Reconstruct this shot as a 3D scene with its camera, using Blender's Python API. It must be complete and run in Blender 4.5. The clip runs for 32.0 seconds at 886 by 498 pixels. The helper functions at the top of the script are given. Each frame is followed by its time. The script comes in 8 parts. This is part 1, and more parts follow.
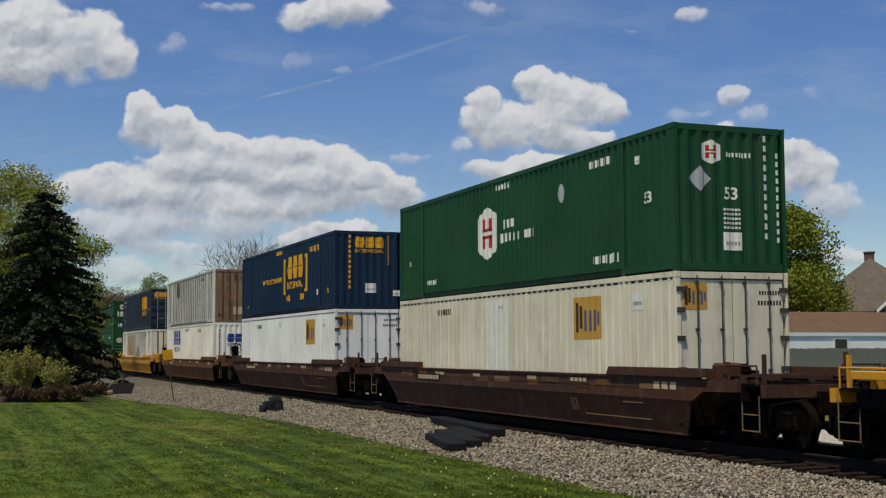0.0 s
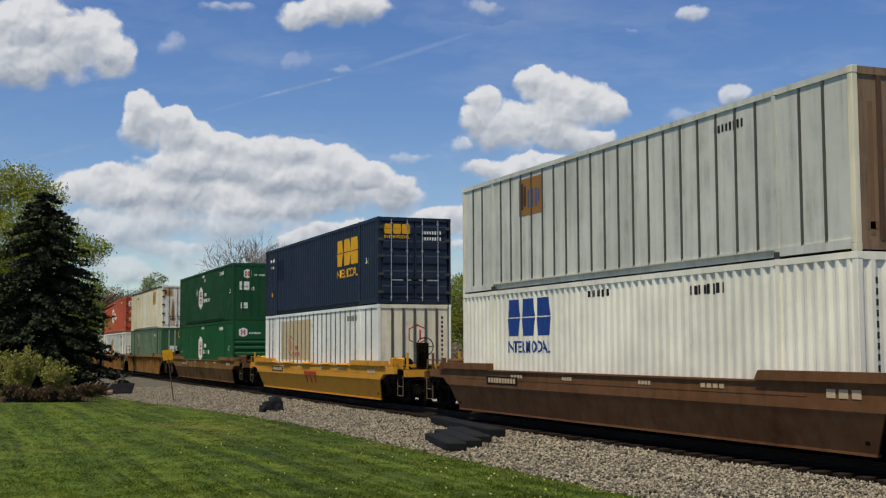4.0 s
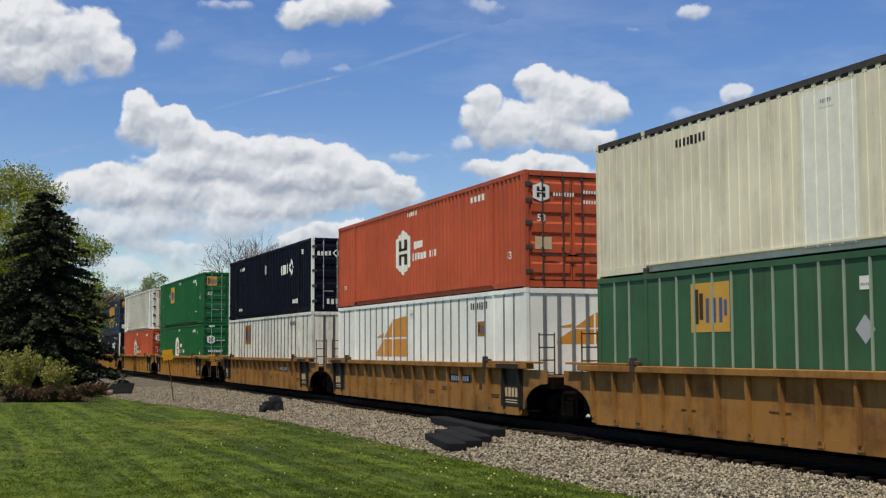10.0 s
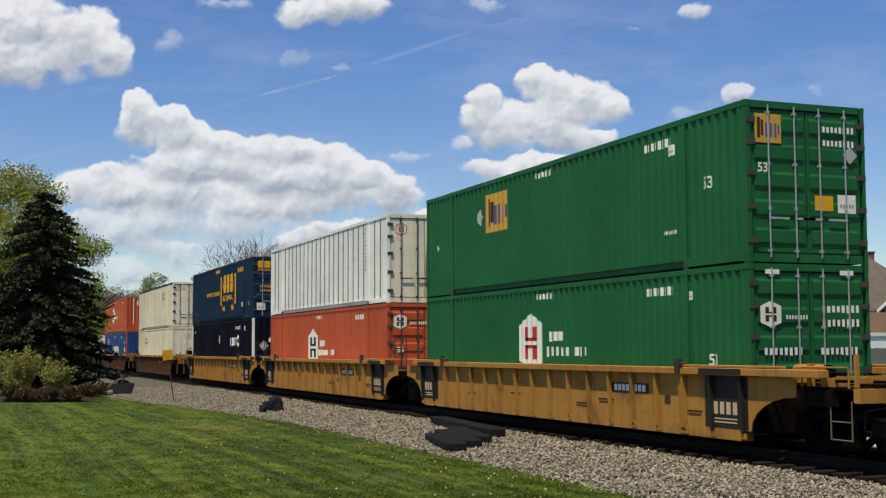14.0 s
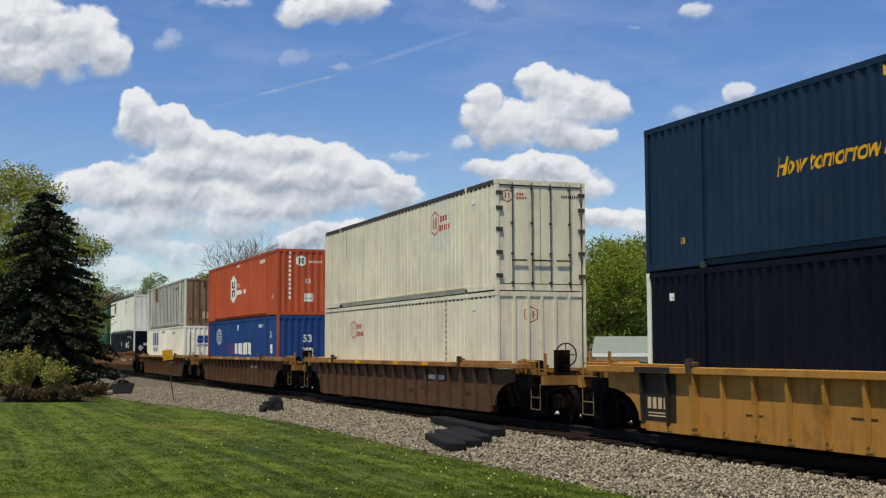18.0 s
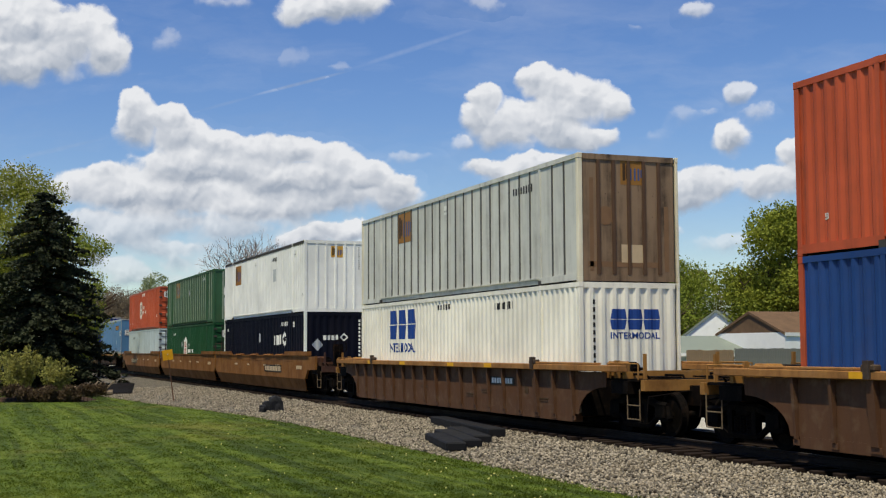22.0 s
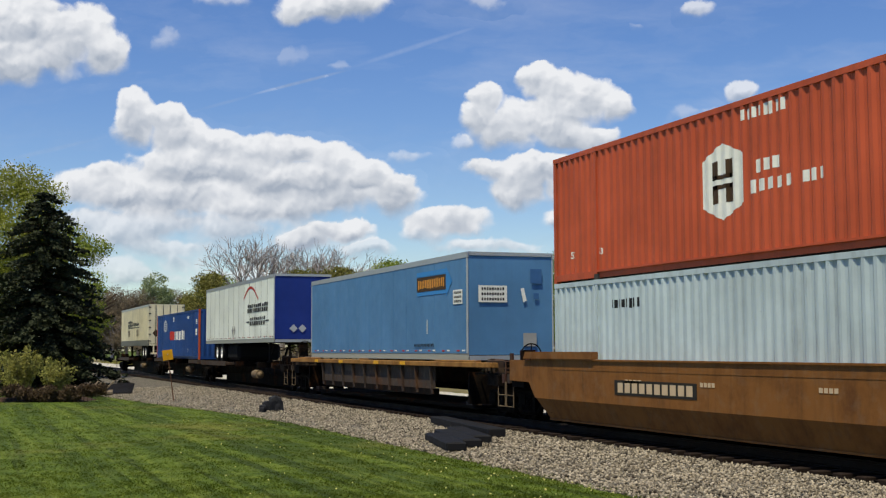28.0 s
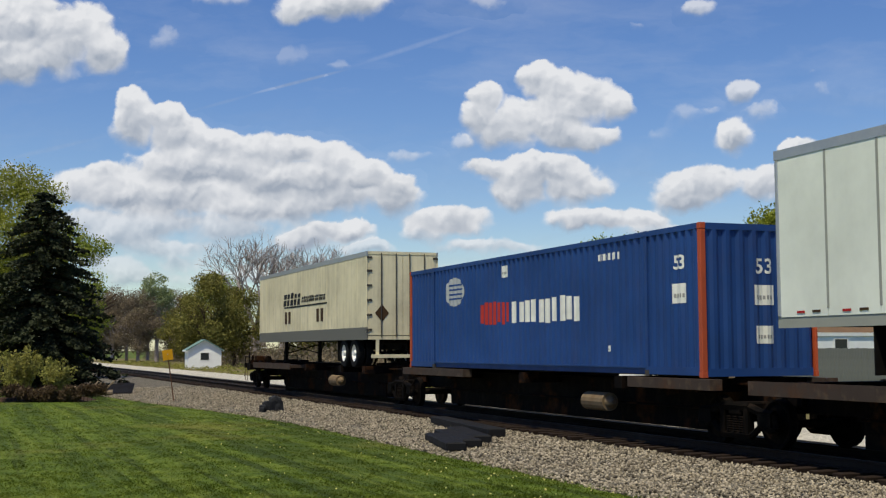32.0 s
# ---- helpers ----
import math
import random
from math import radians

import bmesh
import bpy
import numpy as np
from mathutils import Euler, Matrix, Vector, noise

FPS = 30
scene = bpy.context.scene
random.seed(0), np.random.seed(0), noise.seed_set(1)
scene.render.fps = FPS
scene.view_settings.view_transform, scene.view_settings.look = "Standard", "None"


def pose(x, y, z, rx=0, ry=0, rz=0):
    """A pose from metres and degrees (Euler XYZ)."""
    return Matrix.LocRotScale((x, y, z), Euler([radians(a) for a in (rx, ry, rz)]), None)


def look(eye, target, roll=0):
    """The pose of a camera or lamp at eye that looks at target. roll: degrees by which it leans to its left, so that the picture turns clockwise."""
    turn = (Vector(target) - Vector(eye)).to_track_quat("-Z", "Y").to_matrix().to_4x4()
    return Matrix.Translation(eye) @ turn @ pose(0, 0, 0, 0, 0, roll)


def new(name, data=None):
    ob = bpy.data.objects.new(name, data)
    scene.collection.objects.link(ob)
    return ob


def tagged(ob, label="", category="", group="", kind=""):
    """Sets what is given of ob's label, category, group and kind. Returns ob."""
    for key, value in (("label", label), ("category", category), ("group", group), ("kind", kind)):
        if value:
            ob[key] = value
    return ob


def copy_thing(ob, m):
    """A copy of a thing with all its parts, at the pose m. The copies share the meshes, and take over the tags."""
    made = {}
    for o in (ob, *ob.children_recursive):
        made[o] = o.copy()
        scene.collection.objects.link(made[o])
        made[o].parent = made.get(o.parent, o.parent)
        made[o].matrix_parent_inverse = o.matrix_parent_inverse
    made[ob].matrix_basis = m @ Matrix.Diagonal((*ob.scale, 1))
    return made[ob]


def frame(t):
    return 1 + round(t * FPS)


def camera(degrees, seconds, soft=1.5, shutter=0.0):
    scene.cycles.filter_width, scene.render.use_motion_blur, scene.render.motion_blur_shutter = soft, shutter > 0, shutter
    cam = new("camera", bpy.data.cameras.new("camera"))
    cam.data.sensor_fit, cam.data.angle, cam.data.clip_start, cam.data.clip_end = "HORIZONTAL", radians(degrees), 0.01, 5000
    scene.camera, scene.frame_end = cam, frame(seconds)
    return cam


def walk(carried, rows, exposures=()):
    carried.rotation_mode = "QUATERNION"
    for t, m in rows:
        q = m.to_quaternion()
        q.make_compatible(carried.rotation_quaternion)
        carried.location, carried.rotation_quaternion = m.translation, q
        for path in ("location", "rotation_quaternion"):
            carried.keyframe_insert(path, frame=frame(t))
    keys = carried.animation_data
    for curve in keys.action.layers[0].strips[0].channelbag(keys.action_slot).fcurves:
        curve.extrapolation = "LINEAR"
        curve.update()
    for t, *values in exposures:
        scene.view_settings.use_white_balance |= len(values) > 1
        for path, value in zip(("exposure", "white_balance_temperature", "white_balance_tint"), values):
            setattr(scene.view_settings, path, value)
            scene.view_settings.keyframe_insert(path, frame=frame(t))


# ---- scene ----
# ---- camera ----
EYE = (0.0, -14.14, 1.779)
YAW, PITCH, ROLL = 68.886, 4.556, -0.241
_d = (-math.sin(radians(YAW)) * math.cos(radians(PITCH)), math.cos(radians(YAW)) * math.cos(radians(PITCH)), math.sin(radians(PITCH)))
VIEW = look(EYE, tuple(e + 10 * d for e, d in zip(EYE, _d)), ROLL)
cam = camera(38.963, 32.0, soft=1.25)
walk(cam, [(0.0, VIEW), (32.0, VIEW)], exposures=[(0.0, -0.28), (3.5, -0.2), (5.5, 0.02), (22.0, 0.05), (23.0, -0.34), (24.0, -0.32), (25.5, -0.16), (27.5, 0.1), (29.0, 0.12), (30.0, -0.04), (31.0, 0.0), (32.0, 0.0)])

# ---- world and sun ----
SUN = Vector((0.643, -0.766, 0)).normalized() * math.cos(radians(67)) + Vector((0, 0, math.sin(radians(67))))
world = bpy.data.worlds.new("sky")
scene.world = world
world.use_nodes = True
wn = world.node_tree.nodes
sky = wn.new("ShaderNodeTexSky")
sky.sky_type, sky.sun_disc = "NISHITA", False
sky.sun_elevation, sky.sun_rotation = radians(67), math.atan2(0.643, -0.766)
sky.air_density, sky.dust_density, sky.ozone_density = 1.0, 0.25, 3.0
wn["Background"].inputs["Strength"].default_value = 0.075
deep = wn.new("ShaderNodeHueSaturation")
deep.inputs["Saturation"].default_value, deep.inputs["Value"].default_value = 1.25, 1.46
deep.inputs["Hue"].default_value = 0.514
world.node_tree.links.new(sky.outputs[0], deep.inputs["Color"])
world.node_tree.links.new(deep.outputs[0], wn["Background"].inputs["Color"])
sun = new("sun", bpy.data.lights.new("sun", "SUN"))
sun.data.energy, sun.data.angle, sun.data.color = 4.6, radians(0.53), (1.0, 0.918, 0.7)
sun.matrix_world = look((0, 0, 60), tuple(Vector((0, 0, 60)) - SUN))


# ---- materials ----
def lin(r, g, b):
    return tuple((c / 255 / 12.92 if c <= 10 else ((c / 255 + 0.055) / 1.055) ** 2.4) for c in (r, g, b)) + (1.0,)


class Mat:
    """A small node graph around one principled surface."""

    def __init__(self, name):
        self.m = bpy.data.materials.new(name)
        self.m.use_nodes = True
        self.t = self.m.node_tree
        self.b = self.t.nodes["Principled BSDF"]
        self.b.inputs["Specular IOR Level"].default_value = 0.2

    def node(self, kind, **kw):
        n = self.t.nodes.new("ShaderNode" + kind)
        for k, v in kw.items():
            if k in n.inputs:
                n.inputs[k].default_value = v
        return n

    def link(self, a, b):
        self.t.links.new(a, b)

    def coords(self, scale=(1, 1, 1)):
        c = self.node("TexCoord")
        m = self.node("Mapping")
        m.inputs["Scale"].default_value = scale
        self.link(c.outputs["Object"], m.inputs["Vector"])
        return m.outputs[0]

    def noise(self, vec, scale, detail=4, rough=0.55, w=0.0):
        n = self.node("TexNoise")
        n.noise_dimensions = "4D"
        n.inputs["Scale"].default_value, n.inputs["Detail"].default_value = scale, detail
        n.inputs["Roughness"].default_value, n.inputs["W"].default_value = rough, w
        self.link(vec, n.inputs["Vector"])
        return n.outputs["Fac"]

    def ramp(self, fac, a, b, lo=0.0, hi=1.0):
        n = self.node("MapRange")
        n.inputs["From Min"].default_value, n.inputs["From Max"].default_value = a, b
        n.inputs["To Min"].default_value, n.inputs["To Max"].default_value = lo, hi
        self.link(fac, n.inputs["Value"])
        return n.outputs["Result"]

    def mix(self, fac, a, b):
        n = self.node("Mix")
        n.data_type = "RGBA"
        for v, i in ((fac, 0), (a, 6), (b, 7)):
            if isinstance(v, (tuple, float, int)):
                n.inputs[i].default_value = v
            else:
                self.link(v, n.inputs[i])
        return n.outputs[2]

    def mul(self, a, b):
        n = self.node("Math")
        n.operation = "MULTIPLY"
        for v, i in ((a, 0), (b, 1)):
            if isinstance(v, (float, int)):
                n.inputs[i].default_value = v
            else:
                self.link(v, n.inputs[i])
        return n.outputs[0]

    def bump(self, height, strength, dist=0.01):
        n = self.node("Bump")
        n.inputs["Strength"].default_value, n.inputs["Distance"].default_value = strength, dist
        self.link(height, n.inputs["Height"])
        self.link(n.outputs[0], self.b.inputs["Normal"])


SEED = [0.0]


def paint(name, rgb, dirt=0.35, rough=0.5, dirt_rgb=(70, 56, 44), metal=0.0, fade=0.12):
    """Weathered paint: a faded base, grime in patches and streaks running down, and light dents."""
    SEED[0] += 3.7
    w = SEED[0]
    k = Mat(name)
    base = lin(*rgb)
    pale = tuple(min(1.0, c * (1 + fade) + 0.02 * fade) for c in base[:3]) + (1.0,)
    deep = tuple(c * (1 - fade) for c in base[:3]) + (1.0,)
    v = k.coords()
    big = k.noise(v, 0.55, 5, 0.6, w)
    col = k.mix(k.ramp(big, 0.35, 0.65), deep, pale)
    streak = k.noise(k.coords((3.4, 3.4, 0.22)), 1.3, 6, 0.65, w + 1)
    patch = k.noise(v, 2.3, 7, 0.65, w + 2)
    f = k.mul(k.ramp(streak, 0.45, 0.78), k.ramp(patch, 0.3, 0.62))
    col = k.mix(k.mul(f, dirt * 2.2), col, lin(*dirt_rgb))
    speck = k.ramp(k.noise(v, 21, 3, 0.6, w + 3), 0.66, 0.74)
    col = k.mix(k.mul(speck, min(0.9, dirt)), col, lin(58, 40, 30))
    k.link(col, k.b.inputs["Base Color"])
    k.link(k.ramp(patch, 0.2, 0.8, rough - 0.12, rough + 0.18), k.b.inputs["Roughness"])
    k.b.inputs["Metallic"].default_value = metal
    k.b.inputs["Specular IOR Level"].default_value = 0.08 if sum(rgb) < 90 else 0.2
    k.bump(k.noise(v, 5.0, 3, 0.5, w), 0.12, 0.02)
    return k.m


def rusty(name, rgb, rust=0.6, rust_rgb=(88, 54, 27), rough=0.75, streaks=0.55):
    """Old railcar paint, worn through to rust and covered with road dust."""
    SEED[0] += 3.7
    w = SEED[0]
    k = Mat(name)
    v = k.coords()
    a = k.noise(v, 1.1, 8, 0.68, w)
    col = k.mix(k.mul(k.ramp(a, 0.62 - 0.3 * rust, 0.8 - 0.2 * rust), 0.85), lin(*rgb), lin(*rust_rgb))
    streak = k.noise(k.coords((4.5, 4.5, 0.5)), 1.5, 6, 0.6, w + 1)
    col = k.mix(k.mul(k.ramp(streak, 0.5, 0.75), streaks), col, lin(46, 34, 27))
    if sum(rgb) < 60:
        k.b.inputs["Specular IOR Level"].default_value = 0.04
    dust = k.noise(v, 3.5, 5, 0.6, w + 2)
    col = k.mix(k.mul(k.ramp(dust, 0.52, 0.75), 0.35 if sum(rgb) > 120 else 0.06), col, lin(128, 108, 84))
    k.link(col, k.b.inputs["Base Color"])
    k.link(k.ramp(a, 0.3, 0.7, rough - 0.15, rough + 0.15), k.b.inputs["Roughness"])
    k.bump(k.noise(v, 24, 5, 0.6, w), 0.35, 0.008)
    return k.m


def plain(name, rgb, rough=0.6, metal=0.0, vary=0.15, scale=6.0, bump=0.1):
    SEED[0] += 3.7
    k = Mat(name)
    k.b.inputs["Specular IOR Level"].default_value = 0.5 if metal or rough < 0.3 else 0.15
    base = lin(*rgb)
    v = k.coords()
    n = k.noise(v, scale, 6, 0.65, SEED[0])
    col = k.mix(k.ramp(n, 0.3, 0.7), tuple(c * (1 - vary) for c in base[:3]) + (1.0,), tuple(min(1, c * (1 + vary)) for c in base[:3]) + (1.0,))
    k.link(col, k.b.inputs["Base Color"])
    k.link(k.ramp(n, 0.3, 0.7, max(0.05, rough - 0.1), min(1, rough + 0.1)), k.b.inputs["Roughness"])
    k.b.inputs["Metallic"].default_value = metal
    k.bump(k.noise(v, scale * 7, 4, 0.6, SEED[0] + 1), bump, 0.01)
    return k.m


def leafy(name, a, b, rough=0.65, trans=0.25):
    """Foliage that varies leaf by leaf and in larger patches."""
    SEED[0] += 3.7
    k = Mat(name)
    g = k.node("NewGeometry")
    n = k.noise(k.coords(), 0.5, 3, 0.6, SEED[0])
    add = k.node("Math")
    add.operation = "ADD"
    k.link(k.mul(g.outputs["Random Per Island"], 0.6), add.inputs[0])
    k.link(k.ramp(n, 0.3, 0.7, 0, 0.4), add.inputs[1])
    col = k.mix(add.outputs[0], lin(*a), lin(*b))
    k.link(col, k.b.inputs["Base Color"])
    k.b.inputs["Roughness"].default_value = rough
    tr = k.node("BsdfTranslucent")
    k.link(col, tr.inputs["Color"])
    mixer = k.node("MixShader")
    mixer.inputs[0].default_value = trans
    k.link(k.b.outputs[0], mixer.inputs[1])
    k.link(tr.outputs[0], mixer.inputs[2])
    k.link(mixer.outputs[0], k.t.nodes["Material Output"].inputs["Surface"])
    return k.m


def turf(k):
    """Mown grass: tufts, straw patches, and long broken streaks along the mower's way."""
    v = k.coords()
    fine = k.noise(v, 26, 5, 0.7, 1)
    tuft = k.noise(k.coords((1.0, 1.7, 1)), 3.2, 6, 0.72, 8)
    mid = k.noise(v, 1.1, 5, 0.65, 2)
    big = k.noise(v, 0.22, 4, 0.6, 3)
    mow = k.noise(k.coords((0.07, 1.5, 1)), 1.0, 4, 0.6, 4)
    line = k.noise(k.coords((0.12, 4.6, 1)), 0.8, 5, 0.65, 6)
    c = k.mix(k.ramp(fine, 0.35, 0.65), lin(56, 74, 13), lin(86, 104, 26))
    c = k.mix(k.mul(k.ramp(tuft, 0.52, 0.64), 0.55), c, lin(42, 58, 11))
    c = k.mix(k.mul(k.ramp(tuft, 0.48, 0.36), 0.5), c, lin(122, 132, 48))
    c = k.mix(k.mul(k.ramp(mid, 0.48, 0.64), 0.4), c, lin(108, 118, 36))
    c = k.mix(k.mul(k.ramp(mow, 0.48, 0.56), 0.62), c, lin(44, 61, 13))
    c = k.mix(k.mul(k.ramp(line, 0.54, 0.64), 0.62), c, lin(32, 45, 10))
    c = k.mix(k.mul(k.ramp(line, 0.45, 0.36), 0.3), c, lin(126, 134, 54))
    c = k.mix(k.mul(k.ramp(big, 0.54, 0.7), 0.5), c, lin(128, 116, 54))
    return c, fine


def lawn_material():
    k = Mat("lawn")
    c, fine = turf(k)
    k.link(c, k.b.inputs["Base Color"])
    k.b.inputs["Roughness"].default_value = 0.85
    k.bump(fine, 0.6, 0.04)
    return k.m


def blade_material():
    k = Mat("grass_blades")
    c, fine = turf(k)
    g = k.node("NewGeometry")
    c = k.mix(k.mul(g.outputs["Random Per Island"], 0.3), c, lin(112, 122, 40))
    k.link(c, k.b.inputs["Base Color"])
    k.b.inputs["Roughness"].default_value = 0.7
    tr = k.node("BsdfTranslucent")
    k.link(c, tr.inputs["Color"])
    mixer = k.node("MixShader")
    mixer.inputs[0].default_value = 0.4
    k.link(k.b.outputs[0], mixer.inputs[1])
    k.link(tr.outputs[0], mixer.inputs[2])
    k.link(mixer.outputs[0], k.t.nodes["Material Output"].inputs["Surface"])
    return k.m


def gravel_material(name, a, b, c):
    k = Mat(name)
    v = k.coords()
    vo = k.node("TexVoronoi")
    vo.inputs["Scale"].default_value = 22
    k.link(v, vo.inputs["Vector"])
    sep = k.node("SeparateColor")
    k.link(vo.outputs["Color"], sep.inputs[0])
    col = k.mix(sep.outputs[0], lin(*a), lin(*b))
    col = k.mix(k.ramp(k.noise(v, 1.3, 5, 0.6, 9), 0.45, 0.7, 0, 0.5), col, lin(*c))
    k.link(col, k.b.inputs["Base Color"])
    k.b.inputs["Roughness"].default_value = 0.9
    k.bump(vo.outputs["Distance"], 0.9, 0.05)
    return k.m


def stone_material():
    k = Mat("ballast_stone")
    g = k.node("NewGeometry")
    col = k.mix(g.outputs["Random Per Island"], lin(48, 43, 36), lin(172, 161, 141))
    col = k.mix(k.ramp(k.noise(k.coords(), 0.7, 4, 0.6, 5), 0.45, 0.7, 0, 0.4), col, lin(118, 108, 92))
    k.link(col, k.b.inputs["Base Color"])
    k.b.inputs["Roughness"].default_value = 0.88
    return k.m


M = {}
M["lawn"] = lawn_material()
M["gravel"] = gravel_material("gravel", (54, 50, 44), (128, 122, 110), (90, 83, 72))
M["pale_gravel"] = gravel_material("pale_gravel", (150, 145, 134), (212, 207, 194), (172, 164, 148))
M["bed_shade"] = gravel_material("shaded_gravel", (15, 13, 11), (34, 29, 24), (22, 18, 15))
M["stone"] = stone_material()
M["tie"] = plain("tie_wood", (36, 27, 21), 0.9, 0, 0.35, 5, 0.5)
M["slab"] = plain("dark_timber", (26, 26, 28), 0.75, 0, 0.2, 4, 0.4)
M["rail"] = rusty("rail_steel_side", (28, 20, 16), 0.5, (40, 27, 18))
M["rail_top"] = plain("rail_running_face", (62, 58, 54), 0.6, 0.6, 0.1, 4, 0.03)
M["boulder"] = plain("boulder_stone", (38, 39, 42), 0.85, 0, 0.3, 4, 0.8)
M["skirt_grey"] = plain("dull_dark_grey_rail", (104, 104, 98), 0.6, 0, 0.12, 3, 0.1)
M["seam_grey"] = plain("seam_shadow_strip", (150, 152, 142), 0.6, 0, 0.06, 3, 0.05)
M["post"] = rusty("rusty_post", (104, 74, 56), 0.7)
M["yellow"] = plain("yellow_sign_sheet", (196, 142, 26), 0.5, 0, 0.08, 3, 0.05)
M["bark"] = plain("bark", (84, 70, 58), 0.95, 0, 0.3, 5, 0.8)
M["grey_bark"] = plain("grey_bark", (150, 140, 136), 0.95, 0, 0.25, 5, 0.8)
M["spruce"] = leafy("spruce_needles", (21, 26, 15), (58, 64, 41), 0.8, 0.1)
M["spring"] = leafy("spring_leaves", (86, 102, 28), (150, 160, 62))
M["olive"] = leafy("olive_leaves", (96, 104, 30), (160, 162, 66))
M["maple"] = leafy("maple_leaves", (78, 92, 22), (152, 157, 56))
M["budding"] = leafy("budding_leaves", (84, 84, 36), (136, 130, 66))
M["pale_green"] = leafy("pale_green_leaves", (98, 112, 76), (160, 170, 124))
M["woods"] = leafy("brown_twigs", (92, 82, 68), (138, 124, 102))
M["grass_blade"] = blade_material()
M["mulch"] = plain("brown_mulch", (58, 44, 34), 0.95, 0, 0.35, 9, 1.0)
M["driftwood"] = plain("bleached_driftwood", (132, 116, 96), 0.9, 0, 0.35, 5, 0.5)
M["ornament"] = plain("pale_blue_painted_iron", (140, 158, 172), 0.5, 0, 0.15, 6, 0.1)
M["soil"] = plain("near_black_ground", (17, 14, 12), 0.95, 0, 0.35, 5, 1.0)
M["shrub"] = leafy("yellow_green_shrub", (98, 100, 40), (160, 152, 80))
M["dry_shrub"] = leafy("brown_low_hedge", (62, 50, 36), (100, 82, 58))
M["weed"] = leafy("weeds", (104, 110, 48), (160, 154, 82))
M["dandelion"] = plain("pale_flower_heads", (214, 206, 130), 0.8)
M["black"] = plain("black_steel", (18, 16, 15), 0.7, 0, 0.3, 4, 0.3)
M["dark"] = rusty("grimy_running_gear", (10, 9, 8), 0.4, (18, 14, 11))
M["tread"] = plain("wheel_tread", (150, 146, 140), 0.3, 1.0, 0.1, 4, 0.05)
M["tyre"] = plain("tyre_rubber", (22, 22, 23), 0.85, 0, 0.15, 5, 0.2)
M["alu"] = plain("bare_aluminium", (196, 198, 198), 0.38, 0.85, 0.08, 3, 0.05)
M["galv"] = plain("galvanised_steel", (176, 178, 178), 0.45, 0.5, 0.1, 5, 0.08)
M["casting"] = plain("corner_casting_steel", (70, 66, 62), 0.7, 0, 0.25, 6, 0.3)
M["teal_roof"] = plain("teal_metal_roof", (110, 136, 132), 0.5, 0, 0.1, 3, 0.1)
M["verge"] = plain("dry_weedy_verge", (104, 96, 62), 0.95, 0, 0.4, 1.6, 0.9)
M["window"] = plain("window_glass", (34, 40, 46), 0.08, 0, 0.05, 1, 0.0)
M["sage_roof"] = plain("grey_green_metal_roof", (124, 132, 122), 0.6, 0, 0.08, 2, 0.1)
M["siding"] = plain("white_siding", (236, 236, 232), 0.6, 0, 0.04, 3, 0.05)
M["grey_siding"] = paint("grey_siding", (118, 120, 122), 0.2, 0.65)
M["shingle"] = plain("brown_shingles", (104, 83, 64), 0.92, 0, 0.22, 2.2, 0.8)
M["shingle_grey"] = plain("grey_brown_shingles", (98, 89, 80), 0.92, 0, 0.22, 2.2, 0.8)
M["trim_white"] = plain("white_trim", (224, 224, 220), 0.5, 0, 0.06, 3, 0.05)
M["brick"] = plain("chimney_brick", (112, 84, 72), 0.9, 0, 0.25, 8, 0.6)
M["fence_grey"] = plain("weathered_grey_boards", (112, 116, 110), 0.85, 0, 0.25, 3, 0.5)
M["fence_tan"] = plain("tan_boards", (134, 116, 92), 0.85, 0, 0.25, 3, 0.5)
M["red_white"] = plain("red_tape", (168, 40, 40), 0.4)

C = {}
for nm, rgb, dirt in (
        ("hub_green", (22, 70, 40), 0.2), ("bright_green", (24, 92, 48), 0.12), ("mid_green", (22, 80, 44), 0.14), ("old_green", (54, 92, 62), 0.35),
        ("navy", (9, 12, 26), 0.06), ("blue", (14, 40, 64), 0.12), ("slate_blue", (30, 42, 60), 0.16),
        ("orange", (182, 82, 50), 0.25), ("royal", (32, 66, 122), 0.14), ("cream", (226, 217, 190), 0.24),
        ("white", (238, 237, 228), 0.08), ("dirty_white", (228, 224, 210), 0.38), ("warm_white", (236, 231, 214), 0.14),
        ("grey", (206, 205, 194), 0.3), ("pale_blue", (178, 192, 194), 0.22), ("sky_blue", (80, 124, 164), 0.08),
        ("trailer_white", (226, 230, 216), 0.02), ("trailer_cream", (216, 206, 172), 0.22), ("deep_blue", (24, 46, 118), 0.04),
        ("rust_door", (134, 110, 86), 0.9), ("rust_post", (92, 68, 50), 0.4), ("post_grey", (120, 122, 118), 0.4), ("post_dark", (84, 84, 80), 0.4), ("post_pale", (146, 160, 140), 0.4)):
    C[nm] = paint(nm + "_paint", rgb, dirt)
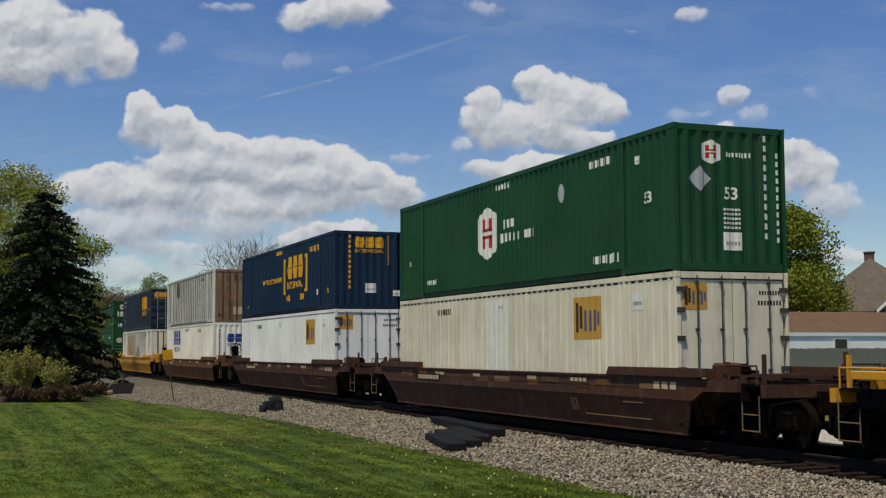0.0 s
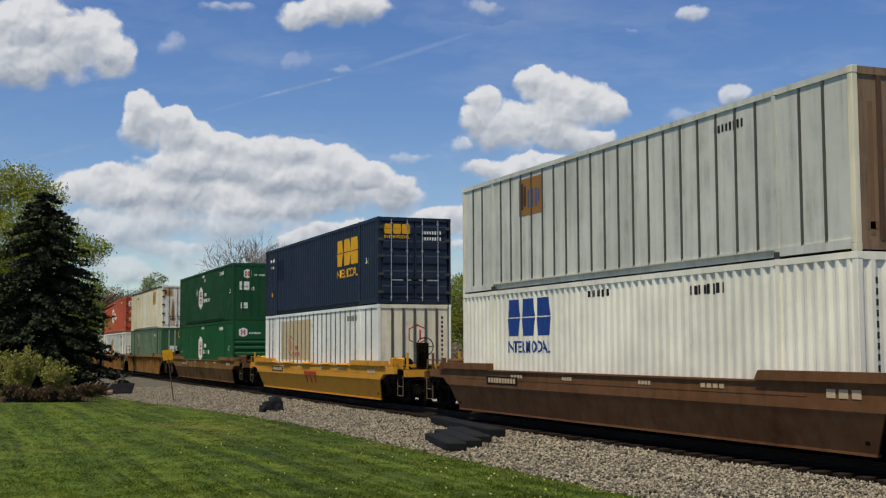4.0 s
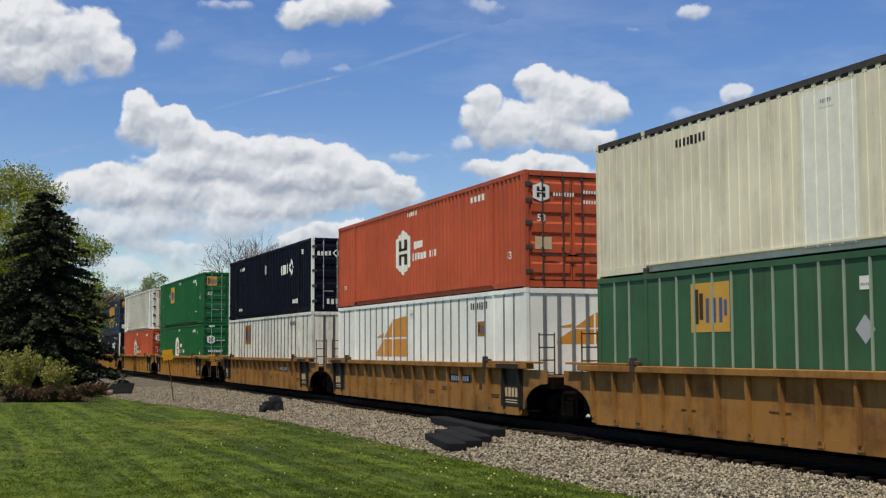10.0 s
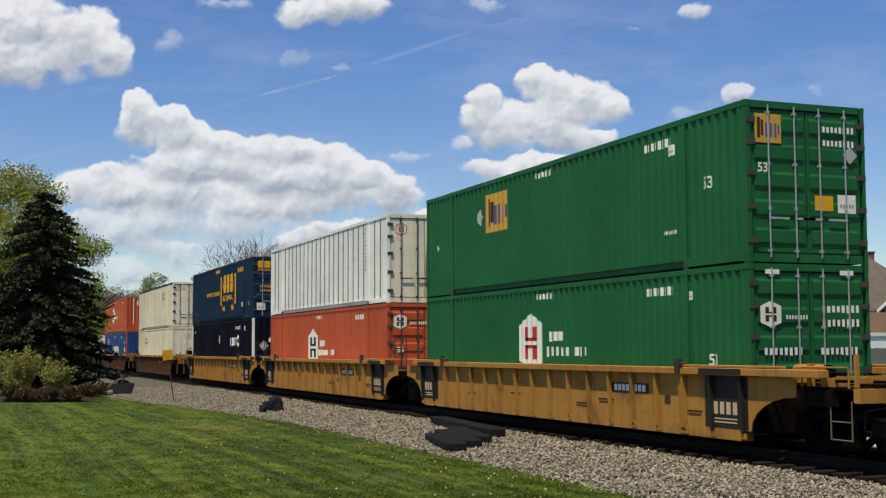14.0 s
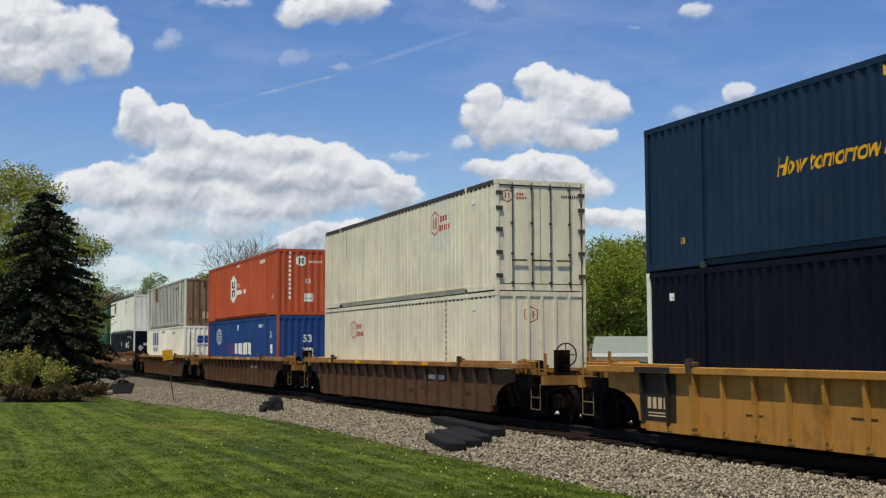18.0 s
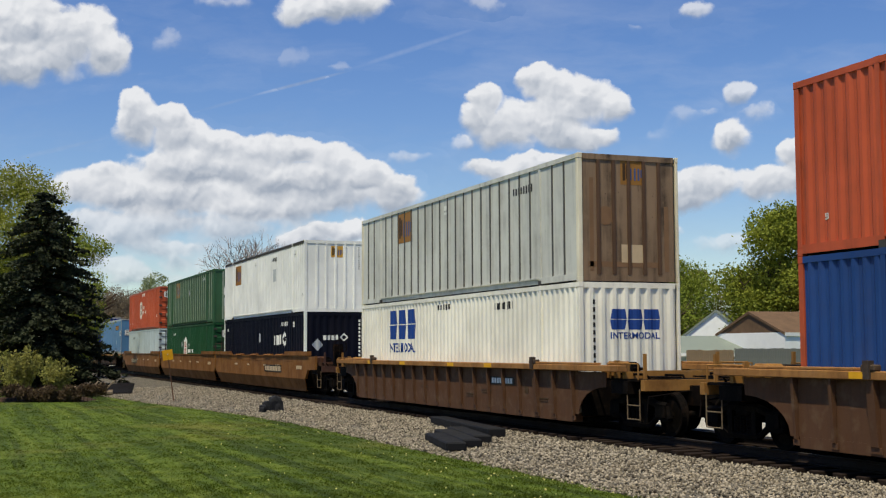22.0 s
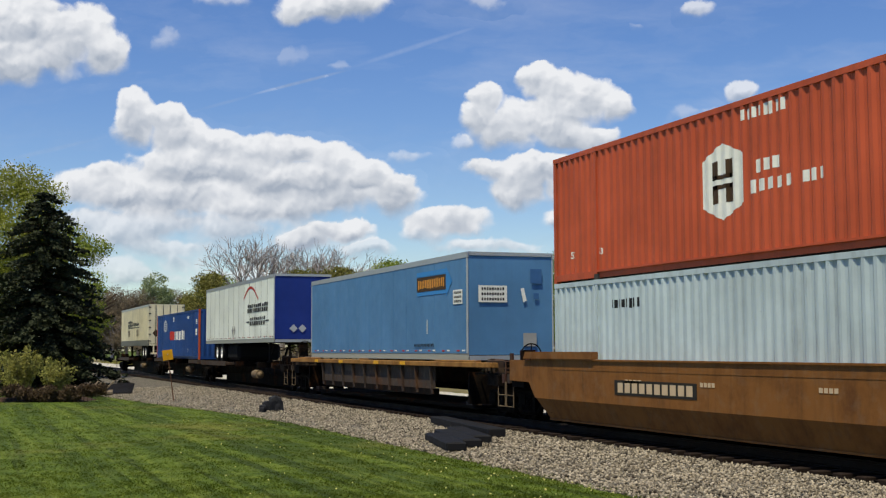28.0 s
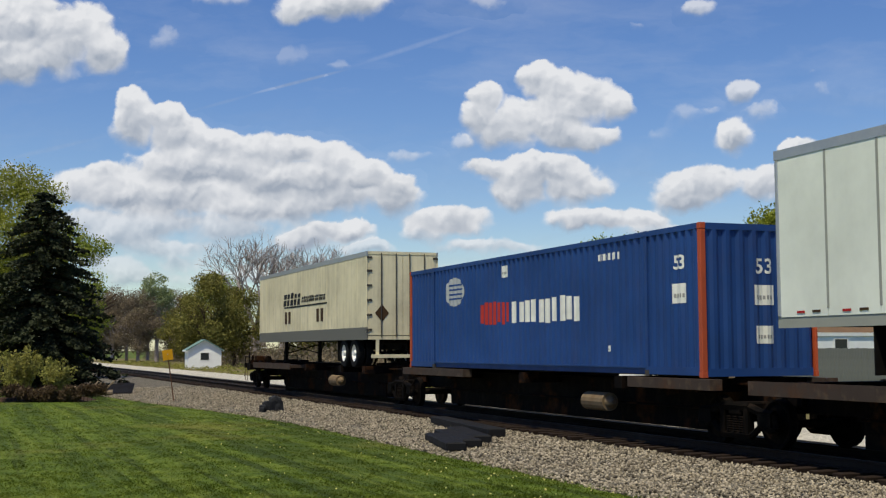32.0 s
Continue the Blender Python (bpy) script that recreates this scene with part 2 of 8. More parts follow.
for nm, rgb in (("d_white", (224, 224, 214)), ("d_red", (176, 54, 44)), ("d_yellow", (214, 158, 34)), ("d_gold", (196, 150, 66)),
                ("d_brown", (70, 52, 34)), ("d_blue", (36, 66, 132)), ("d_grey", (150, 150, 146)), ("d_black", (34, 34, 36)),
                ("d_orange", (206, 140, 58)), ("d_faded", (196, 172, 138)), ("d_silver", (166, 170, 172)), ("d_ltblue", (60, 130, 190)), ("d_tan", (198, 180, 144)), ("d_pale", (226, 224, 208)), ("d_pale2", (212, 208, 192)),
                ("d_navy", (24, 30, 52)), ("d_grey2", (186, 190, 188)), ("d_rust", (126, 96, 70)), ("d_stain", (188, 170, 140)), ("d_steelblue", (58, 96, 142)), ("d_slate", (74, 88, 128)), ("d_panel", (44, 40, 34)), ("d_ochre", (150, 106, 52))):
    C[nm] = plain(nm, rgb, 0.55, 0, 0.1, 4, 0.04)
R = {}
for nm, rgb, rust in (("car_brown", (70, 46, 37), 0.5), ("car_tan", (112, 76, 46), 0.55), ("car_yellow", (206, 146, 44), 0.12),
                      ("car_ochre", (150, 107, 53), 0.52), ("car_mustard", (136, 100, 52), 0.5), ("car_step", (112, 96, 74), 0.3), ("car_gold", (170, 122, 54), 0.36), ("car_red_brown", (86, 59, 40), 0.35), ("car_orange", (126, 82, 36), 0.5),
                      ("car_black", (15, 12, 11), 0.3), ("car_dull", (62, 52, 45), 0.4), ("car_chord", (158, 112, 62), 0.5)):
    R[nm] = rusty(nm, rgb, rust, streaks=0.15 if nm == "car_yellow" else 0.4)


# ---- mesh helpers ----
def box(bm, x0, x1, y0, y1, z0, z1):
    v = [bm.verts.new(p) for p in ((x0, y0, z0), (x1, y0, z0), (x1, y1, z0), (x0, y1, z0), (x0, y0, z1), (x1, y0, z1), (x1, y1, z1), (x0, y1, z1))]
    for f in ((3, 2, 1, 0), (4, 5, 6, 7), (0, 1, 5, 4), (1, 2, 6, 5), (2, 3, 7, 6), (3, 0, 4, 7)):
        bm.faces.new([v[i] for i in f])


def prism(bm, poly, a, b, axis):
    """Extrude a polygon between a and b along axis: poly is (x, z) for axis y, (y, z) for axis x, (x, y) for axis z."""
    def at(p, t):
        return {"y": (p[0], t, p[1]), "x": (t, p[0], p[1]), "z": (p[0], p[1], t)}[axis]
    va, vb = [bm.verts.new(at(p, a)) for p in poly], [bm.verts.new(at(p, b)) for p in poly]
    n = len(poly)
    bm.faces.new(va[::-1])
    bm.faces.new(vb)
    for i in range(n):
        bm.faces.new((va[i], va[(i + 1) % n], vb[(i + 1) % n], vb[i]))


def rod(bm, p, q, r, n=8, r2=None):
    p, q = Vector(p), Vector(q)
    d = (q - p).normalized()
    u = d.orthogonal().normalized()
    w = d.cross(u)
    rings = []
    for c, rr in ((p, r), (q, r if r2 is None else r2)):
        rings.append([bm.verts.new(c + (u * math.cos(2 * math.pi * i / n) + w * math.sin(2 * math.pi * i / n)) * rr) for i in range(n)])
    for i in range(n):
        bm.faces.new((rings[0][i], rings[0][(i + 1) % n], rings[1][(i + 1) % n], rings[1][i]))
    bm.faces.new(rings[0][::-1])
    bm.faces.new(rings[1])


def lathe(bm, prof, n=24, centre=(0, 0, 0)):
    """Turn a closed profile of (y, r) about the y axis."""
    cx, cy, cz = centre
    rings = [[bm.verts.new((cx + r * math.cos(2 * math.pi * i / n), cy + y, cz + r * math.sin(2 * math.pi * i / n))) for i in range(n)] for y, r in prof]
    for a, b in zip(rings, rings[1:] + rings[:1]):
        for i in range(n):
            bm.faces.new((a[i], a[(i + 1) % n], b[(i + 1) % n], b[i]))


def finish(bm, name, mat, smooth=False):
    bmesh.ops.recalc_face_normals(bm, faces=bm.faces)
    me = bpy.data.meshes.new(name)
    bm.to_mesh(me)
    bm.free()
    if mat:
        me.materials.append(mat)
    if smooth:
        for f in me.polygons:
            f.use_smooth = True
    return me


def part(name, bm, material, parent, label="", smooth=False):
    ob = new(name, finish(bm, name, material, smooth) if isinstance(bm, bmesh.types.BMesh) else bm)
    ob.parent = parent
    return tagged(ob, label)


def boxes(*dims):
    bm = bmesh.new()
    for d in dims:
        box(bm, *d)
    return bm


def bevelled(x0, x1, y0, y1, z0, z1, w=0.01):
    bm = boxes((x0, x1, y0, y1, z0, z1))
    bmesh.ops.bevel(bm, geom=bm.edges[:], offset=w, segments=1, affect="EDGES")
    return bm


def thing(name, label, category, group="", m=None, kind=""):
    ob = new(name)
    if m is not None:
        ob.matrix_basis = m
    return tagged(ob, label, category, group, kind)


def raw_mesh(name, verts, faces, mat):
    me = bpy.data.meshes.new(name)
    me.from_pydata([tuple(v) for v in verts], [], faces)
    me.materials.append(mat)
    return me


def fast_mesh(name, verts, tris, mat):
    """Many loose triangles at once."""
    me = bpy.data.meshes.new(name)
    me.vertices.add(len(verts))
    me.vertices.foreach_set("co", np.asarray(verts, dtype=np.float32).ravel())
    me.loops.add(len(tris) * 3)
    me.loops.foreach_set("vertex_index", np.asarray(tris, dtype=np.int32).ravel())
    me.polygons.add(len(tris))
    me.polygons.foreach_set("loop_start", np.arange(len(tris), dtype=np.int32) * 3)
    me.update(calc_edges=True)
    me.materials.append(mat)
    return me


MOVING = []  # (thing, metres along the track at 0 s)
SPINNING = []  # (wheelset, x, y, z)


# ---- ground, track ----
def edge_y(x):
    """Where the gravel meets the lawn."""
    pts = [(-400, -4.2), (-110, -4.6), (-84, -7.0), (-70, -8.4), (-58, -7.9), (-48, -6.7), (-40, -5.5), (-34, -5.15), (40, -5.1), (400, -5.1)]
    for (a, b), (c, d) in zip(pts, pts[1:]):
        if a <= x <= c:
            return b + (d - b) * (x - a) / (c - a)
    return -5.1


def build_ground():
    xs = [-4000, -1500, -700, -400] + [-300 + 10 * i for i in range(35)] + [80, 160, 400, 1200, 4000]
    ys = [-4000, -1500, -600, -250, -120, -60, -40, -30, -24, -20, -17, -14, -11, -8, -5, 5, 9, 14, 20, 30, 45, 70, 120, 250, 600, 1500, 4000]
    verts, faces = [], []
    for y in ys:
        for x in xs:
            verts.append((x, y, -0.31))
    n = len(xs)
    for j in range(len(ys) - 1):
        for i in range(n - 1):
            faces.append((j * n + i, j * n + i + 1, j * n + n + i + 1, j * n + n + i))
    tagged(new("ground", raw_mesh("ground", verts, faces, M["lawn"])), "mown green lawn with pale dry patches", "lawn", "", "structure")
    # track bed
    verts, faces = [], []
    xs = [-300 + 2 * i for i in range(100)] + [-100 + 0.5 * i for i in range(320)]
    for x in xs:
        e = edge_y(x) + 0.22 * noise.noise((x * 0.9, 3, 0)) + 0.1 * noise.noise((x * 3.1, 8, 0))
        for y, z in ((e, -0.335), (e + 0.35, -0.285), (-3.4, -0.262), (-2.0, -0.252), (-1.5, -0.262), (1.5, -0.262), (3.0, -0.255), (3.3, -0.26)):
            verts.append((x, y, z + (0.02 * noise.noise((x * 1.7, y * 1.7, 1)) if abs(y) > 1.6 else 0)))
    for i in range(len(xs) - 1):
        for j in range(7):
            faces.append((i * 8 + j, i * 8 + 8 + j, i * 8 + 9 + j, i * 8 + 1 + j))
    # near-black sheet under the train and beyond: its shade painted into the ground
    tagged(new("track_centre", raw_mesh("track_centre", [(-300, -1.24, -0.222), (60, -1.24, -0.222), (60, 2.9, -0.222), (-300, 2.9, -0.222)], [(0, 1, 2, 3)], M["bed_shade"])), "near-black stones under the train, its shade painted into their colour", "gravel", "", "structure")
    tagged(new("track_bed", raw_mesh("track_bed", verts, faces, M["gravel"])), "pale grey crushed stone track ballast", "gravel", "", "structure")


def build_verge():
    verts, faces = [], []
    for i in range(240):
        x = -300 + 1.5 * i
        for y, z in ((3.25, -0.262), (5.5, -0.255), (8.2 + 0.5 * noise.noise((x * 0.5, 11, 0)), -0.32)):
            verts.append((x, y + (0.12 * noise.noise((x * 1.1, 4, 0)) if y < 4 else 0), z + 0.006))
    faces = [(i * 3 + j, i * 3 + 3 + j, i * 3 + 4 + j, i * 3 + 1 + j) for i in range(239) for j in range(2)]
    tagged(new("far_shoulder", raw_mesh("far_shoulder", verts, faces, M["pale_gravel"])), "pale limestone gravel on the far side of the track", "gravel", "", "structure")
    verts, faces = [], []
    xs = [-320 + 4 * i for i in range(96)]
    for x in xs:
        e = 11 + 2.5 * noise.noise((x * 0.08, 5, 0)) + 0.04 * max(0, -x)
        for y, z in ((7.6, -0.308), (9.0, -0.29), (e + 3, -0.3)):
            verts.append((x, y + (0.4 * noise.noise((x * 0.6, y, 2)) if y < 5 else 0), z + (0.04 * noise.noise((x * 0.5, y, 4)) if y > 4 else 0)))
    for i in range(len(xs) - 1):
        for j in range(2):
            faces.append((i * 3 + j, i * 3 + 3 + j, i * 3 + 4 + j, i * 3 + 1 + j))
    tagged(new("verge", raw_mesh("verge", verts, faces, M["verge"])), "dry weedy strip beyond the track", "verge", "", "structure")
    rng = random.Random(12)
    clumps = [((-rng.uniform(20, 220), rng.uniform(8, 15), -0.25), (rng.uniform(0.2, 0.7), rng.uniform(0.2, 0.6), rng.uniform(0.1, 0.4))) for i in range(500)]
    tagged(new("weeds", leaves_mesh("weeds", clumps, 26000, 0.08, M["weed"], 14)), "olive and straw-coloured weeds beyond the track", "weeds", "", "stuff")


def build_ballast_stones():
    """Crushed stones, each a rough block lying on the bed, some on top of others."""
    rng = np.random.default_rng(4)
    n = 92000
    x = -8 - 62 * rng.random(n) ** 1.7
    edge = np.array([edge_y(v) for v in x])
    y = edge - 0.15 + (-1.3 - edge + 0.15) * rng.random(n)
    s = rng.uniform(0.015, 0.04, n)
    f = np.clip((y + 3.4) / (edge + 3.4), 0, 1)
    z = -0.262 - 0.05 * f + rng.random(n) ** 3 * 0.04 + 0.02 * np.sin(x * 2.1 + y * 3.7) * np.cos(y * 2.3 - x * 0.9)
    z[y > -1.5] -= 0.012
    base = np.array([(1, 0.3, 0.1), (-1, -0.2, 0), (0.2, 1, -0.1), (-0.3, -1, 0.1), (0.35, 0.1, 0.9), (-0.4, -0.15, 0.75), (0, 0, -0.6)])
    tri = np.array([(0, 2, 4), (2, 1, 5), (2, 5, 4), (1, 3, 5), (3, 4, 5), (3, 0, 4), (2, 0, 6), (1, 2, 6), (3, 1, 6), (0, 3, 6)])
    v = base[None] * (s[:, None, None] * rng.uniform(0.65, 1.3, (n, 1, 3))) * rng.uniform(0.75, 1.2, (n, 7, 1))
    a = rng.uniform(0, 6.283, n)[:, None]
    tilt = rng.normal(0, 0.4, n)[:, None]
    px, pz = v[..., 0] * np.cos(tilt) - v[..., 2] * np.sin(tilt), v[..., 0] * np.sin(tilt) + v[..., 2] * np.cos(tilt)
    out = np.stack([x[:, None] + px * np.cos(a) - v[..., 1] * np.sin(a), y[:, None] + px * np.sin(a) + v[..., 1] * np.cos(a), z[:, None] + pz], axis=2)
    faces = (np.arange(n)[:, None, None] * 7 + tri[None]).reshape(-1, 3)
    tagged(new("ballast_stones", fast_mesh("ballast_stones", out.reshape(-1, 3), faces, M["stone"])), "loose pale grey crushed stones beside the track", "gravel", "", "stuff")


def build_grass():
    rng = np.random.default_rng(7)
    right, fwd = np.array((0.36, 0.933)), np.array((-0.933, 0.36))
    n = 420000
    d = 16.5 + 60 * rng.random(n) ** 1.9
    p = np.array((0, -14.14)) + fwd * d[:, None] + right * (rng.uniform(-0.38, 0.37, n) * d)[:, None]
    # blades stand in tufts
    p += rng.normal(0, 0.03, (n, 2))
    edge = np.array([edge_y(v) for v in p[:, 0]]) + 0.16 * np.sin(p[:, 0] * 1.9) + 0.1 * np.sin(p[:, 0] * 5.3 + 1)
    lump = np.sin(p[:, 0] * 3.1 + 2 * np.sin(p[:, 1] * 1.7)) * np.sin(p[:, 1] * 4.3 + 2 * np.sin(p[:, 0] * 1.3))
    keep = (p[:, 1] < edge + 0.12 * rng.normal(size=n)) & (rng.random(n) < 0.62 + 0.38 * lump)
    p, d, edge, lump = p[keep], d[keep], edge[keep], lump[keep]
    n = len(p)
    rough = np.exp(-np.clip(edge - p[:, 1], 0, None) / 0.35)
    h = rng.uniform(0.012, 0.028, n) * (1 + 0.35 * lump + 0.9 * rough)
    w = rng.uniform(0.006, 0.012, n) * (0.5 + d / 28)
    a = rng.uniform(0, 6.283, n)
    lean = rng.normal(0, 0.75, (n, 2)) * h[:, None]
    v = np.empty((n * 3, 3))
    v[0::3, 0], v[0::3, 1] = p[:, 0] - w * np.cos(a), p[:, 1] - w * np.sin(a)
    v[1::3, 0], v[1::3, 1] = p[:, 0] + w * np.cos(a), p[:, 1] + w * np.sin(a)
    v[2::3, :2] = p + lean
    v[0::3, 2] = v[1::3, 2] = -0.312
    v[2::3, 2] = -0.312 + h
    tagged(new("grass_blades", fast_mesh("grass_blades", v, np.arange(n * 3).reshape(-1, 3), M["grass_blade"])), "short green grass blades of the lawn", "grass", "", "stuff")
    verts, faces = [], []
    for i in range(620):
        d = 17 + 26 * rng.random() ** 1.3
        s = rng.uniform(-0.3, 0.36) * d
        q = np.array((0, -14.14)) + fwd * d + right * s
        e = edge_y(q[0])
        if q[1] > e - 0.1 or q[1] < e - 6 * rng.random() ** 1.5:
            continue
        o, r, z = len(verts), rng.uniform(0.009, 0.019), -0.265 + rng.uniform(-0.02, 0.02)
        verts += [(q[0] + r, q[1], z), (q[0], q[1] + r, z), (q[0] - r, q[1], z), (q[0], q[1] - r, z), (q[0], q[1], z + r), (q[0], q[1], z - r)]
        faces += [(o, o + 1, o + 4), (o + 1, o + 2, o + 4), (o + 2, o + 3, o + 4), (o + 3, o, o + 4), (o + 1, o, o + 5), (o + 2, o + 1, o + 5), (o + 3, o + 2, o + 5), (o, o + 3, o + 5)]
    tagged(new("flower_heads", raw_mesh("flower_heads", verts, faces, M["dandelion"])), "pale dandelion heads in the grass edge", "flowers", "", "stuff")


def build_track():
    track = thing("railway_track", "single railway track with wooden ties and steel rails", "track", "", None, "structure")
    for s in (-1, 1):
        y = s * 0.755
        bm = bmesh.new()
        prism(bm, [(y - 0.07, -0.172), (y + 0.07, -0.172), (y + 0.07, -0.155), (y + 0.01, -0.14), (y + 0.01, -0.045), (y + 0.036, -0.035), (y + 0.036, -0.006), (y - 0.036, -0.006), (y - 0.036, -0.035), (y - 0.01, -0.045), (y - 0.01, -0.14), (y - 0.07, -0.155)], -320, 60, "x")
        rail = part("rail", bm, M["rail"], track, "brown rusted steel rail")
        bm = bmesh.new()
        prism(bm, [(y - 0.033, -0.0055), (y + 0.033, -0.0055), (y + 0.029, 0.0), (y - 0.029, 0.0)], -320, 60, "x")
        part("running_face", bm, M["rail_top"], rail, "worn shiny rail top")
    rng = random.Random(3)
    me = finish(bevelled(-0.115, 0.115, -1.42, 1.42, -0.34, -0.168, 0.012), "tie", M["tie"])
    far, i = bmesh.new(), 0
    x = 12.0
    while x > -300:
        if i < 290:
            t = part("tie", me, None, track)
            t.matrix_basis = pose(x, rng.uniform(-0.05, 0.05), rng.uniform(-0.006, 0.0), 0, 0, rng.uniform(-1.5, 1.5))
        else:
            box(far, x - 0.115, x + 0.115, -1.3, 1.3, -0.34, -0.173)
        x -= 0.53
        i += 1
    tagged(part("far_ties", far, M["tie"], track), "", "", "", "stuff")


# ---- loose things by the track ----
def build_slabs():
    for a, b, w, h, z in (((-32.0, -1.95), (-26.5, -2.6), 0.42, 0.2, -0.24), ((-28.2, -2.95), (-25.0, -3.6), 0.42, 0.17, -0.25),
                          ((-27.6, -3.5), (-24.1, -4.2), 0.42, 0.17, -0.26), ((-26.6, -4.1), (-23.6, -4.75), 0.42, 0.17, -0.27)):
        d = Vector((b[0] - a[0], b[1] - a[1], 0))
        bm = bevelled(-d.length / 2, d.length / 2, -w / 2, w / 2, 0, h, 0.025)
        ob = new("timber", finish(bm, "timber", M["slab"]))
        ob.matrix_basis = pose((a[0] + b[0]) / 2, (a[1] + b[1]) / 2, z, 0, 0, math.degrees(math.atan2(d.y, d.x)))
        tagged(ob, "black discarded crossing timber lying on the gravel", "timber", "timbers by the track")


def build_boulder():
    bm = bmesh.new()
    for cx, cy, w, h in ((0.0, 0.08, 0.27, 0.72), (-0.05, -0.24, 0.2, 0.5), (0.12, 0.2, 0.2, 0.56)):
        c = bmesh.new()
        bmesh.ops.create_cube(c, size=1)
        bmesh.ops.subdivide_edges(c, edges=c.edges[:], cuts=3, use_grid_fill=True)
        for v in c.verts:
            n = 0.16 * noise.noise(v.co * 2.3 + Vector((cx * 9, cy * 9, 1)))
            r = v.co.normalized() * 0.6
            q = v.co.lerp(r, 0.3) * (1 + n)
            v.co = Vector((cx + q.x * w * 1.9, cy + q.y * w * 1.7, (q.z + 0.42) * h * (1 - 0.25 * abs(q.y))))
        tmp = bpy.data.meshes.new("lump")
        c.to_mesh(tmp)
        c.free()
        bm.from_mesh(tmp)
        bpy.data.meshes.remove(tmp)
    ob = new("boulder", finish(bm, "boulder", M["boulder"]))
    ob.matrix_basis = pose(-41.3, -4.3, -0.3) @ Matrix.Scale(0.82, 4)
    tagged(ob, "dark grey boulder at the edge of the gravel", "rock", "boulders")
    small = new("boulder", ob.data)
    small.matrix_basis = pose(-40.9, -4.75, -0.3, 0, 0, 70) @ Matrix.Scale(0.4, 4)
    tagged(small, "small dark grey stone beside the boulder", "rock", "boulders")


def build_sign():
    s = thing("track_sign", "small yellow sign on a leaning rusty post", "sign", "", pose(-49.6, -6.27, -0.2, 8, 0, 0))
    bm = bmesh.new()
    prism(bm, [(-0.03, 0), (0.03, 0), (0.03, 1.7), (-0.03, 1.7)], -0.012, -0.004, "y")
    box(bm, -0.004, 0.004, -0.004, 0.03, 0, 1.7)
    part("post", bm, M["post"], s, "rusty steel channel post")
    p = part("plate", bevelled(-0.006, 0.006, -0.2, 0.2, -0.2, 0.2, 0.003), M["yellow"], s, "yellow sheet-metal sign plate")
    p.matrix_basis = pose(0.02, 0, 1.8, 0, 0, -20)
    part("bolt", boxes((0.02, 0.045, -0.02, 0.02, 1.8, 1.84)), M["galv"], s)


# ---- plants ----
def leaves_mesh(name, clumps, count, size, mat, seed, flat=0.0, shell=0.55):
    """Single leaves scattered in and on ellipsoid clumps: (centre, radii)."""
    rng = np.random.default_rng(seed)
    weights = np.array([c[1][0] * c[1][1] * c[1][2] for c in clumps]) ** 0.67
    pick = rng.choice(len(clumps), count, p=weights / weights.sum())
    cen = np.array([c[0] for c in clumps])[pick]
    rad = np.array([c[1] for c in clumps])[pick]
    d = rng.normal(size=(count, 3))
    d /= np.linalg.norm(d, axis=1)[:, None]
    r = shell + (1 - shell) * rng.random(count) ** 0.6
    r *= 1 + 0.18 * rng.normal(size=count)
    pos = cen + d * rad * r[:, None]
    a = rng.normal(size=(count, 3))
    a[:, 2] *= 1 - flat
    a /= np.linalg.norm(a, axis=1)[:, None]
    b = np.cross(a, rng.normal(size=(count, 3)))
    b /= np.linalg.norm(b, axis=1)[:, None]
    s = size * rng.uniform(0.6, 1.4, count)[:, None]
    v = np.empty((count * 4, 3))
    v[0::4], v[1::4], v[2::4], v[3::4] = pos - a * s, pos + b * s * 0.55, pos + a * s, pos - b * s * 0.55
    me = bpy.data.meshes.new(name)
    me.vertices.add(count * 4)
    me.vertices.foreach_set("co", v.ravel())
    me.loops.add(count * 4)
    me.loops.foreach_set("vertex_index", np.arange(count * 4))
    me.polygons.add(count)
    me.polygons.foreach_set("loop_start", np.arange(count) * 4)
    me.update(calc_edges=True)
    me.materials.append(mat)
    return me


def limbs(bm, p, d, length, r, depth, rng, tips, spread=0.6, n=5, gravity=0.0):
    q = p + d * length
    rod(bm, p, q, max(r, 0.018), n, max(r * 0.62, 0.012))
    if depth == 0:
        tips.append(q)
        return
    for i in range(rng.choice((2, 3, 3))):
        e = (d + Vector((rng.gauss(0, spread), rng.gauss(0, spread), rng.gauss(0.12 - gravity, spread * 0.5)))).normalized()
        limbs(bm, p + d * length * rng.uniform(0.65, 1.0), e, length * rng.uniform(0.62, 0.85), r * 0.6, depth - 1, rng, tips, spread, n, gravity)


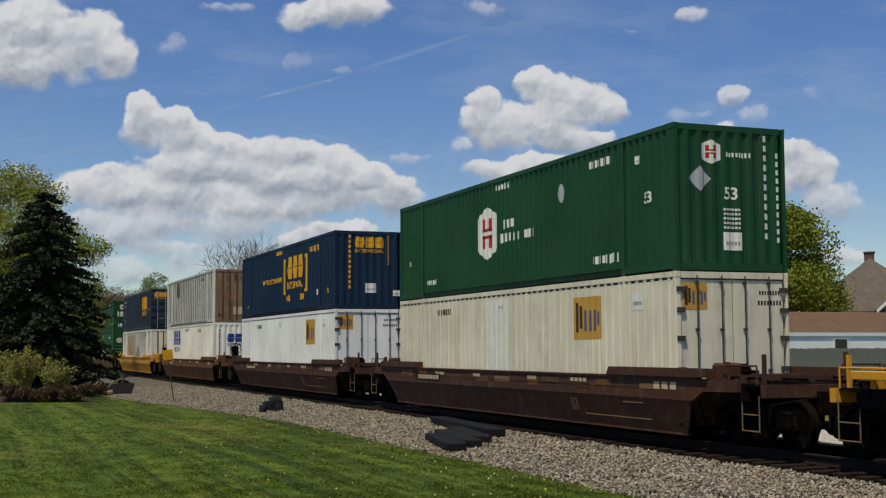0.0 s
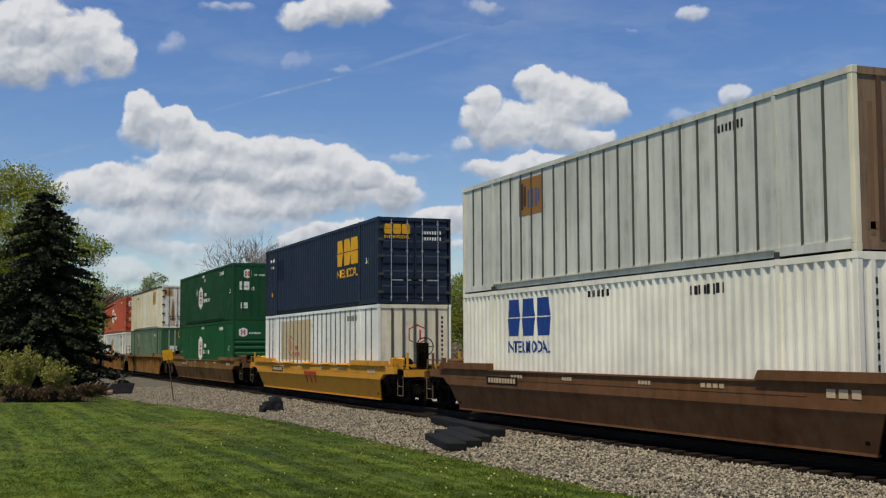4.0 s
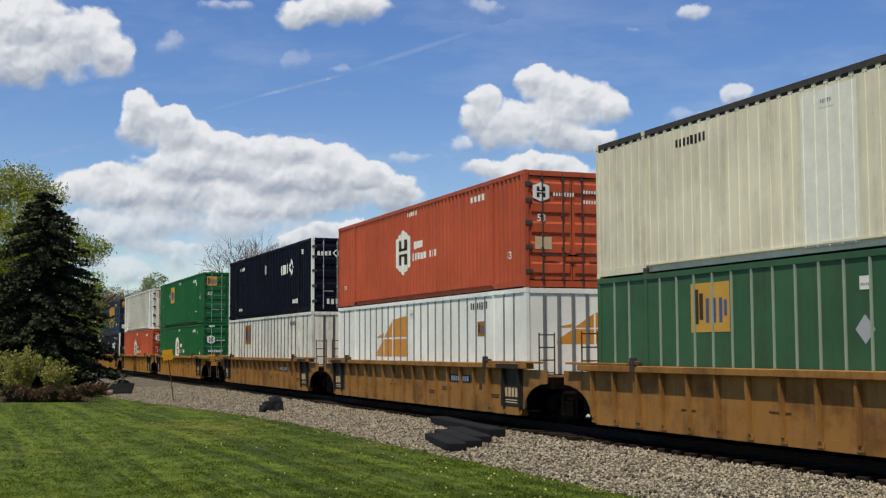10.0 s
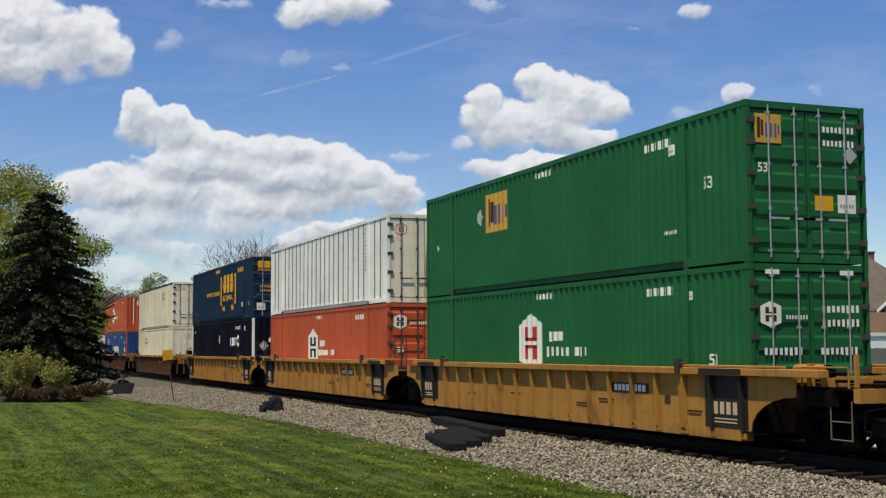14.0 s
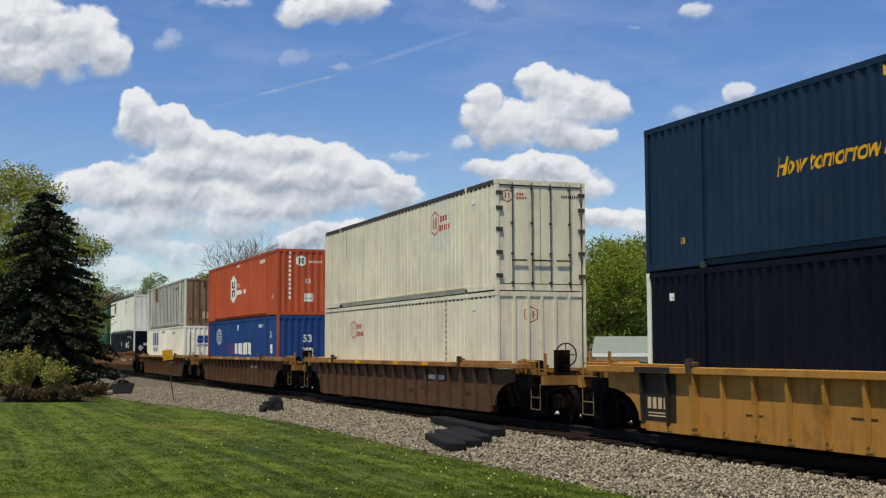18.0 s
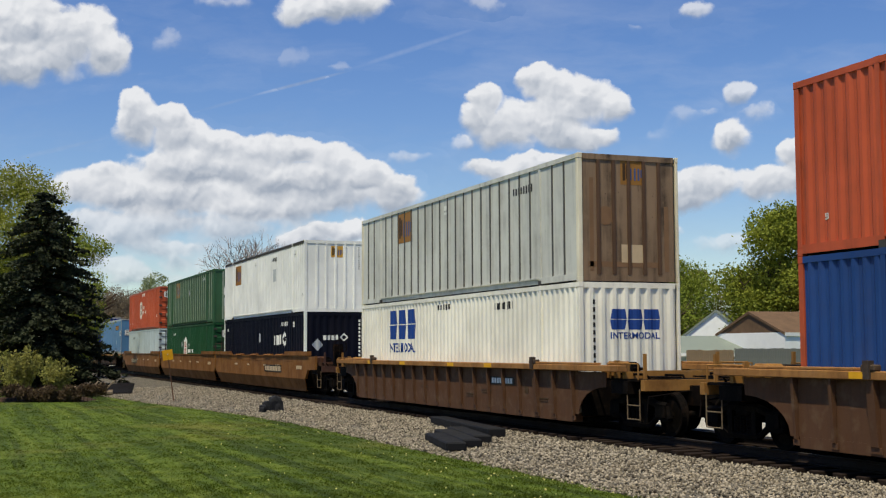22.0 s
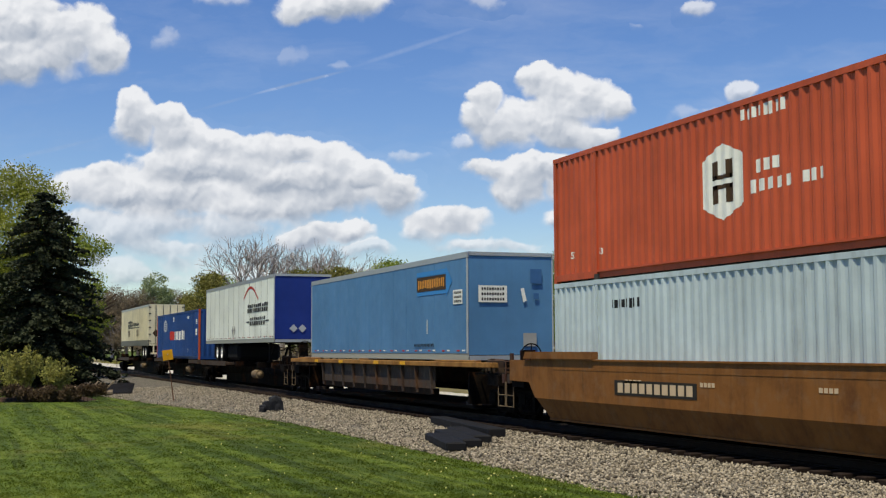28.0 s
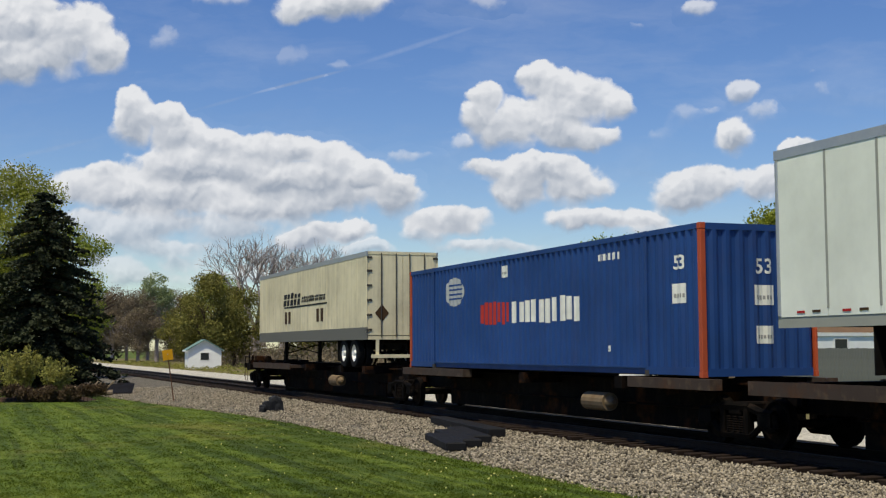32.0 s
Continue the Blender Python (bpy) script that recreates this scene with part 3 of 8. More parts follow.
def broadleaf(name, label, height, radius, mat, seed, count=7000, size=0.22, bark="bark", low=0.25, depth=3, wide=1.0, lumps=46):
    t = thing(name, label, "tree")
    rng = random.Random(seed)
    bm, tips = bmesh.new(), []
    trunk_h = height * 0.28
    rod(bm, (0, 0, -0.3), (0, 0, trunk_h), height * 0.026, 8, height * 0.02)
    for i in range(6):
        a = i * 2.4 + rng.random()
        limbs(bm, Vector((0, 0, trunk_h * rng.uniform(0.8, 1.0))), Vector((math.cos(a) * 0.6, math.sin(a) * 0.6, rng.uniform(0.5, 1.2))).normalized(), height * 0.2, height * 0.012, depth, rng, tips, 0.5)
    part("trunk", bm, M[bark], t, "trunk with spreading limbs")
    clumps = []
    mid, half = height * (1 + low) / 2, height * (1 - low) / 2
    for i in range(lumps):
        a, u = rng.uniform(0, 6.283), rng.uniform(-1, 1)
        w = math.sqrt(max(0.05, 1 - u * u)) * rng.uniform(0.35, 1.0)
        s = radius * rng.uniform(0.2, 0.4)
        clumps.append(((math.cos(a) * w * radius * wide * 0.85, math.sin(a) * w * radius * wide * 0.85, mid + u * half * 0.88), (s, s, s * 0.75)))
    part("crown", leaves_mesh("crown", clumps, count, size, mat, seed), None, t, "loose crown of small leaves")
    return t


def bare_tree(name, label, height, seed, mat="grey_bark", depth=5, spread=0.42, buds=None):
    t = thing(name, label, "tree")
    rng = random.Random(seed)
    bm, tips = bmesh.new(), []
    rod(bm, (0, 0, -0.3), (0, 0, height * 0.22), height * 0.022, 7, height * 0.018)
    for i in range(5):
        a = i * 2.4 + rng.random()
        limbs(bm, Vector((0, 0, height * 0.2)), Vector((math.cos(a) * 0.45, math.sin(a) * 0.45, rng.uniform(0.7, 1.2))).normalized(), height * 0.2, height * 0.011, depth, rng, tips, spread, 3)
    part("trunk", bm, M[mat], t, "bare grey limbs and twigs")
    if buds:
        part("crown", leaves_mesh("crown", [(tuple(q), (height * 0.05,) * 3) for q in tips[::4]], 5000, 0.1, M[buds], seed), None, t, "thin budding twigs")
    return t


def spruce(height, radius, seed):
    t = thing("spruce_tree", "tall dark blue-green spruce with drooping boughs", "tree")
    rng = random.Random(seed)
    bm = bmesh.new()
    rod(bm, (0, 0, -0.3), (0, 0, height * 0.97), 0.2, 8, 0.02)
    part("trunk", bm, M["bark"], t)
    clumps = []
    z = 0.5
    boughs = bmesh.new()
    while z < height * 0.985:
        f = 1 - z / height
        r = radius * min(1.0, 1.08 * f ** 0.58)
        n = max(4, int(13 * f + 4))
        for i in range(n):
            a = rng.uniform(0, 6.283)
            L = r * rng.uniform(0.72, 1.08)
            droop = 0.22 * L
            rod(boughs, (0, 0, z), (math.cos(a) * L, math.sin(a) * L, z - droop), 0.03, 4, 0.008)
            for k in range(int(3 + L * 2.2)):
                s = (k + 1) / int(3 + L * 2.2)
                clumps.append(((math.cos(a) * L * s, math.sin(a) * L * s, z - droop * s * s + 0.03), (0.16 + 0.16 * (1 - s) * L / radius + 0.1, 0.16 + 0.26 * L / radius, 0.11)))
        z += 0.26 + 0.12 * f
    part("bough", boughs, M["bark"], t)
    part("crown", leaves_mesh("crown", clumps, 64000, 0.12, M["spruce"], seed, 0.5, 0.3), None, t, "dense dark needles")
    t.matrix_basis = pose(-74.8, -9.7, -0.31)


def build_dark_wedge():
    # low near-black wedge lying on the gravel, narrowing along its length
    bm = bmesh.new()
    bmesh.ops.create_grid(bm, x_segments=24, y_segments=8, size=1)
    for v in bm.verts:
        e = max(0.0, 1 - v.co.x ** 2) * max(0.0, 1 - v.co.y ** 2)
        v.co = Vector((v.co.x * 9.0, v.co.y * (0.75 - 0.6 * v.co.x), 0.2 * e * (1 + 0.5 * noise.noise((v.co.x * 4, v.co.y * 3, 0))) - 0.03))
    ob = new("dark_wedge", finish(bm, "dark_wedge", M["soil"]))
    ob.matrix_basis = pose(-69.6, -6.0, -0.2, 0, 0, 168.5)
    tagged(ob, "low dark strip on the gravel", "soil")


def build_shrub_bed():
    build_dark_wedge()
    bm = bmesh.new()
    bmesh.ops.create_grid(bm, x_segments=60, y_segments=14, size=1)
    for v in bm.verts:
        e = 1 - max(abs(v.co.x), abs(v.co.y)) ** 4
        v.co = Vector((v.co.x * 2.4, v.co.y * 1.3, 0.3 * e + 0.05 * noise.noise((v.co.x * 9, v.co.y * 5, 0)) * e - 0.1))
    ob = new("planting_bed", finish(bm, "planting_bed", M["mulch"]))
    ob.matrix_basis = pose(-54.8, -11.0, -0.31, 0, 0, 69)
    tagged(ob, "raised bed of brown mulch beside the lawn", "flower bed")
    rng = random.Random(5)
    h = thing("low_hedge", "low brown clipped hedge along the planting bed", "hedge", "", pose(-53.3, -10.5, -0.1, 0, 0, 69))
    part("foliage", leaves_mesh("foliage", [((x * 0.2 - 1.9, rng.uniform(-0.2, 0.2), rng.uniform(-0.05, 0.32)), (0.26, 0.26, 0.22)) for x in range(20)], 9000, 0.05, M["dry_shrub"], 3), None, h)
    bm = bmesh.new()
    for i in range(26):
        rod(bm, (i * 0.15 - 1.9, 0, -0.25), (i * 0.15 - 1.9 + rng.uniform(-0.1, 0.1), rng.uniform(-0.1, 0.1), 0.3), 0.012, 4)
    part("stems", bm, M["bark"], h)
    for x, y, hh, r, mat, lab in ((-59.5, -11.4, 2.1, 0.95, "shrub", "yellow-green arching forsythia shrub"), (-61.0, -13.2, 2.3, 1.3, "shrub", "yellow-green rounded garden shrub"),
                                  (-62.0, -9.9, 1.7, 1.0, "weed", "low olive-green garden shrub beside logs"), (-64.5, -11.6, 2.2, 1.5, "weed", "tall olive-green shrub beside the spruce"),
                                  (-51.4, 17.2, 1.9, 1.1, "spring", "yellow-green bush beside the board fence"), (-54.0, 17.6, 1.6, 1.2, "weed", "olive-green bush beside the board fence")):
        s = thing("shrub", lab, "shrub", "garden shrubs", pose(x, y, -0.31))
        bm = bmesh.new()
        clumps = []
        for i in range(26):
            a, o = rng.uniform(0, 6.28), rng.uniform(0.2, 1)
            tip = Vector((math.cos(a) * r * o, math.sin(a) * r * o, hh * rng.uniform(0.55, 1.0) * (1.15 - 0.4 * o)))
            rod(bm, (math.cos(a) * 0.12, math.sin(a) * 0.12, -0.05), tip, 0.014, 4, 0.004)
            for k in range(5):
                clumps.append((tuple(tip * (0.3 + 0.17 * k)), (0.16, 0.16, 0.2)))
        part("stems", bm, M["bark"], s)
        part("foliage", leaves_mesh("foliage", clumps, 4200, 0.055, M[mat], int(x * -10)), None, s)
    for x, y, l, a in ((-56.3, -9.6, 1.7, 60), (-57.0, -9.2, 1.5, 118), (-58.4, -8.6, 2.0, 80)):
        bm = bmesh.new()
        rod(bm, (-l / 2, 0, 0.16), (l / 2, 0, 0.2), 0.16, 9, 0.13)
        for j in range(3):
            rod(bm, (l * (0.3 * j - 0.3), 0, 0.24), (l * (0.3 * j - 0.2) + 0.3, 0.25 - 0.2 * j, 0.5 + 0.12 * j), 0.06, 6, 0.03)
        log = new("log", finish(bm, "log", M["driftwood"]))
        log.matrix_basis = pose(x, y, -0.31, 0, 0, a)
        tagged(log, "weathered pale driftwood log with broken branches", "log", "garden logs")


def build_ornament():
    """A slender painted garden stand beside the bed."""
    g = thing("garden_ornament", "pale blue-grey iron garden stand with a round finial", "garden ornament", "", pose(-55.0, -13.1, -0.31))
    bm = bmesh.new()
    rod(bm, (0, 0, 0.05), (0, 0, 1.1), 0.06, 8, 0.045)
    part("stem", bm, M["ornament"], g)
    bm = bmesh.new()
    for i in range(3):
        a = i * 2.094
        rod(bm, (0, 0, 0.3), (0.26 * math.cos(a), 0.26 * math.sin(a), 0.0), 0.03, 6)
    part("foot", bm, M["ornament"], g)
    bm = bmesh.new()
    bmesh.ops.create_icosphere(bm, subdivisions=2, radius=0.17, matrix=Matrix.Translation((0, 0, 1.24)))
    part("finial", bm, M["ornament"], g, "round pale finial", True)


def build_trees():
    spruce(11.4, 4.3, 2)

    def put(t, px_dir, dist, turn=0.0, size=1.0):
        d = Vector((px_dir[0], px_dir[1], 0)).normalized()
        t.matrix_basis = pose(d.x * dist, -14.14 + d.y * dist, -0.31, 0, 0, turn) @ Matrix.Scale(size, 4)

    put(broadleaf("yellow_green_tree", "large spring tree with yellow-green leaves behind the spruce", 16.0, 6.0, M["olive"], 11, 60000, 0.09, low=0.06), bearing(8), 98)
    put(broadleaf("young_tree", "slender spring tree with pale green leaves", 12.2, 2.7, M["spring"], 12, 16000, 0.08, low=0.06, depth=1), bearing(140), 96)
    put(broadleaf("maple_tree", "round bright green maple behind the garage", 9.5, 3.6, M["maple"], 13, 62000, 0.085, low=0.12, lumps=90), bearing(1384), 68)
    # woods across the track
    bare = bare_tree("bare_tree", "tall leafless grey tree across the track", 16.5, 21, depth=5, spread=0.5)
    put(bare, bearing(452), 172, 0, 1.45)
    b2 = copy_thing(bare, Matrix.Identity(4))
    put(b2, bearing(590), 168, 130, 1.3)
    b3 = copy_thing(bare, Matrix.Identity(4))
    put(b3, bearing(500), 190, 200, 1.4)
    pale = broadleaf("pale_tree", "airy pale green spring tree across the track", 15.5, 4.0, M["pale_green"], 22, 12000, 0.15, "grey_bark", 0.3)
    put(pale, bearing(278), 225)
    put(copy_thing(pale, Matrix.Identity(4)), bearing(985), 150, 80, 0.85)
    bud = broadleaf("budding_tree", "budding brownish-yellow tree across the track", 11.0, 5.0, M["budding"], 23, 18000, 0.13, "bark", 0.1)
    put(bud, bearing(362), 150)
    for px, dist, turn, s in ((330, 175, 40, 0.85), (415, 160, 100, 0.9), (540, 150, 160, 1.05), (610, 155, 220, 1.1), (860, 165, 15, 1.05), (920, 150, 70, 1.0), (1090, 130, 130, 0.9), (1240, 120, 190, 0.85)):
        put(copy_thing(bud, Matrix.Identity(4)), bearing(px), dist, turn, s)
    yel = broadleaf("olive_tree", "olive-yellow spring tree across the track", 12.5, 5.0, M["spring"], 24, 20000, 0.12, "bark", 0.08)
    put(yel, bearing(690), 150)
    for px, dist, turn, s in ((1072, 96, 40, 0.82), (1128, 99, 200, 0.84), (1195, 104, 120, 0.74), (380, 200, 60, 1.1), (640, 185, 150, 1.05), (750, 160, 250, 0.9), (820, 180, 20, 1.0), (1020, 120, 75, 0.85), (1160, 125, 165, 0.85), (890, 190, 100, 1.0)):
        put(copy_thing(yel, Matrix.Identity(4)), bearing(px), dist, turn, s)
    brown = broadleaf("brown_tree", "brown budding woodland tree across the track", 13.0, 4.6, M["woods"], 31, 20000, 0.12, "grey_bark", 0.04)
    put(brown, bearing(200), 230)
    for px, dist, turn, s in ((225, 245, 60, 1.0), (185, 250, 140, 1.0), (245, 215, 200, 0.9), (310, 240, 20, 1.0), (160, 235, 300, 1.05), (262, 260, 100, 1.1), (340, 230, 220, 0.9), (570, 190, 40, 1.1), (780, 190, 330, 1.0), (950, 170, 30, 1.0)):
        put(copy_thing(brown, Matrix.Identity(4)), bearing(px), dist, turn, s)
    # undergrowth along the far side
    rng = random.Random(9)
    clumps = []
    for i in range(420):
        x = -rng.uniform(60, 300)
        y = 10 + (-x) * 0.055 + abs(rng.gauss(0, 9))
        s = rng.uniform(0.8, 2.4)
        clumps.append(((x, y, 0.3), (s * 1.4, s * 1.2, s)))
    tagged(new("undergrowth", leaves_mesh("undergrowth", clumps, 70000, 0.13, M["woods"], 8)), "brown and olive scrub along the far side of the track", "scrub", "", "stuff")


def bearing(px):
    """Ground direction from the camera for a place across the view."""
    a = radians(YAW) - math.atan((px - 784) / 2216.0)
    return (-math.sin(a), math.cos(a))


# ---- buildings across the track ----
def window(parent, x0, x1, z0, z1, y, face):
    """A window in a wall that faces -y ('y') or +x ('x')."""
    def b(a0, a1, d0, d1, c0, c1):
        return (a0, a1, y - d1, y - d0, c0, c1) if face == "y" else (y + d0, y + d1, a0, a1, c0, c1)
    w = part("window", boxes(b(x0, x1, 0.0, 0.03, z0, z0 + 0.06), b(x0, x1, 0.0, 0.03, z1 - 0.06, z1), b(x0, x0 + 0.06, 0.0, 0.03, z0 + 0.06, z1 - 0.06), b(x1 - 0.06, x1, 0.0, 0.03, z0 + 0.06, z1 - 0.06)), M["trim_white"], parent)
    part("pane", boxes(b(x0 + 0.06, x1 - 0.06, 0.002, 0.012, z0 + 0.06, z1 - 0.06)), M["window"], w)


def gable_house(name, label, x0, x1, y0, y1, eave, ridge, wall, roof, over=0.4, gable_wall=None):
    """Ridge along y; gable faces -y."""
    h = thing(name, label, "house")
    base = -0.4
    part("wall", boxes((x0, x1, y0, y1, base, eave)), M[wall], h)
    xm = (x0 + x1) / 2
    bm = bmesh.new()
    prism(bm, [(x0, eave), (x1, eave), (xm, ridge - 0.14)], y0 + 0.03, y1 - 0.03, "y")
    part("gable", bm, M[gable_wall or wall], h)
    for s in (-1, 1):
        xe = x1 + over if s > 0 else x0 - over
        slope = (ridge - eave) / ((x1 - x0) / 2)
        ze = eave - slope * over
        bm = bmesh.new()
        prism(bm, [(xm, ridge), (xe, ze), (xe, ze - 0.12), (xm, ridge - 0.12)], y0 - over, y1 + over, "y")
        r = part("roof", bm, M[roof], h)
        part("fascia", boxes((xe - 0.02 if s < 0 else xe + 0.002, xe - 0.002 if s < 0 else xe + 0.02, y0 - over, y1 + over, ze - 0.16, ze + 0.0)), M["trim_white"], r)
    return h


def build_buildings():
    g = gable_house("garage", "low white garage with a brown shingle roof", -51.8, -46.4, 20, 34, 2.45, 3.45, "siding", "shingle", 0.04, "shingle")
    window(g, 22.6, 23.4, 1.2, 2.2, -46.4, "x")
    window(g, 25.6, 26.5, 1.2, 2.2, -46.4, "x")
    window(g, 29.2, 30.1, 1.2, 2.2, -46.4, "x")
    # house under a hipped roof, seen beyond the maple
    bx, by = bearing(1540)
    h = thing("house", "grey house with a brown-grey hipped roof and white-trimmed gable", "house", "", pose(bx * 86, -14.14 + by * 86, -0.31, 0, 0, math.degrees(math.atan2(-by, -bx)) + 4))
    part("wall", boxes((-3.9, 3.9, -3.9, 3.9, 0, 4.45)), M["grey_siding"], h)
    bm = bmesh.new()
    e, z0, z1 = 4.5, 4.3, 7.85
    base = [bm.verts.new(p) for p in ((-e, -e, z0), (e, -e, z0), (e, e, z0), (-e, e, z0))]
    low = [bm.verts.new((v.co.x, v.co.y, z0 - 0.16)) for v in base]
    top = [bm.verts.new((-0.4, 0, z1)), bm.verts.new((0.4, 0, z1))]
    bm.faces.new((base[0], base[1], top[1], top[0]))
    bm.faces.new((base[1], base[2], top[1]))
    bm.faces.new((base[2], base[3], top[0], top[1]))
    bm.faces.new((base[3], base[0], top[0]))
    for i in range(4):
        bm.faces.new((base[i], low[i], low[(i + 1) % 4], base[(i + 1) % 4]))
    bm.faces.new(low[::-1])
    part("roof", bm, M["shingle_grey"], h, "hipped shingle roof")
    part("chimney", boxes((-0.3, 0.3, -0.3, 0.3, 7.4, 8.2)), M["brick"], h, "brick chimney")
    part("chimney_cap", boxes((-0.36, 0.36, -0.36, 0.36, 8.2, 8.27)), M["shingle_grey"], h)
    # wing with its gable towards the track
    part("wing", boxes((3.92, 6.2, 0.3, 4.6, 0, 4.5)), M["grey_siding"], h)
    bm = bmesh.new()
    prism(bm, [(0.3, 4.5), (4.6, 4.5), (2.45, 6.55)], 3.9, 6.18, "x")
    part("wing_gable", bm, M["grey_siding"], h)
    for sg in (-1, 1):
        bm = bmesh.new()
        prism(bm, [(2.45, 6.75), (2.45 + sg * 2.55, 4.32), (2.45 + sg * 2.55, 4.2), (2.45, 6.63)], 1.9, 6.55, "x")
        r = part("wing_roof", bm, M["shingle_grey"], h)
        bm = bmesh.new()
        prism(bm, [(2.45, 6.77), (2.45 + sg * 2.57, 4.32), (2.45 + sg * 2.57, 4.08), (2.45, 6.53)], 6.555, 6.6, "x")
        part("barge_board", bm, M["trim_white"], r, "white barge board")
    window(h, 1.7, 3.2, 4.6, 5.6, 6.2, "x")
    window(h, -2.4, -1.2, 1.6, 3.2, 3.9, "x")
    part("porch_roof", boxes((3.92, 5.8, -3.9, 0.25, 3.35, 3.55)), M["shingle"], h)
    for y in (-3.7, -1.8):
        part("porch_post", boxes((5.6, 5.75, y, y + 0.15, 0, 3.35)), M["trim_white"], h)
    s = gable_house("shed", "small white shed with a grey roof across the track", -150, -146.4, 9.2, 15, 1.9, 2.95, "siding", "teal_roof", 0.25)
    bx, by = bearing(336)
    s.matrix_basis = pose(bx * 140, -14.14 + by * 150, 0, 0, 0, 84) @ Matrix.Translation((148.2, -9.2, 0))
    window(s, -148.7, -147.7, 0.6, 1.5, 9.2, "y")
    h2 = gable_house("cottage", "small white cottage among the trees", -226, -217, 27, 36, 2.4, 4.6, "siding", "shingle_grey", 0.4)
    window(h2, -223.5, -222, 0.8, 1.9, 27, "y")
    window(h2, -220.5, -219, 0.8, 1.9, 27, "y")
    # low outbuilding and a white gable beyond the train
    bx, by = bearing(1190)
    o = gable_house("outbuilding", "low outbuilding with a grey-green metal roof", -2.4, 2.4, -3.6, 3.0, 1.6, 2.35, "siding", "sage_roof", 0.2)
    o.matrix_basis = pose(bx * 62, -14.14 + by * 62, 0, 0, 0, math.degrees(math.atan2(-by, -bx)))
    window(o, -1.2, -0.3, 0.6, 1.3, 2.4, "x")
    bx, by = bearing(1276)
    o = gable_house("white_cottage", "white cottage with broad white barge boards", -1.9, 1.9, -3, 3, 2.3, 3.75, "siding", "sage_roof", 0.06)
    o.matrix_basis = pose(bx * 70, -14.14 + by * 70, 0, 0, 0, math.degrees(math.atan2(-by, -bx)) + 84)
    window(o, -0.5, 0.5, 1.0, 2.0, -3, "y")
    # board fences
    rng = random.Random(6)
    for name, label, x0, x1, y, top, mat in (("grey_fence", "solid grey weathered board fence", -45.9, -24, 17.0, 1.74, "fence_grey"), ("tan_fence", "tan wooden board fence", -49.8, -46.05, 17.05, 1.68, "fence_tan")):
        f = thing(name, label, "fence")
        bm = finish(bevelled(-0.075, 0.075, -0.012, 0.012, 0, 1, 0.004), "board", M[mat])
        x = x0
        while x < x1:
            b = part("board", bm, None, f)
            b.matrix_basis = pose(x + 0.08, y + rng.uniform(-0.004, 0.004), -0.33) @ Matrix.Diagonal((1, 1, top + 0.33 + rng.uniform(-0.02, 0.015), 1))
            x += 0.157
        for z in (0.1, 1.3):
            part("rail", boxes((x0, x1, y + 0.02, y + 0.06, z, z + 0.09)), M[mat], f)
        for i in range(int((x1 - x0) / 2.4) + 1):
            part("fence_post", boxes((x0 + i * 2.4, x0 + i * 2.4 + 0.09, y + 0.062, y + 0.15, -0.4, top - 0.05)), M[mat], f)


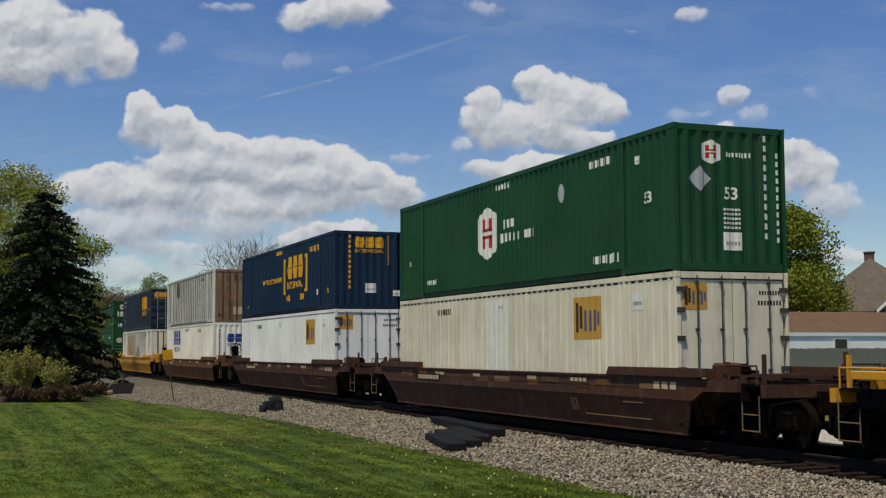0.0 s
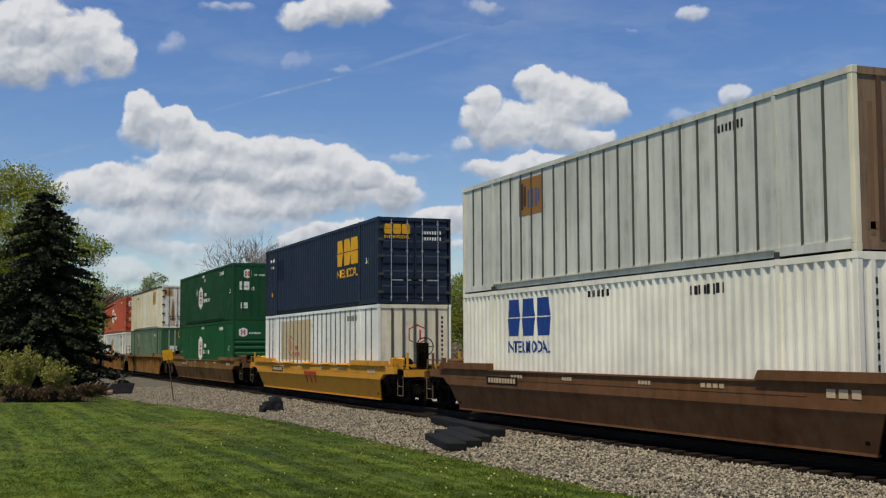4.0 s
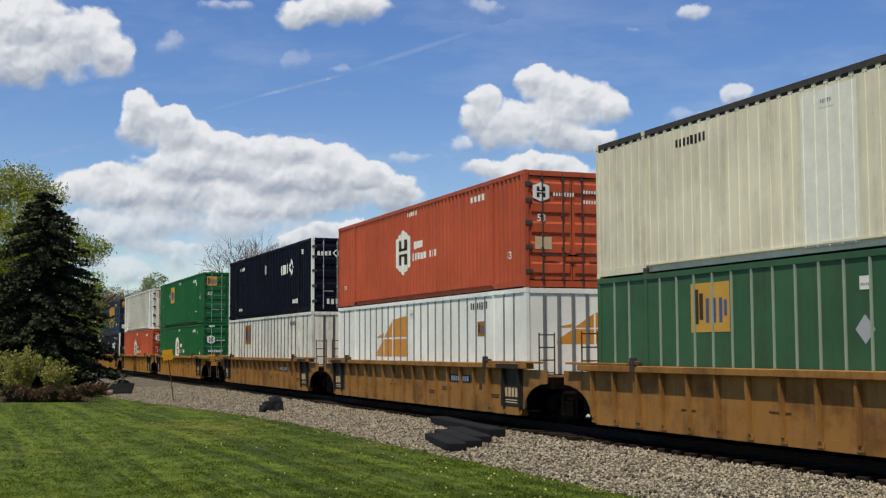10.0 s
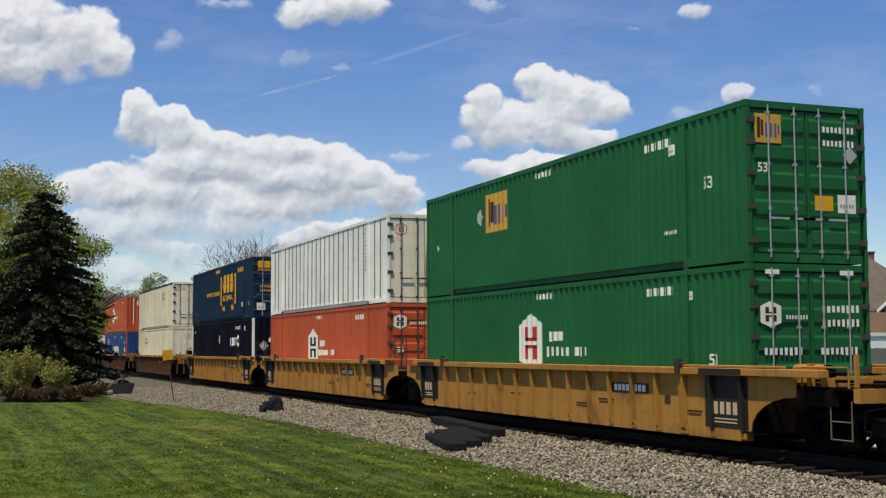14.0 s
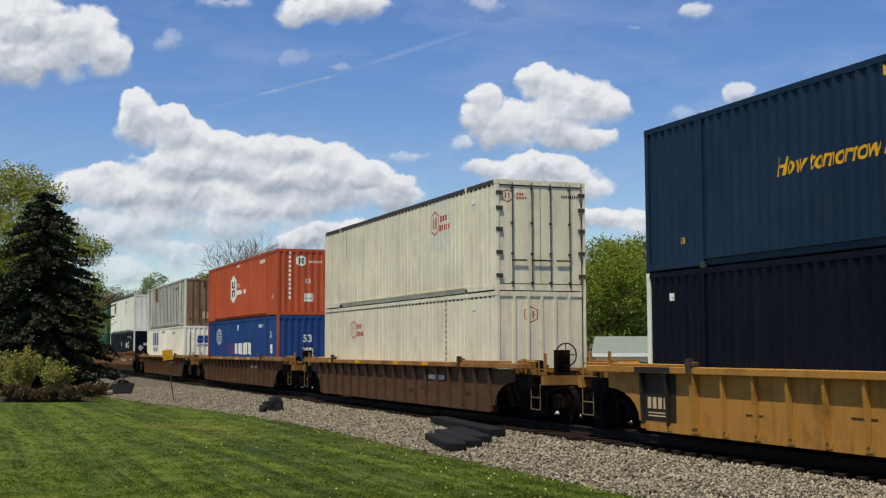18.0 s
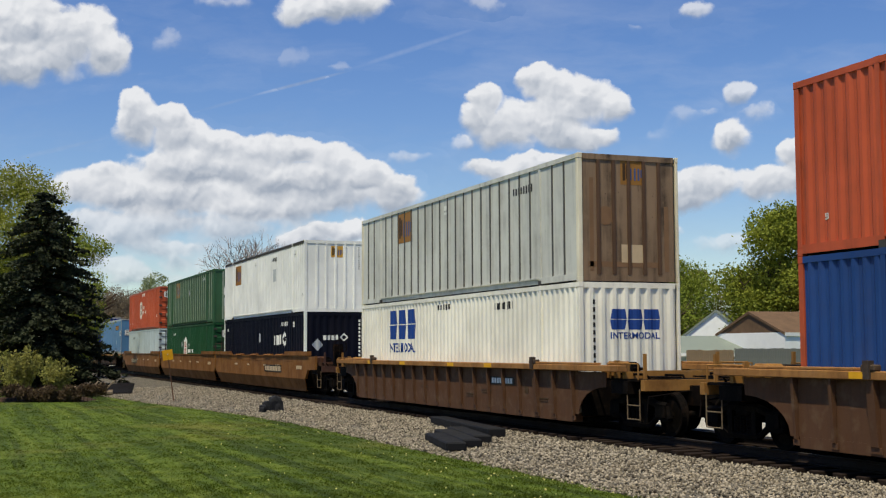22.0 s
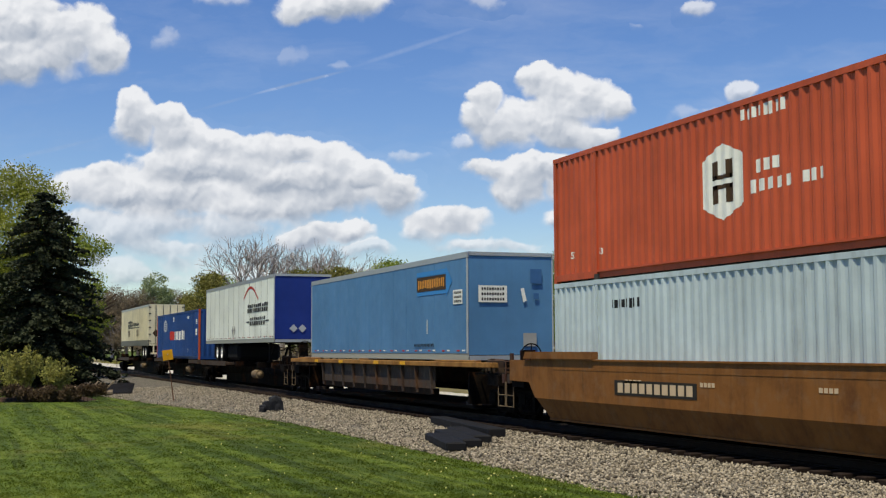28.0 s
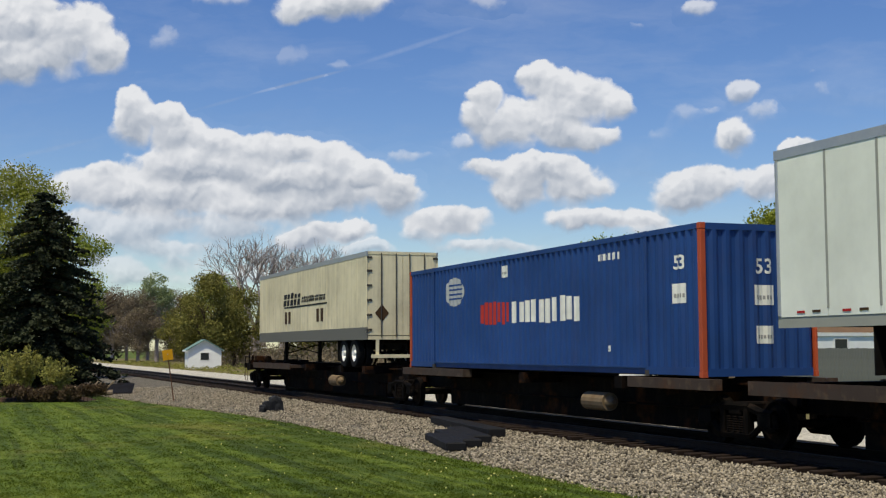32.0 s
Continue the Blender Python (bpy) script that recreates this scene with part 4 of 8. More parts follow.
# ---- clouds ----
def build_clouds(name, puffs, dist, trails=(), veil=0.0):
    """A far sheet of cumulus, drifting slowly nearer: heaped cells on soft masses, lit from above."""
    k = Mat(name)
    for n in list(k.t.nodes):
        if n.name != "Material Output":
            k.t.nodes.remove(n)
    here = k.node("TexCoord").outputs["Object"]

    def math2(op, a, b, c=None):
        n = k.node("Math")
        n.operation = op
        for v, i in ((a, 0), (b, 1), (c, 2)):
            if isinstance(v, (int, float)):
                n.inputs[i].default_value = v
            elif v is not None:
                k.link(v, n.inputs[i])
        return n.outputs[0]

    def shifted(p, v):
        n = k.node("VectorMath")
        n.inputs[1].default_value = v
        k.link(p, n.inputs[0])
        return n.outputs[0]

    def warped(p, scale, amount, detail):
        w = k.node("TexNoise")
        w.inputs["Scale"].default_value, w.inputs["Detail"].default_value, w.inputs["Roughness"].default_value = scale, detail, 0.55
        k.link(p, w.inputs["Vector"])
        sc = k.node("VectorMath")
        sc.operation = "SCALE"
        sc.inputs["Scale"].default_value = amount
        k.link(shifted(w.outputs["Color"], (-0.5, -0.5, -0.5)), sc.inputs[0])
        add = k.node("VectorMath")
        k.link(p, add.inputs[0])
        k.link(sc.outputs[0], add.inputs[1])
        return add.outputs[0]

    def heaps(p):
        """Rounded cells, large with small ones on them."""
        v = k.node("TexVoronoi")
        v.feature = "SMOOTH_F1"
        v.inputs["Scale"].default_value, v.inputs["Detail"].default_value = 0.015, 2.0
        v.inputs["Roughness"].default_value, v.inputs["Lacunarity"].default_value, v.inputs["Smoothness"].default_value = 0.42, 2.2, 0.8
        k.link(p, v.inputs["Vector"])
        return math2("SUBTRACT", 1.0, v.outputs["Distance"])

    def fibres(p, scale, detail):
        n = k.node("TexNoise")
        n.inputs["Scale"].default_value, n.inputs["Detail"].default_value, n.inputs["Roughness"].default_value = scale, detail, 0.6
        k.link(p, n.inputs["Vector"])
        return n.outputs["Fac"]

    def ellipse(p, x, y, a, b, turn=0.0):
        m = k.node("Mapping")
        m.vector_type = "TEXTURE"
        m.inputs["Location"].default_value = (x - 784, 441 - y, 0)
        m.inputs["Scale"].default_value = (a, b, 1000)
        m.inputs["Rotation"].default_value = (0, 0, radians(turn))
        k.link(p, m.inputs["Vector"])
        ln = k.node("VectorMath")
        ln.operation = "LENGTH"
        k.link(m.outputs[0], ln.inputs[0])
        return m.outputs[0], math2("SUBTRACT", 1.0, ln.outputs["Value"])

    pos = warped(here, 0.016, 44, 6)
    best = lit = mass = heft = None
    # x, y across the view, half width, half height, thickness
    for x, y, a, b, w in puffs:
        q, d = ellipse(pos, x, y, a, b)
        d = math2("MULTIPLY", d, w)
        sep = k.node("SeparateXYZ")
        k.link(q, sep.inputs[0])
        share = math2("POWER", math2("MAXIMUM", math2("ADD", d, 0.2), 0.001), 2.0)
        up = math2("MULTIPLY", sep.outputs[1], share)
        best = d if best is None else math2("SMOOTH_MAX", best, d, 0.12)
        lit = up if lit is None else math2("ADD", lit, up)
        mass = share if mass is None else math2("ADD", mass, share)
        hw = math2("MULTIPLY", share, w)
        heft = hw if heft is None else math2("ADD", heft, hw)
    lit = math2("DIVIDE", lit, mass)
    body = k.ramp(math2("DIVIDE", heft, mass), 0.12, 0.75, 0.15, 1.0)
    cell = heaps(pos)
    relief = math2("SUBTRACT", cell, heaps(shifted(pos, (-4.0, 9.0, 0))))
    soft = fibres(pos, 0.03, 6)
    dens = math2("ADD", math2("ADD", best, math2("MULTIPLY", math2("SUBTRACT", cell, 0.5), 0.45)), math2("MULTIPLY", math2("SUBTRACT", soft, 0.5), 0.3))
    # tops end sharply, undersides fade out
    width = k.ramp(lit, -0.6, 0.4, 0.6, 0.18)
    edge = math2("DIVIDE", math2("ADD", dens, 0.1), width)
    alpha = k.ramp(edge, 0.0, 1.0)
    k.t.nodes[-1].interpolation_type = "SMOOTHSTEP"
    glow = math2("ADD", k.ramp(lit, -0.5, 0.34, 0.04, 0.93), math2("MULTIPLY", relief, 1.6))
    glow = math2("ADD", glow, math2("MULTIPLY", math2("SUBTRACT", soft, 0.5), 0.5))
    glow = math2("ADD", glow, k.ramp(dens, 0.0, 0.6, 0.16, -0.06))
    cl = k.node("Clamp")
    k.link(glow, cl.inputs[0])
    col = k.mix(cl.outputs[0], CLOUD_DARK, CLOUD_LIGHT)
    alpha = math2("MULTIPLY", alpha, math2("MULTIPLY", body, 0.98))
    for x, y, a, b, turn, w in trails:
        q, d = ellipse(here, x, y, a, b, turn)
        line = k.ramp(d, 0.0, 0.7, 0.0, w)
        alpha = math2("MAXIMUM", alpha, math2("MULTIPLY", line, k.ramp(soft, 0.3, 0.6, 0.5, 1.0)))
    if veil:
        m = k.node("Mapping")
        m.inputs["Rotation"].default_value = (0, 0, radians(-20))
        m.inputs["Scale"].default_value = (0.35, 1.3, 1)
        k.link(here, m.inputs["Vector"])
        thin = k.ramp(fibres(warped(m.outputs[0], 0.006, 120, 4), 0.006, 7), 0.46, 0.72, 0.0, veil)
        alpha = math2("MAXIMUM", alpha, thin)
    em = k.node("Emission")
    k.link(col, em.inputs["Color"])
    tr = k.node("BsdfTransparent")
    mixer = k.node("MixShader")
    k.link(alpha, mixer.inputs[0])
    k.link(tr.outputs[0], mixer.inputs[1])
    k.link(em.outputs[0], mixer.inputs[2])
    k.link(mixer.outputs[0], k.t.nodes["Material Output"].inputs["Surface"])
    me = raw_mesh(name, [(-1000, -172, 0), (1000, -172, 0), (1000, 620, 0), (-1000, 620, 0)], [(0, 1, 2, 3)], k.m)
    ob = new(name, me)
    ob.visible_shadow = False
    ob.matrix_basis = VIEW @ Matrix.Translation((0, 0, -dist)) @ Matrix.Scale(dist / 2216.0, 4)
    return tagged(ob, "white cumulus clouds drifting over a blue sky", "clouds", "", "structure")


CLOUD_LIGHT, CLOUD_DARK = (0.79, 0.80, 0.82, 1), (0.34, 0.39, 0.47, 1)
TRAILS = [(530, 145, 100, 4, 14.3, 0.4), (740, 80, 165, 6, 18, 0.13), (95, 263, 115, 6, 13.3, 0.14), (390, 183, 70, 4, 15, 0.12)]
PUFFS = [
    (40, 45, 118, 72, 1.0), (122, 58, 84, 64, 1.0), (186, 98, 56, 44, 1.0), (20, 112, 84, 58, 0.9), (95, 100, 62, 40, 0.8), (285, 78, 46, 26, 0.26),
    (400, 4, 62, 18, 0.4), (590, 8, 115, 38, 1.0), (535, 22, 58, 26, 0.9), (845, 4, 62, 20, 0.35), (1236, 18, 40, 26, 0.55),
    (238, 184, 38, 36, 1.0), (236, 224, 46, 48, 1.0), (292, 210, 44, 32, 0.95), (312, 238, 64, 44, 1.0), (395, 258, 64, 36, 1.0), (455, 264, 70, 38, 1.0),
    (520, 266, 60, 34, 1.0), (590, 286, 66, 36, 1.0), (645, 312, 66, 38, 1.0), (702, 334, 48, 38, 1.0), (360, 294, 150, 46, 1.0), (520, 314, 160, 44, 1.0),
    (722, 276, 52, 19, 0.4), (862, 172, 38, 34, 1.0), (850, 208, 44, 42, 1.0), (946, 138, 46, 38, 1.0), (986, 162, 60, 48, 1.0), (1042, 182, 64, 46, 1.0),
    (1090, 194, 36, 32, 0.8), (960, 208, 108, 56, 1.0), (900, 236, 76, 36, 0.9), (818, 250, 26, 14, 0.4), (1020, 246, 86, 30, 0.8),
    (1308, 166, 32, 30, 0.6), (1345, 205, 38, 24, 0.4), (1260, 195, 24, 17, 0.35), (1297, 246, 50, 36, 0.8), (1210, 207, 54, 25, 0.24),
    (1435, 128, 27, 18, 0.32), (1455, 158, 33, 18, 0.28), (520, 110, 34, 26, 0.18), (600, 124, 22, 10, 0.2), (1130, 44, 18, 10, 0.2), (1160, 240, 34, 18, 0.2),
]
LOW_PUFFS = [
    (200, 330, 125, 46, 0.9), (330, 350, 225, 48, 0.9), (560, 345, 175, 44, 0.9), (230, 420, 95, 33, 0.6), (400, 405, 115, 29, 0.6), (320, 465, 64, 22, 0.4), (190, 470, 74, 28, 0.45), (60, 350, 94, 54, 0.45),
    (950, 305, 120, 36, 1.0), (915, 336, 74, 42, 0.95), (1012, 332, 80, 42, 1.0), (868, 294, 54, 20, 0.8), (800, 393, 90, 33, 1.0), (600, 408, 74, 25, 0.9), (540, 425, 74, 22, 0.8), (830, 435, 74, 20, 0.6), (640, 440, 64, 18, 0.5),
    (1240, 326, 92, 36, 1.0), (1205, 350, 62, 30, 0.9), (1414, 272, 56, 30, 1.0), (1442, 298, 66, 46, 1.0), (1372, 322, 70, 40, 0.9), (1080, 390, 115, 27, 0.9),
    (300, 395, 205, 33, 0.6), (450, 372, 165, 33, 0.75), (280, 440, 125, 24, 0.5), (150, 400, 94, 44, 0.6), (250, 495, 125, 28, 0.45), (700, 348, 62, 42, 0.8),
    (760, 415, 64, 20, 0.5), (900, 440, 94, 18, 0.5), (1480, 352, 64, 52, 0.6), (1150, 410, 94, 20, 0.5), (1500, 460, 64, 32, 0.6),
    (420, 490, 145, 20, 0.4), (700, 480, 165, 16, 0.35), (1300, 430, 125, 22, 0.4),
]


# ---- containers ----
CL, CW, CH = 16.15, 1.295, 2.90  # length, half width, height


def profile(style, a, b):
    """Breaks of a wall panel from a to b: (place along, depth behind the outer plane)."""
    pts = []
    if style == "corr":
        p = 0.278
        n = max(2, round((b - a) / p))
        p = (b - a) / n
        for i in range(n):
            o = a + i * p
            pts += [(o, 0.040), (o + 0.26 * p, 0.040), (o + 0.5 * p, 0.004), (o + 0.76 * p, 0.004)]
        pts.append((b, 0.040))
    elif style == "sheet":
        p = 0.305
        n = max(2, round((b - a) / p))
        p = (b - a) / n
        for i in range(n):
            o = a + i * p
            pts += [(o, 0.018), (o + 0.44 * p, 0.018), (o + 0.47 * p, 0.006), (o + 0.53 * p, 0.006), (o + 0.56 * p, 0.018)]
        pts.append((b, 0.018))
    else:
        pts = [(a, 0.026), (b, 0.026)]
    return pts


def depth_at(prof, u):
    for (a, da), (b, db) in zip(prof, prof[1:]):
        if a <= u <= b:
            return da + (db - da) * (u - a) / (b - a) if b > a else da
    return 0.0


def at_face(face, u, z, d):
    """A point on the near side ('side', u = x) or the leading end ('end', u = y), d behind the outer plane."""
    return (u, -CW + d, z) if face == "side" else (-d, u, z)


def panel(face, prof, z0, z1, thick=0.02):
    bm = bmesh.new()
    lo = [bm.verts.new(at_face(face, u, z0, d)) for u, d in prof]
    hi = [bm.verts.new(at_face(face, u, z1, d)) for u, d in prof]
    bl = [bm.verts.new(at_face(face, u, z0, d + thick)) for u, d in prof]
    bh = [bm.verts.new(at_face(face, u, z1, d + thick)) for u, d in prof]
    for i in range(len(prof) - 1):
        bm.faces.new((lo[i], lo[i + 1], hi[i + 1], hi[i]))
        bm.faces.new((bl[i + 1], bl[i], bh[i], bh[i + 1]))
        bm.faces.new((hi[i], hi[i + 1], bh[i + 1], bh[i]))
        bm.faces.new((lo[i + 1], lo[i], bl[i], bl[i + 1]))
    for i in (0, len(prof) - 1):
        bm.faces.new((lo[i], hi[i], bh[i], bl[i]))
    return bm


def decal(parent, face, prof, polys, mat, name, label="", lift=0.003, z_max=99.0):
    """Painted marks that follow the wall's ribs. polys: convex outlines of (u, z)."""
    bm = bmesh.new()
    for poly in polys:
        us = sorted({u for u, z in poly} | {u for u, d in prof if min(q[0] for q in poly) < u < max(q[0] for q in poly)})

        def span(u):
            zs = []
            n = len(poly)
            for i in range(n):
                (a, za), (b, zb) = poly[i], poly[(i + 1) % n]
                if abs(a - b) < 1e-9:
                    if abs(a - u) < 1e-9:
                        zs += [za, zb]
                elif min(a, b) - 1e-9 <= u <= max(a, b) + 1e-9:
                    zs.append(za + (zb - za) * (u - a) / (b - a))
            return min(zs), max(zs)
        prev = None
        for u in us:
            lo, hi = span(u)
            d = depth_at(prof, u) - lift
            cur = [bm.verts.new(at_face(face, u, lo, d)), bm.verts.new(at_face(face, u, hi, d))]
            if prev:
                try:
                    bm.faces.new((prev[0], cur[0], cur[1], prev[1]))
                except ValueError:
                    pass
            prev = cur
    ob = part(name, bm, mat, parent, label)
    if name in ("lettering", "emblem_bar", "placard", "rust_stain") and len(polys) > 1:
        tagged(ob, label, "", "", "stuff")
    return ob


def rect(u, z, w, h):
    return [(u - w / 2, z - h / 2), (u + w / 2, z - h / 2), (u + w / 2, z + h / 2), (u - w / 2, z + h / 2)]


def row_of_bars(u, z, w, h, n, gap=0.28, seed=0):
    rng = random.Random(seed * 31 + n)
    p = w / n
    return [rect(u - w / 2 + (i + 0.5) * p, z + rng.uniform(-0.04, 0.04) * h, p * (1 - gap) * rng.uniform(0.8, 1.0), h * rng.uniform(0.8, 1.0)) for i in range(n)]


def slanted(u, z, w, h, n, seed=0):
    """A line of leaning blocks of uneven width."""
    rng = random.Random(seed * 17 + n)
    out, p = [], w / n
    for i in range(n):
        a = u - w / 2 + i * p
        b = a + p * rng.uniform(0.55, 0.85)
        k = 0.28 * h
        hh = h * rng.uniform(0.85, 1.0)
        out += [[(a, z - h / 2), (b, z - h / 2), (b + k * 0.45, z - 0.04 * h), (a + k * 0.45, z - 0.04 * h)], [(a + k * 0.55, z + 0.06 * h), (b + k * 0.5, z + 0.06 * h), (b + k, z - h / 2 + hh), (a + k, z - h / 2 + hh)]]
    return out


def number_mesh(text, size, mat, slant=0.0):
    cu = bpy.data.curves.new("number", "FONT")
    cu.body, cu.size, cu.align_x, cu.align_y, cu.extrude = text, size, "CENTER", "CENTER", 0.0
    cu.shear, cu.offset = slant, 0.02
    ob = new("number", cu)
    dg = bpy.context.evaluated_depsgraph_get()
    me = bpy.data.meshes.new_from_object(ob.evaluated_get(dg))
    bpy.data.objects.remove(ob)
    bpy.data.curves.remove(cu)
    me.materials.clear()
    me.materials.append(mat)
    return me


NUMBERS = {}


def words(parent, face, prof, u, z, w, h, mat, text, slant=0.0, label=""):
    """Painted words or numbers of width w (0: natural) and height h, laid over the wall's ribs."""
    key = (text, slant)
    if key not in NUMBERS:
        NUMBERS[key] = number_mesh(text, 1.0, mat, slant)
    bm = bmesh.new()
    bm.from_mesh(NUMBERS[key])
    xs, ys = [v.co.x for v in bm.verts], [v.co.y for v in bm.verts]
    ky = h / (max(ys) - min(ys))
    kx = w / (max(xs) - min(xs)) if w else ky
    cx, cy = (max(xs) + min(xs)) / 2, (max(ys) + min(ys)) / 2
    for v in bm.verts:
        v.co = Vector((u + (v.co.x - cx) * kx, z + (v.co.y - cy) * ky, 0))
    lo, hi = min(v.co.x for v in bm.verts), max(v.co.x for v in bm.verts)
    for q in {q for q, d in prof if lo < q < hi}:
        bmesh.ops.bisect_plane(bm, geom=bm.verts[:] + bm.edges[:] + bm.faces[:], plane_co=(q, 0, 0), plane_no=(1, 0, 0))
    for v in bm.verts:
        v.co = Vector(at_face(face, v.co.x, v.co.y, depth_at(prof, v.co.x) - 0.005))
    return part("lettering" if w else "number", bm, mat, parent, label or 'painted words "' + text + '"')


def mark(c, face, prof, kind, u, z, s=1.0):
    """One painted emblem or line of lettering, in plain shapes."""
    D = C
    if kind in ("gold", "gold_faded", "gold_rust"):
        g = 1.3 if face == "side" else 1.0
    if kind in ("hex", "hex_red", "hex_faint"):
        w, h = 0.66 * s, 0.71 * s
        red = D["d_red"] if kind != "hex_dark" else D["d_black"]
        if kind == "hex_faint":
            decal(c, face, prof, [[(u - w, z - h * .55), (u, z - h), (u, z - h + .1 * s), (u - w + .08 * s, z - h * .5)], [(u, z - h), (u + w, z - h * .55), (u + w - .08 * s, z - h * .5), (u, z - h + .1 * s)],
                                   [(u - w, z + h * .55), (u, z + h), (u, z + h - .1 * s), (u - w + .08 * s, z + h * .5)], [(u, z + h), (u + w, z + h * .55), (u + w - .08 * s, z + h * .5), (u, z + h - .1 * s)],
                                   rect(u - w + .05 * s, z, .08 * s, h * 1.1), rect(u + w - .05 * s, z, .08 * s, h * 1.1), rect(u - .2 * s, z, .13 * s, h * .9), rect(u + .2 * s, z, .13 * s, h * .9)], D["d_red"], "emblem", "faded red hexagon outline emblem")
        else:
            e = decal(c, face, prof, [[(u - w, z - h * .62), (u, z - h), (u + w, z - h * .62), (u + w, z + h * .62), (u, z + h), (u - w, z + h * .62)]], D["d_white"], "emblem", "white hexagon emblem")
            decal(e, face, prof, [rect(u - .24 * s, z + .22 * s, .22 * s, .34 * s), rect(u + .24 * s, z + .22 * s, .22 * s, .34 * s), rect(u - .24 * s, z - .22 * s, .22 * s, .34 * s), rect(u + .24 * s, z - .22 * s, .22 * s, .34 * s), rect(u, z - .09 * s, .7 * s, .08 * s), rect(u, z + .09 * s, .7 * s, .08 * s)],
                  red if kind == "hex_red" else D["d_brown"], "emblem_bar", "coloured emblem bars", 0.006)
    elif kind.startswith("patch"):
        w, h, m, lab = {"patch_tan": (4.8, 1.6, "d_tan", "tan stained panel"), "patch_pale": (1.4, 2.55, "d_pale", "paler replaced panel"), "patch_pale2": (1.56, 1.4, "d_pale2", "paler patch behind the emblem"), "patch_dark": (2.2, 1.4, "d_navy", "darker overpainted patch"), "patch_grey": (0.9, 0.9, "d_grey2", "grey repaired patch")}[kind]
        decal(c, face, prof, [rect(u, z, w * (s if kind not in ("patch_tan", "patch_pale", "patch_pale2") else 1), h * (s if kind not in ("patch_tan", "patch_pale", "patch_pale2") else 1))], D[m], "patch", lab, 0.002)
    elif kind == "rust":
        # a run of rust from a hinge or rod, darkest along its middle
        for w, top, low, m, lift in ((0.24, 2.0, 0.22, "d_stain", 0.002), (0.12, 1.8, 0.5, "d_rust", 0.004)):
            decal(c, face, prof, [[(u - w * 0.35 * s, top), (u + w * 0.35 * s, top), (u + w * s, low + 0.5), (u + w * 0.8 * s, low), (u - w * 0.8 * s, low), (u - w * s, low + 0.5)]], D[m], "rust_stain", "brown rust run", lift)
    elif kind == "stain":
        decal(c, face, prof, [rect(-0.95, 1.3, 0.1, 2.1), rect(0.98, 1.0, 0.12, 1.5), rect(-0.1, 0.4, 1.9, 0.12)], D["d_rust"], "rust_stain", "brown rust bands", 0.004)
    elif kind == "disc":
        decal(c, face, prof, [[(u + .22 * s * math.cos(i * math.pi / 6), z + .22 * s * math.sin(i * math.pi / 6)) for i in range(12)]], D["d_rust"], "placard", "rusty round placard", 0.006)
    elif kind == "text_block":
        decal(c, face, prof, [r for q in range(5) for r in row_of_bars(u, z + (q - 2) * 0.09 * s, 0.4 * s, 0.05 * s, 6, 0.2, q)], D["d_white"], "lettering", "small white lettering blocks")
    elif kind in ("card_gold", "card_tan", "card_flat"):
        decal(c, face, prof, [rect(u, z, .5 * s, (.34 if kind != "card_flat" else .14) * s)], D[{"card_gold": "d_yellow", "card_tan": "d_faded", "card_flat": "d_white"}[kind]], "placard", "", 0.005)
    elif kind == "bars2":
        decal(c, face, prof, row_of_bars(u - 0.5 * s, z + 0.2 * s, 0.75 * s, 0.24 * s, 3, 0.28, 1) + row_of_bars(u - 0.42 * s, z - 0.14 * s, 1.28 * s, 0.24 * s, 5, 0.24, 2) + row_of_bars(u + 0.75 * s, z - 0.14 * s, 0.6 * s, 0.22 * s, 3, 0.3, 3), D["d_white"], "lettering", "white lettering blocks")
    elif kind == "bars2_red":
        decal(c, face, prof, row_of_bars(u - 0.1 * s, z + 0.14 * s, 0.65 * s, 0.2 * s, 3, 0.3, 1) + row_of_bars(u, z - 0.14 * s, 0.9 * s, 0.2 * s, 5, 0.3, 2), D["d_red"], "lettering", "faded red lettering blocks")
    elif kind in ("gold", "gold_faded", "gold_rust"):
        b = decal(c, face, prof, [rect(u, z, (1.3 if face == 'side' else 1.0) * s, 0.93 * s)], D[{"gold": "d_gold", "gold_faded": "d_ochre", "gold_rust": "d_ochre"}[kind]], "emblem", "gold square emblem panel")
        decal(b, face, prof, [rect(u - .35 * s * g, z + .02 * s, .12 * s * g, .66 * s), rect(u - .22 * s * g, z + .02 * s, .1 * s * g, .5 * s)], D["d_brown"], "emblem_bar", "dark emblem bars", 0.006)
        decal(b, face, prof, [rect(u - .06 * s * g, z - .06 * s, .08 * s * g, .46 * s), rect(u + .12 * s * g, z - .06 * s, .08 * s * g, .46 * s), rect(u + .28 * s * g, z - .06 * s, .08 * s * g, .46 * s), rect(u + .4 * s * g, z - .02 * s, .07 * s * g, .3 * s)], D["d_slate"], "emblem_bar", "blue-grey emblem bars", 0.006)
    elif kind in ("block_yellow", "block_blue", "block_yellow_ends"):
        m = D["d_blue"] if kind == "block_blue" else D["d_yellow"]
        polys = []
        for i in (-1, 0, 1):
            o = u + i * 0.86 * s
            k = 0.1 * i * s
            polys += [[(o - .38 * s, z + .245 * s), (o + .41 * s, z + .245 * s), (o + .34 * s, z + .69 * s), (o - .34 * s - k * 0.3, z + .69 * s)],
                      [(o - .34 * s, z - .23 * s), (o + .34 * s + k * 0.3, z - .23 * s), (o + .41 * s, z + .215 * s), (o - .41 * s, z + .215 * s)]]
        e = decal(c, face, prof, polys, m, "emblem", "blue block emblem" if kind == "block_blue" else "yellow block emblem")
        words(c, face, prof, u, z - .5 * s, 2.5 * s, .3 * s, m, "INTERMODAL")
    elif kind == "bracket":
